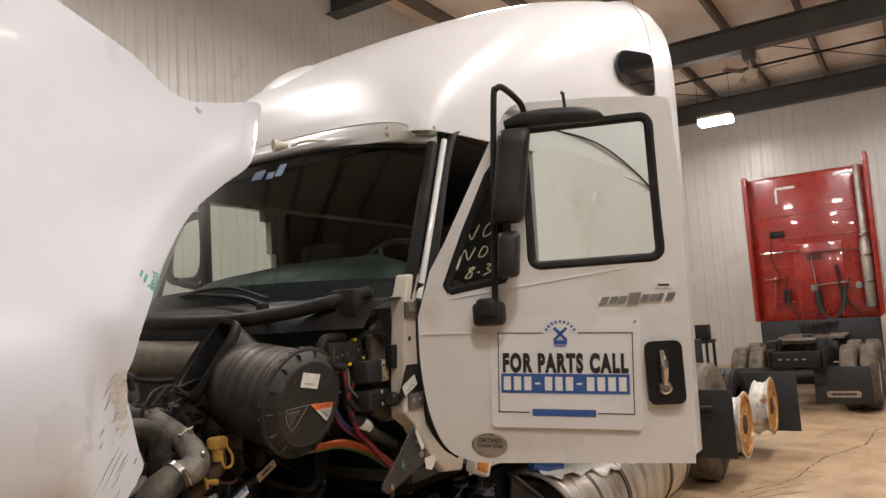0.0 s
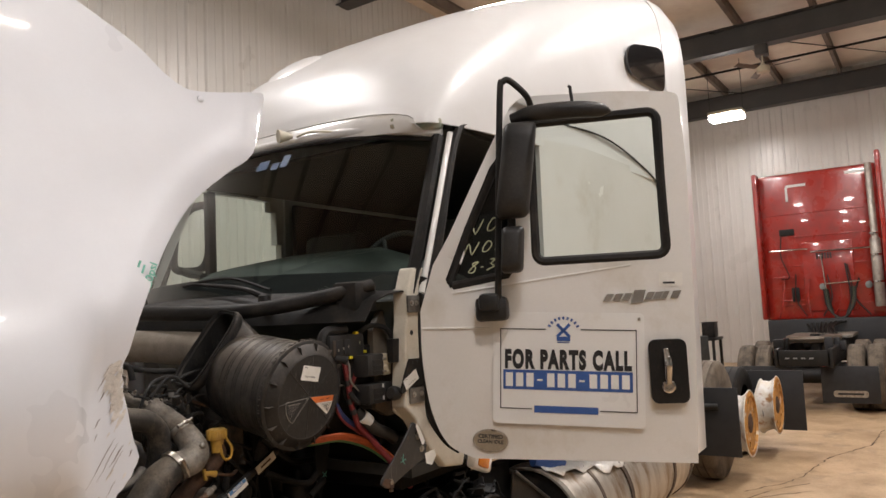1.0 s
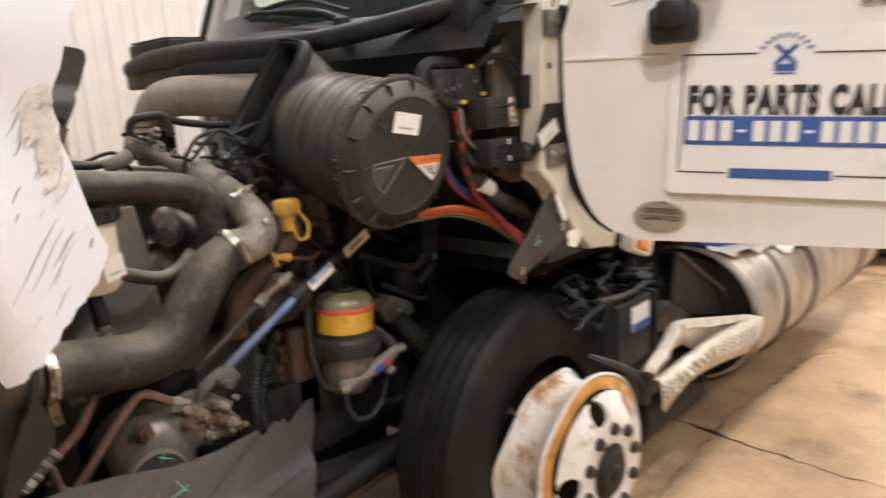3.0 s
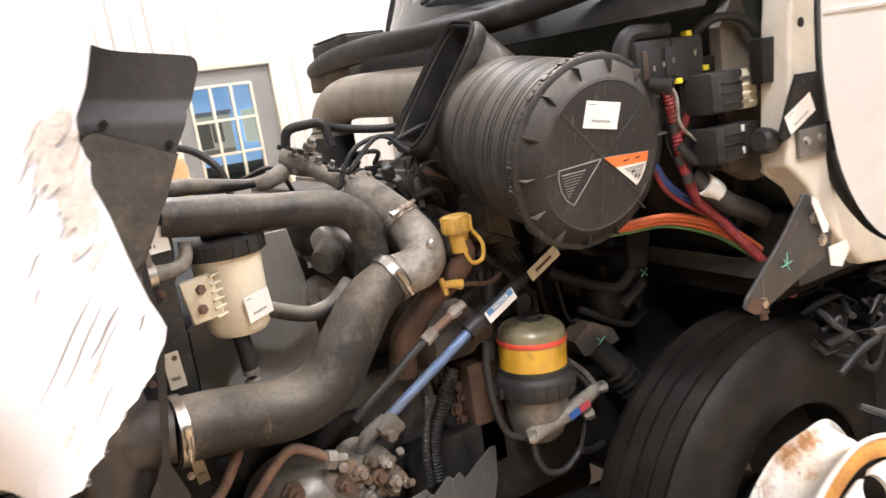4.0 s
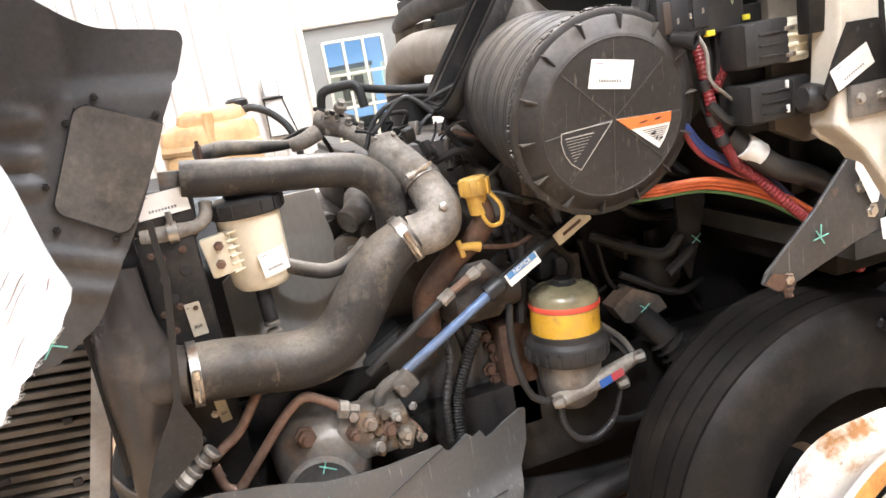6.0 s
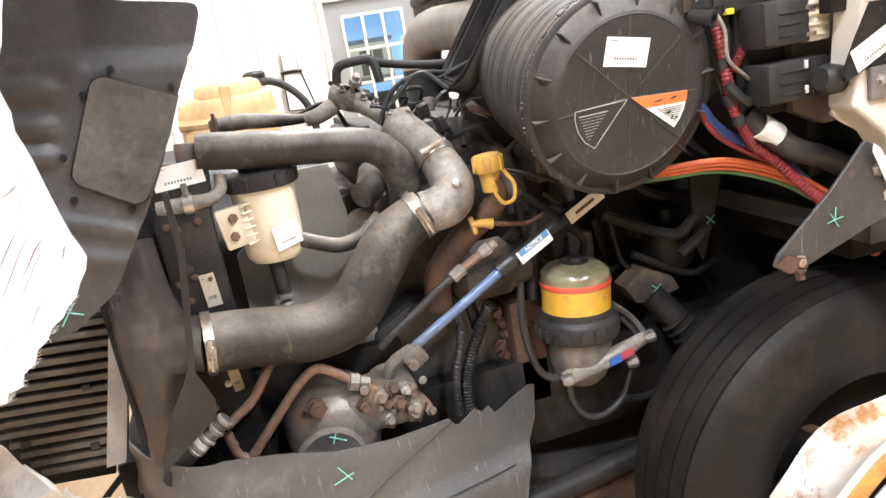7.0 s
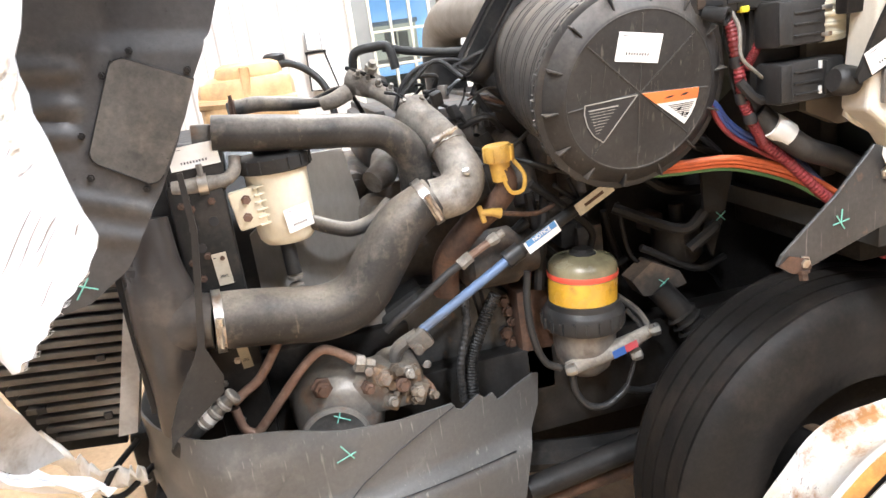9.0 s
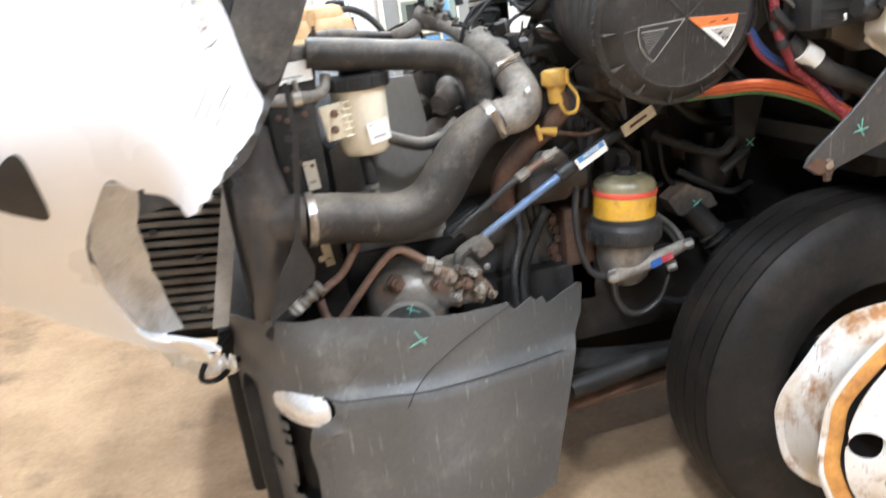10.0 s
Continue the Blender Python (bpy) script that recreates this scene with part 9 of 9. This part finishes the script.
# tandem
for rx, ry, rz in ((5.40, -1.33, 0.57), (6.72, -1.37, 0.58)):
    w2 = part("rear_wheel", tyre(rx, -0.99 if rx < 6 else -0.95, 0.60 if rx < 6 else 0.51, 0.60 if rx < 6 else 0.51, 0.30, 0.30), M_DUSTYTYRE if rx < 6 else M_TYRE, truck, "bare rusty white rim beside a tyre", smooth=30)
    wheel(rx, ry, rz, w2, full=False, recess=0.07)
    grow = Matrix.Translation((rx, ry, rz)) @ Matrix.Scale(1.09, 4) @ Matrix.Translation((-rx, -ry, -rz))
    for ob in w2.children_recursive:
        ob.data.transform(grow)
    part("rear_wheel", tyre(rx, 0.93, 0.49, 0.50, 0.27, 0.30, inward=-1), M_TYRE, truck, smooth=30)
    part("rear_axle", tube([(rx, -0.95, 0.49), (rx, 0.95, 0.49)], 0.11, 12, smooth=False), M_DARK, truck)
    part("hub", lathe((rx, ry + 0.085, rz), (0, -1, 0), [(0, 0.10), (0.012, 0.095), (0.02, 0.07), (0.022, 0.0)], 24, caps=False), M_RUST, w2)
part("mud_flap", box((4.70, -1.30, 0.36), (4.72, -0.55, 1.00), bev=0.004), M_INK, truck, "black mud flap")
part("flap_bar", tube([(4.66, -1.13, 0.83), (4.66, -0.60, 0.82)], 0.028, 10, smooth=False), M_PLASTIC, truck)
part("mud_flap", box((7.30, -1.50, 0.20), (7.32, -0.75, 0.92), bev=0.004), M_INK, truck)
part("fifth_wheel", box((5.6, -0.48, 0.98), (6.5, 0.48, 1.12), bev=0.03), M_DARK, truck)

# ---- the red truck ----
red = thing("red_truck", "red semi truck seen from behind with bare frame", "truck", (13.5, -1.0, 0))


def rpart(name, bm, material, label="", parent=None, smooth=40):
    ob = part(name, bm, material, None, label, smooth)
    if parent is None:
        kid(red, ob)
    else:
        ob.parent = parent
    return ob


RY = -1.02
cabr = rpart("cab_rear", box((13.5, RY - 1.25, 1.32), (16.2, RY + 1.27, 4.30), bev=0.09), M_REDCAB, "glossy red sleeper cab rear wall")
rpart("side_fairing", box((13.28, RY + 1.20, 1.36), (13.62, RY + 1.31, 4.33), bev=0.04), M_REDCAB)
rpart("side_fairing", box((12.98, RY - 1.33, 1.40), (13.62, RY - 1.22, 4.45), bev=0.04), M_REDCAB)
for k, (z, y0, y1) in enumerate(((2.98, -0.95, 0.62), (2.40, -0.95, 0.95), (1.62, -0.95, 0.95))):
    rpart("wall_crease", box((13.485, RY + y0, z), (13.502, RY + y1, z + 0.025), bev=0.004), M_REDCAB, "", cabr)
rpart("wall_panel", box((13.472, RY - 0.62, 1.5), (13.5, RY + 0.40, 2.86), bev=0.015), M_REDCAB, "", cabr)
tape = mat("white_tape", (0.78, 0.78, 0.75), 0.4)
for sy, sz, s in ((0.62, 3.72, 1), (-1.02, 3.86, -1)):
    bm = bmesh.new()
    add_box(bm, (13.488, RY + sy - (0.42 if s > 0 else 0.0), sz + 0.28), (13.497, RY + sy + (0.0 if s > 0 else 0.42), sz + 0.33))
    add_box(bm, (13.488, RY + sy - 0.03, sz), (13.497, RY + sy + 0.02, sz + 0.28))
    rpart("reflective_tape", bm, tape, "white reflective corner tape", cabr, 0)
rpart("rear_vent", box((13.47, RY + 0.52, 3.03), (13.497, RY + 0.84, 3.16), bev=0.01), M_DARK, "", cabr)
for y0, y1, z in ((0.30, 1.05, 2.72), (-1.0, 0.15, 2.66), (0.62, 1.02, 2.18), (0.45, 0.9, 1.72)):
    rpart("grab_bar", tube([(13.42, RY + y0, z), (13.40, RY + y0 + 0.03, z + 0.01), (13.40, RY + y1 - 0.03, z + 0.01), (13.42, RY + y1, z)], 0.017, 8), M_CHROME if z > 2.6 else M_REDCAB, "", cabr)
rpart("grab_bar", tube([(13.45, RY + 0.02, 2.55), (13.40, RY + 0.0, 2.55), (13.40, RY - 0.04, 1.95), (13.45, RY - 0.04, 1.95)], 0.016, 8), M_CHROME, "", cabr)
rpart("grab_bar", tube([(13.40, RY + 0.0, 2.02), (13.40, RY - 0.72, 2.05)], 0.016, 8, smooth=False), M_CHROME, "", cabr)
for k in range(3):
    o = 0.035 * k
    rpart("air_line", tube([(13.38, RY + 0.0 - o, 1.92), (13.34, RY - 0.04 - o, 1.60), (13.30, RY - 0.22, 1.38 - o * 0.5), (13.30, RY - 0.42, 1.40), (13.34, RY - 0.58 + o, 1.65), (13.38, RY - 0.62 + o, 1.95)], 0.022, 8),
          (M_PLASTIC, mat("olive_hose", (0.05, 0.055, 0.03), 0.5), M_DARK)[k], "coiled air hose", cabr)
rpart("air_line", tube([(13.42, RY + 0.80, 3.0), (13.36, RY + 0.82, 2.6), (13.36, RY + 0.68, 2.2), (13.40, RY + 0.86, 2.15)], 0.012, 6), M_DARK, "", cabr)
for k in range(2):
    rpart("coupling", box((13.36, RY + 0.50 + 0.10 * k, 1.70), (13.42, RY + 0.56 + 0.10 * k, 1.98), bev=0.015), M_DARK, "", cabr)
for dy in (-0.02, -0.92):
    rpart("lamp_lens", lathe((13.475, RY + dy + 0.05, 1.97), (-1, 0, 0), [(0, 0.07), (0.02, 0.068), (0.03, 0.05), (0.03, 0)], 18, caps=False), M_GREYFRAME, "", cabr)
rpart("exhaust_pipe", lathe((13.2, RY - 1.08, 1.55), (0, 0, 1), [(0, 0.09), (0.02, 0.105), (1.25, 0.105), (1.3, 0.07), (2.7, 0.07), (2.7, 0.05)], 20), mat("sooty_stack", (0.42, 0.38, 0.33), 0.4, metal=0.4, second=(0.22, 0.19, 0.16), scale=6), "tall grey exhaust stack")
for z in (2.0, 2.5, 2.9):
    rpart("stack_band", lathe((13.2, RY - 1.08, z), (0, 0, 1), [(0, 0.106), (0, 0.116), (0.03, 0.116), (0.03, 0.106)], 18, caps=False), M_CHROME)
for s in (-1, 1):
    rpart("frame_rail", box((9.9, RY + s * 0.43 - 0.04, 0.72), (14.5, RY + s * 0.43 + 0.04, 1.0), bev=0.006), M_DARK)
rpart("crossmember", box((9.9, RY - 0.43, 0.74), (9.98, RY + 0.43, 0.98), bev=0.01), M_DARK)
rpart("fifth_wheel", lathe((11.3, RY, 1.04), (0, 0.0, 1), [(0, 0.46), (0.06, 0.5), (0.10, 0.48), (0.11, 0.3), (0.11, 0)], 28, caps=False), mat("greasy_plate", (0.16, 0.13, 0.10), 0.5, metal=0.4), "greasy fifth wheel plate")
rpart("chassis_guard", box((13.25, RY - 1.2, 0.55), (13.45, RY + 1.2, 1.36), bev=0.03), M_INK)
for k in range(9):
    rpart("chassis_hose", tube([(12.3 + 0.1 * k, RY - 0.35 + 0.08 * k, 1.02), (12.7 + 0.05 * k, RY - 0.2 + 0.06 * k, 1.22 - 0.02 * k), (13.3, RY - 0.4 + 0.1 * k, 1.3)], 0.02 + 0.004 * (k % 3), 8), M_DARK)
rpart("deck_plate", box((12.0, RY - 0.6, 1.05), (13.2, RY + 0.6, 1.10), bev=0.006), M_ALU)
for rx in (10.75, 12.05):
    for s in (-1, 1):
        for yo in (1.22, 0.90):
            rpart("rear_tyre", tyre(rx, RY + s * yo, 0.51, 0.51, 0.27, 0.30, 5, -s), M_DUSTYTYRE, "dual tyre", smooth=30)
        rpart("rear_rim", lathe((rx, RY + s * 1.21, 0.51), (0, -s, 0), [(0, 0.30), (0.02, 0.28), (0.12, 0.26), (0.14, 0.15), (0.05, 0.12), (0.04, 0)], 24, caps=False), M_WHEEL)
    rpart("rear_axle", tube([(rx, RY - 1.1, 0.51), (rx, RY + 1.1, 0.51)], 0.12, 12, smooth=False), M_DARK)
mf = rpart("mud_flap", box((10.16, RY - 1.12, 0.16), (10.18, RY - 0.22, 0.72), bev=0.004), M_INK, "black mud flap with a plain badge plate")
rpart("badge_plate", sheet(rounded(-0.27, -0.05, 0.27, 0.05, 0.045), lambda u, v: V((10.155, RY - 0.67 + u, 0.30 + v)), 0.1), M_STEEL, "", mf)
rpart("badge_bar", box((10.148, RY - 0.87, 0.285), (10.153, RY - 0.47, 0.315), bev=0), M_INK, "", mf, 0)
rpart("mud_flap", box((10.16, RY + 0.22, 0.16), (10.18, RY + 1.12, 0.72), bev=0.004), M_INK)
rpart("tail_lamp", box((10.1, RY - 0.36, 0.72), (10.16, RY - 0.22, 0.80), bev=0.01), mat("tail_red", (0.45, 0.02, 0.02), 0.3), "")

for k in range(6):
    rpart("vent_slit", box((13.466, RY - 0.20 + 0.055 * k, 2.52), (13.474, RY - 0.165 + 0.055 * k, 2.64), bev=0.002), M_INK, "", cabr)
rng = random.Random(8)
for k in range(9):
    y = RY + rng.uniform(-0.9, 0.9)
    rpart("air_line", tube([(13.44, y, rng.uniform(2.0, 2.4)), (13.36, y + rng.uniform(-.1, .1), 1.75), (13.30, y + rng.uniform(-.2, .2), 1.40)], rng.choice((0.012, 0.018)), 6), rng.choice((M_DARK, M_PLASTIC, M_REDCAB)), "", cabr)
for z in (1.95, 3.45):
    rpart("wall_crease", box((13.488, RY - 1.1, z), (13.502, RY + 1.1, z + 0.02), bev=0.004), M_REDCAB, "", cabr)
for k in range(14):
    a, b = rng.uniform(10.3, 12.6), RY + rng.uniform(-0.5, 0.5)
    rpart("chassis_bracket", box((a, b - 0.08, 0.9), (a + rng.uniform(0.05, 0.25), b + rng.uniform(0.0, 0.1), rng.uniform(1.02, 1.2)), bev=0.01), rng.choice((M_DARK, M_INK, M_ENGINE)))
for k in range(4):
    rpart("writing_bar", box((9.892, RY + 0.22 - 0.13 * k, 0.85), (9.898, RY + 0.29 - 0.13 * k, 0.872), bev=0), M_GREYFRAME, "pale unreadable writing")

# a narrow cab
red.location.y, red.scale.y = -1.143, 0.87

# ---- things by the end wall ----
def dark_chair(x, y, rot):
    t = thing("shop_chair", "black worn shop chair by the wall", "chair", (x, y, 0), "shop chairs")
    m = Matrix.Translation((x, y, 0)) @ Matrix.Rotation(radians(rot), 4, "Z")
    kid(t, part("seat", box((-0.24, -0.24, 0.45), (0.24, 0.24, 0.53), m, 0.03), M_CLOTH))
    kid(t, part("backrest", box((0.18, -0.22, 0.6), (0.26, 0.22, 1.18), m @ pose(0, 0, 0, 0, 12, 0), 0.03), M_CLOTH))
    kid(t, part("column", tube([m @ V((0, 0, 0.1)), m @ V((0, 0, 0.46))], 0.03, 8, smooth=False), M_DARK))
    kid(t, part("back_bar", tube([m @ V((0.1, 0, 0.48)), m @ V((0.26, 0, 0.5)), m @ V((0.33, 0, 0.8))], 0.02, 6), M_DARK))
    for k in range(5):
        a = 2 * math.pi * k / 5
        kid(t, part("leg", tube([m @ V((0, 0, 0.12)), m @ V((0.28 * math.cos(a), 0.28 * math.sin(a), 0.03))], 0.022, 6, smooth=False), M_DARK))


def shop_bench(x, y):
    t = thing("work_bench", "dark steel work bench with clutter", "bench", (x, y, 0))
    kid(t, part("top", box((x - 0.4, y - 0.8, 0.86), (x + 0.4, y + 0.8, 0.92), bev=0.006), M_DARK))
    for sx in (-0.35, 0.35):
        for sy in (-0.74, 0.74):
            kid(t, part("leg", box((x + sx - 0.03, y + sy - 0.03, 0), (x + sx + 0.03, y + sy + 0.03, 0.86), bev=0.004), M_DARK))
    for k, (yy, h, mt) in enumerate(((-0.6, 0.35, M_DARK), (-0.15, 0.28, M_PAPER), (0.3, 0.42, M_DARK), (0.6, 0.2, M_CLOTH))):
        b = thing("parts_box", ("black plastic parts box on the bench", "white paper carton on the bench", "black monitor on the bench", "dark tool bag on the bench")[k], "box", (x, y + yy, 0.92))
        kid(b, part("body", box((x - 0.2, y + yy - 0.14, 0.921), (x + 0.2, y + yy + 0.14, 0.92 + h), bev=0.015), mt))
        kid(b, part("lid", box((x - 0.21, y + yy - 0.15, 0.92 + h), (x + 0.21, y + yy + 0.15, 0.94 + h), bev=0.008), mt))


dark_chair(13.0, 1.2, 190)
dark_chair(14.2, 1.75, 160)
shop_bench(15.6, 2.2)
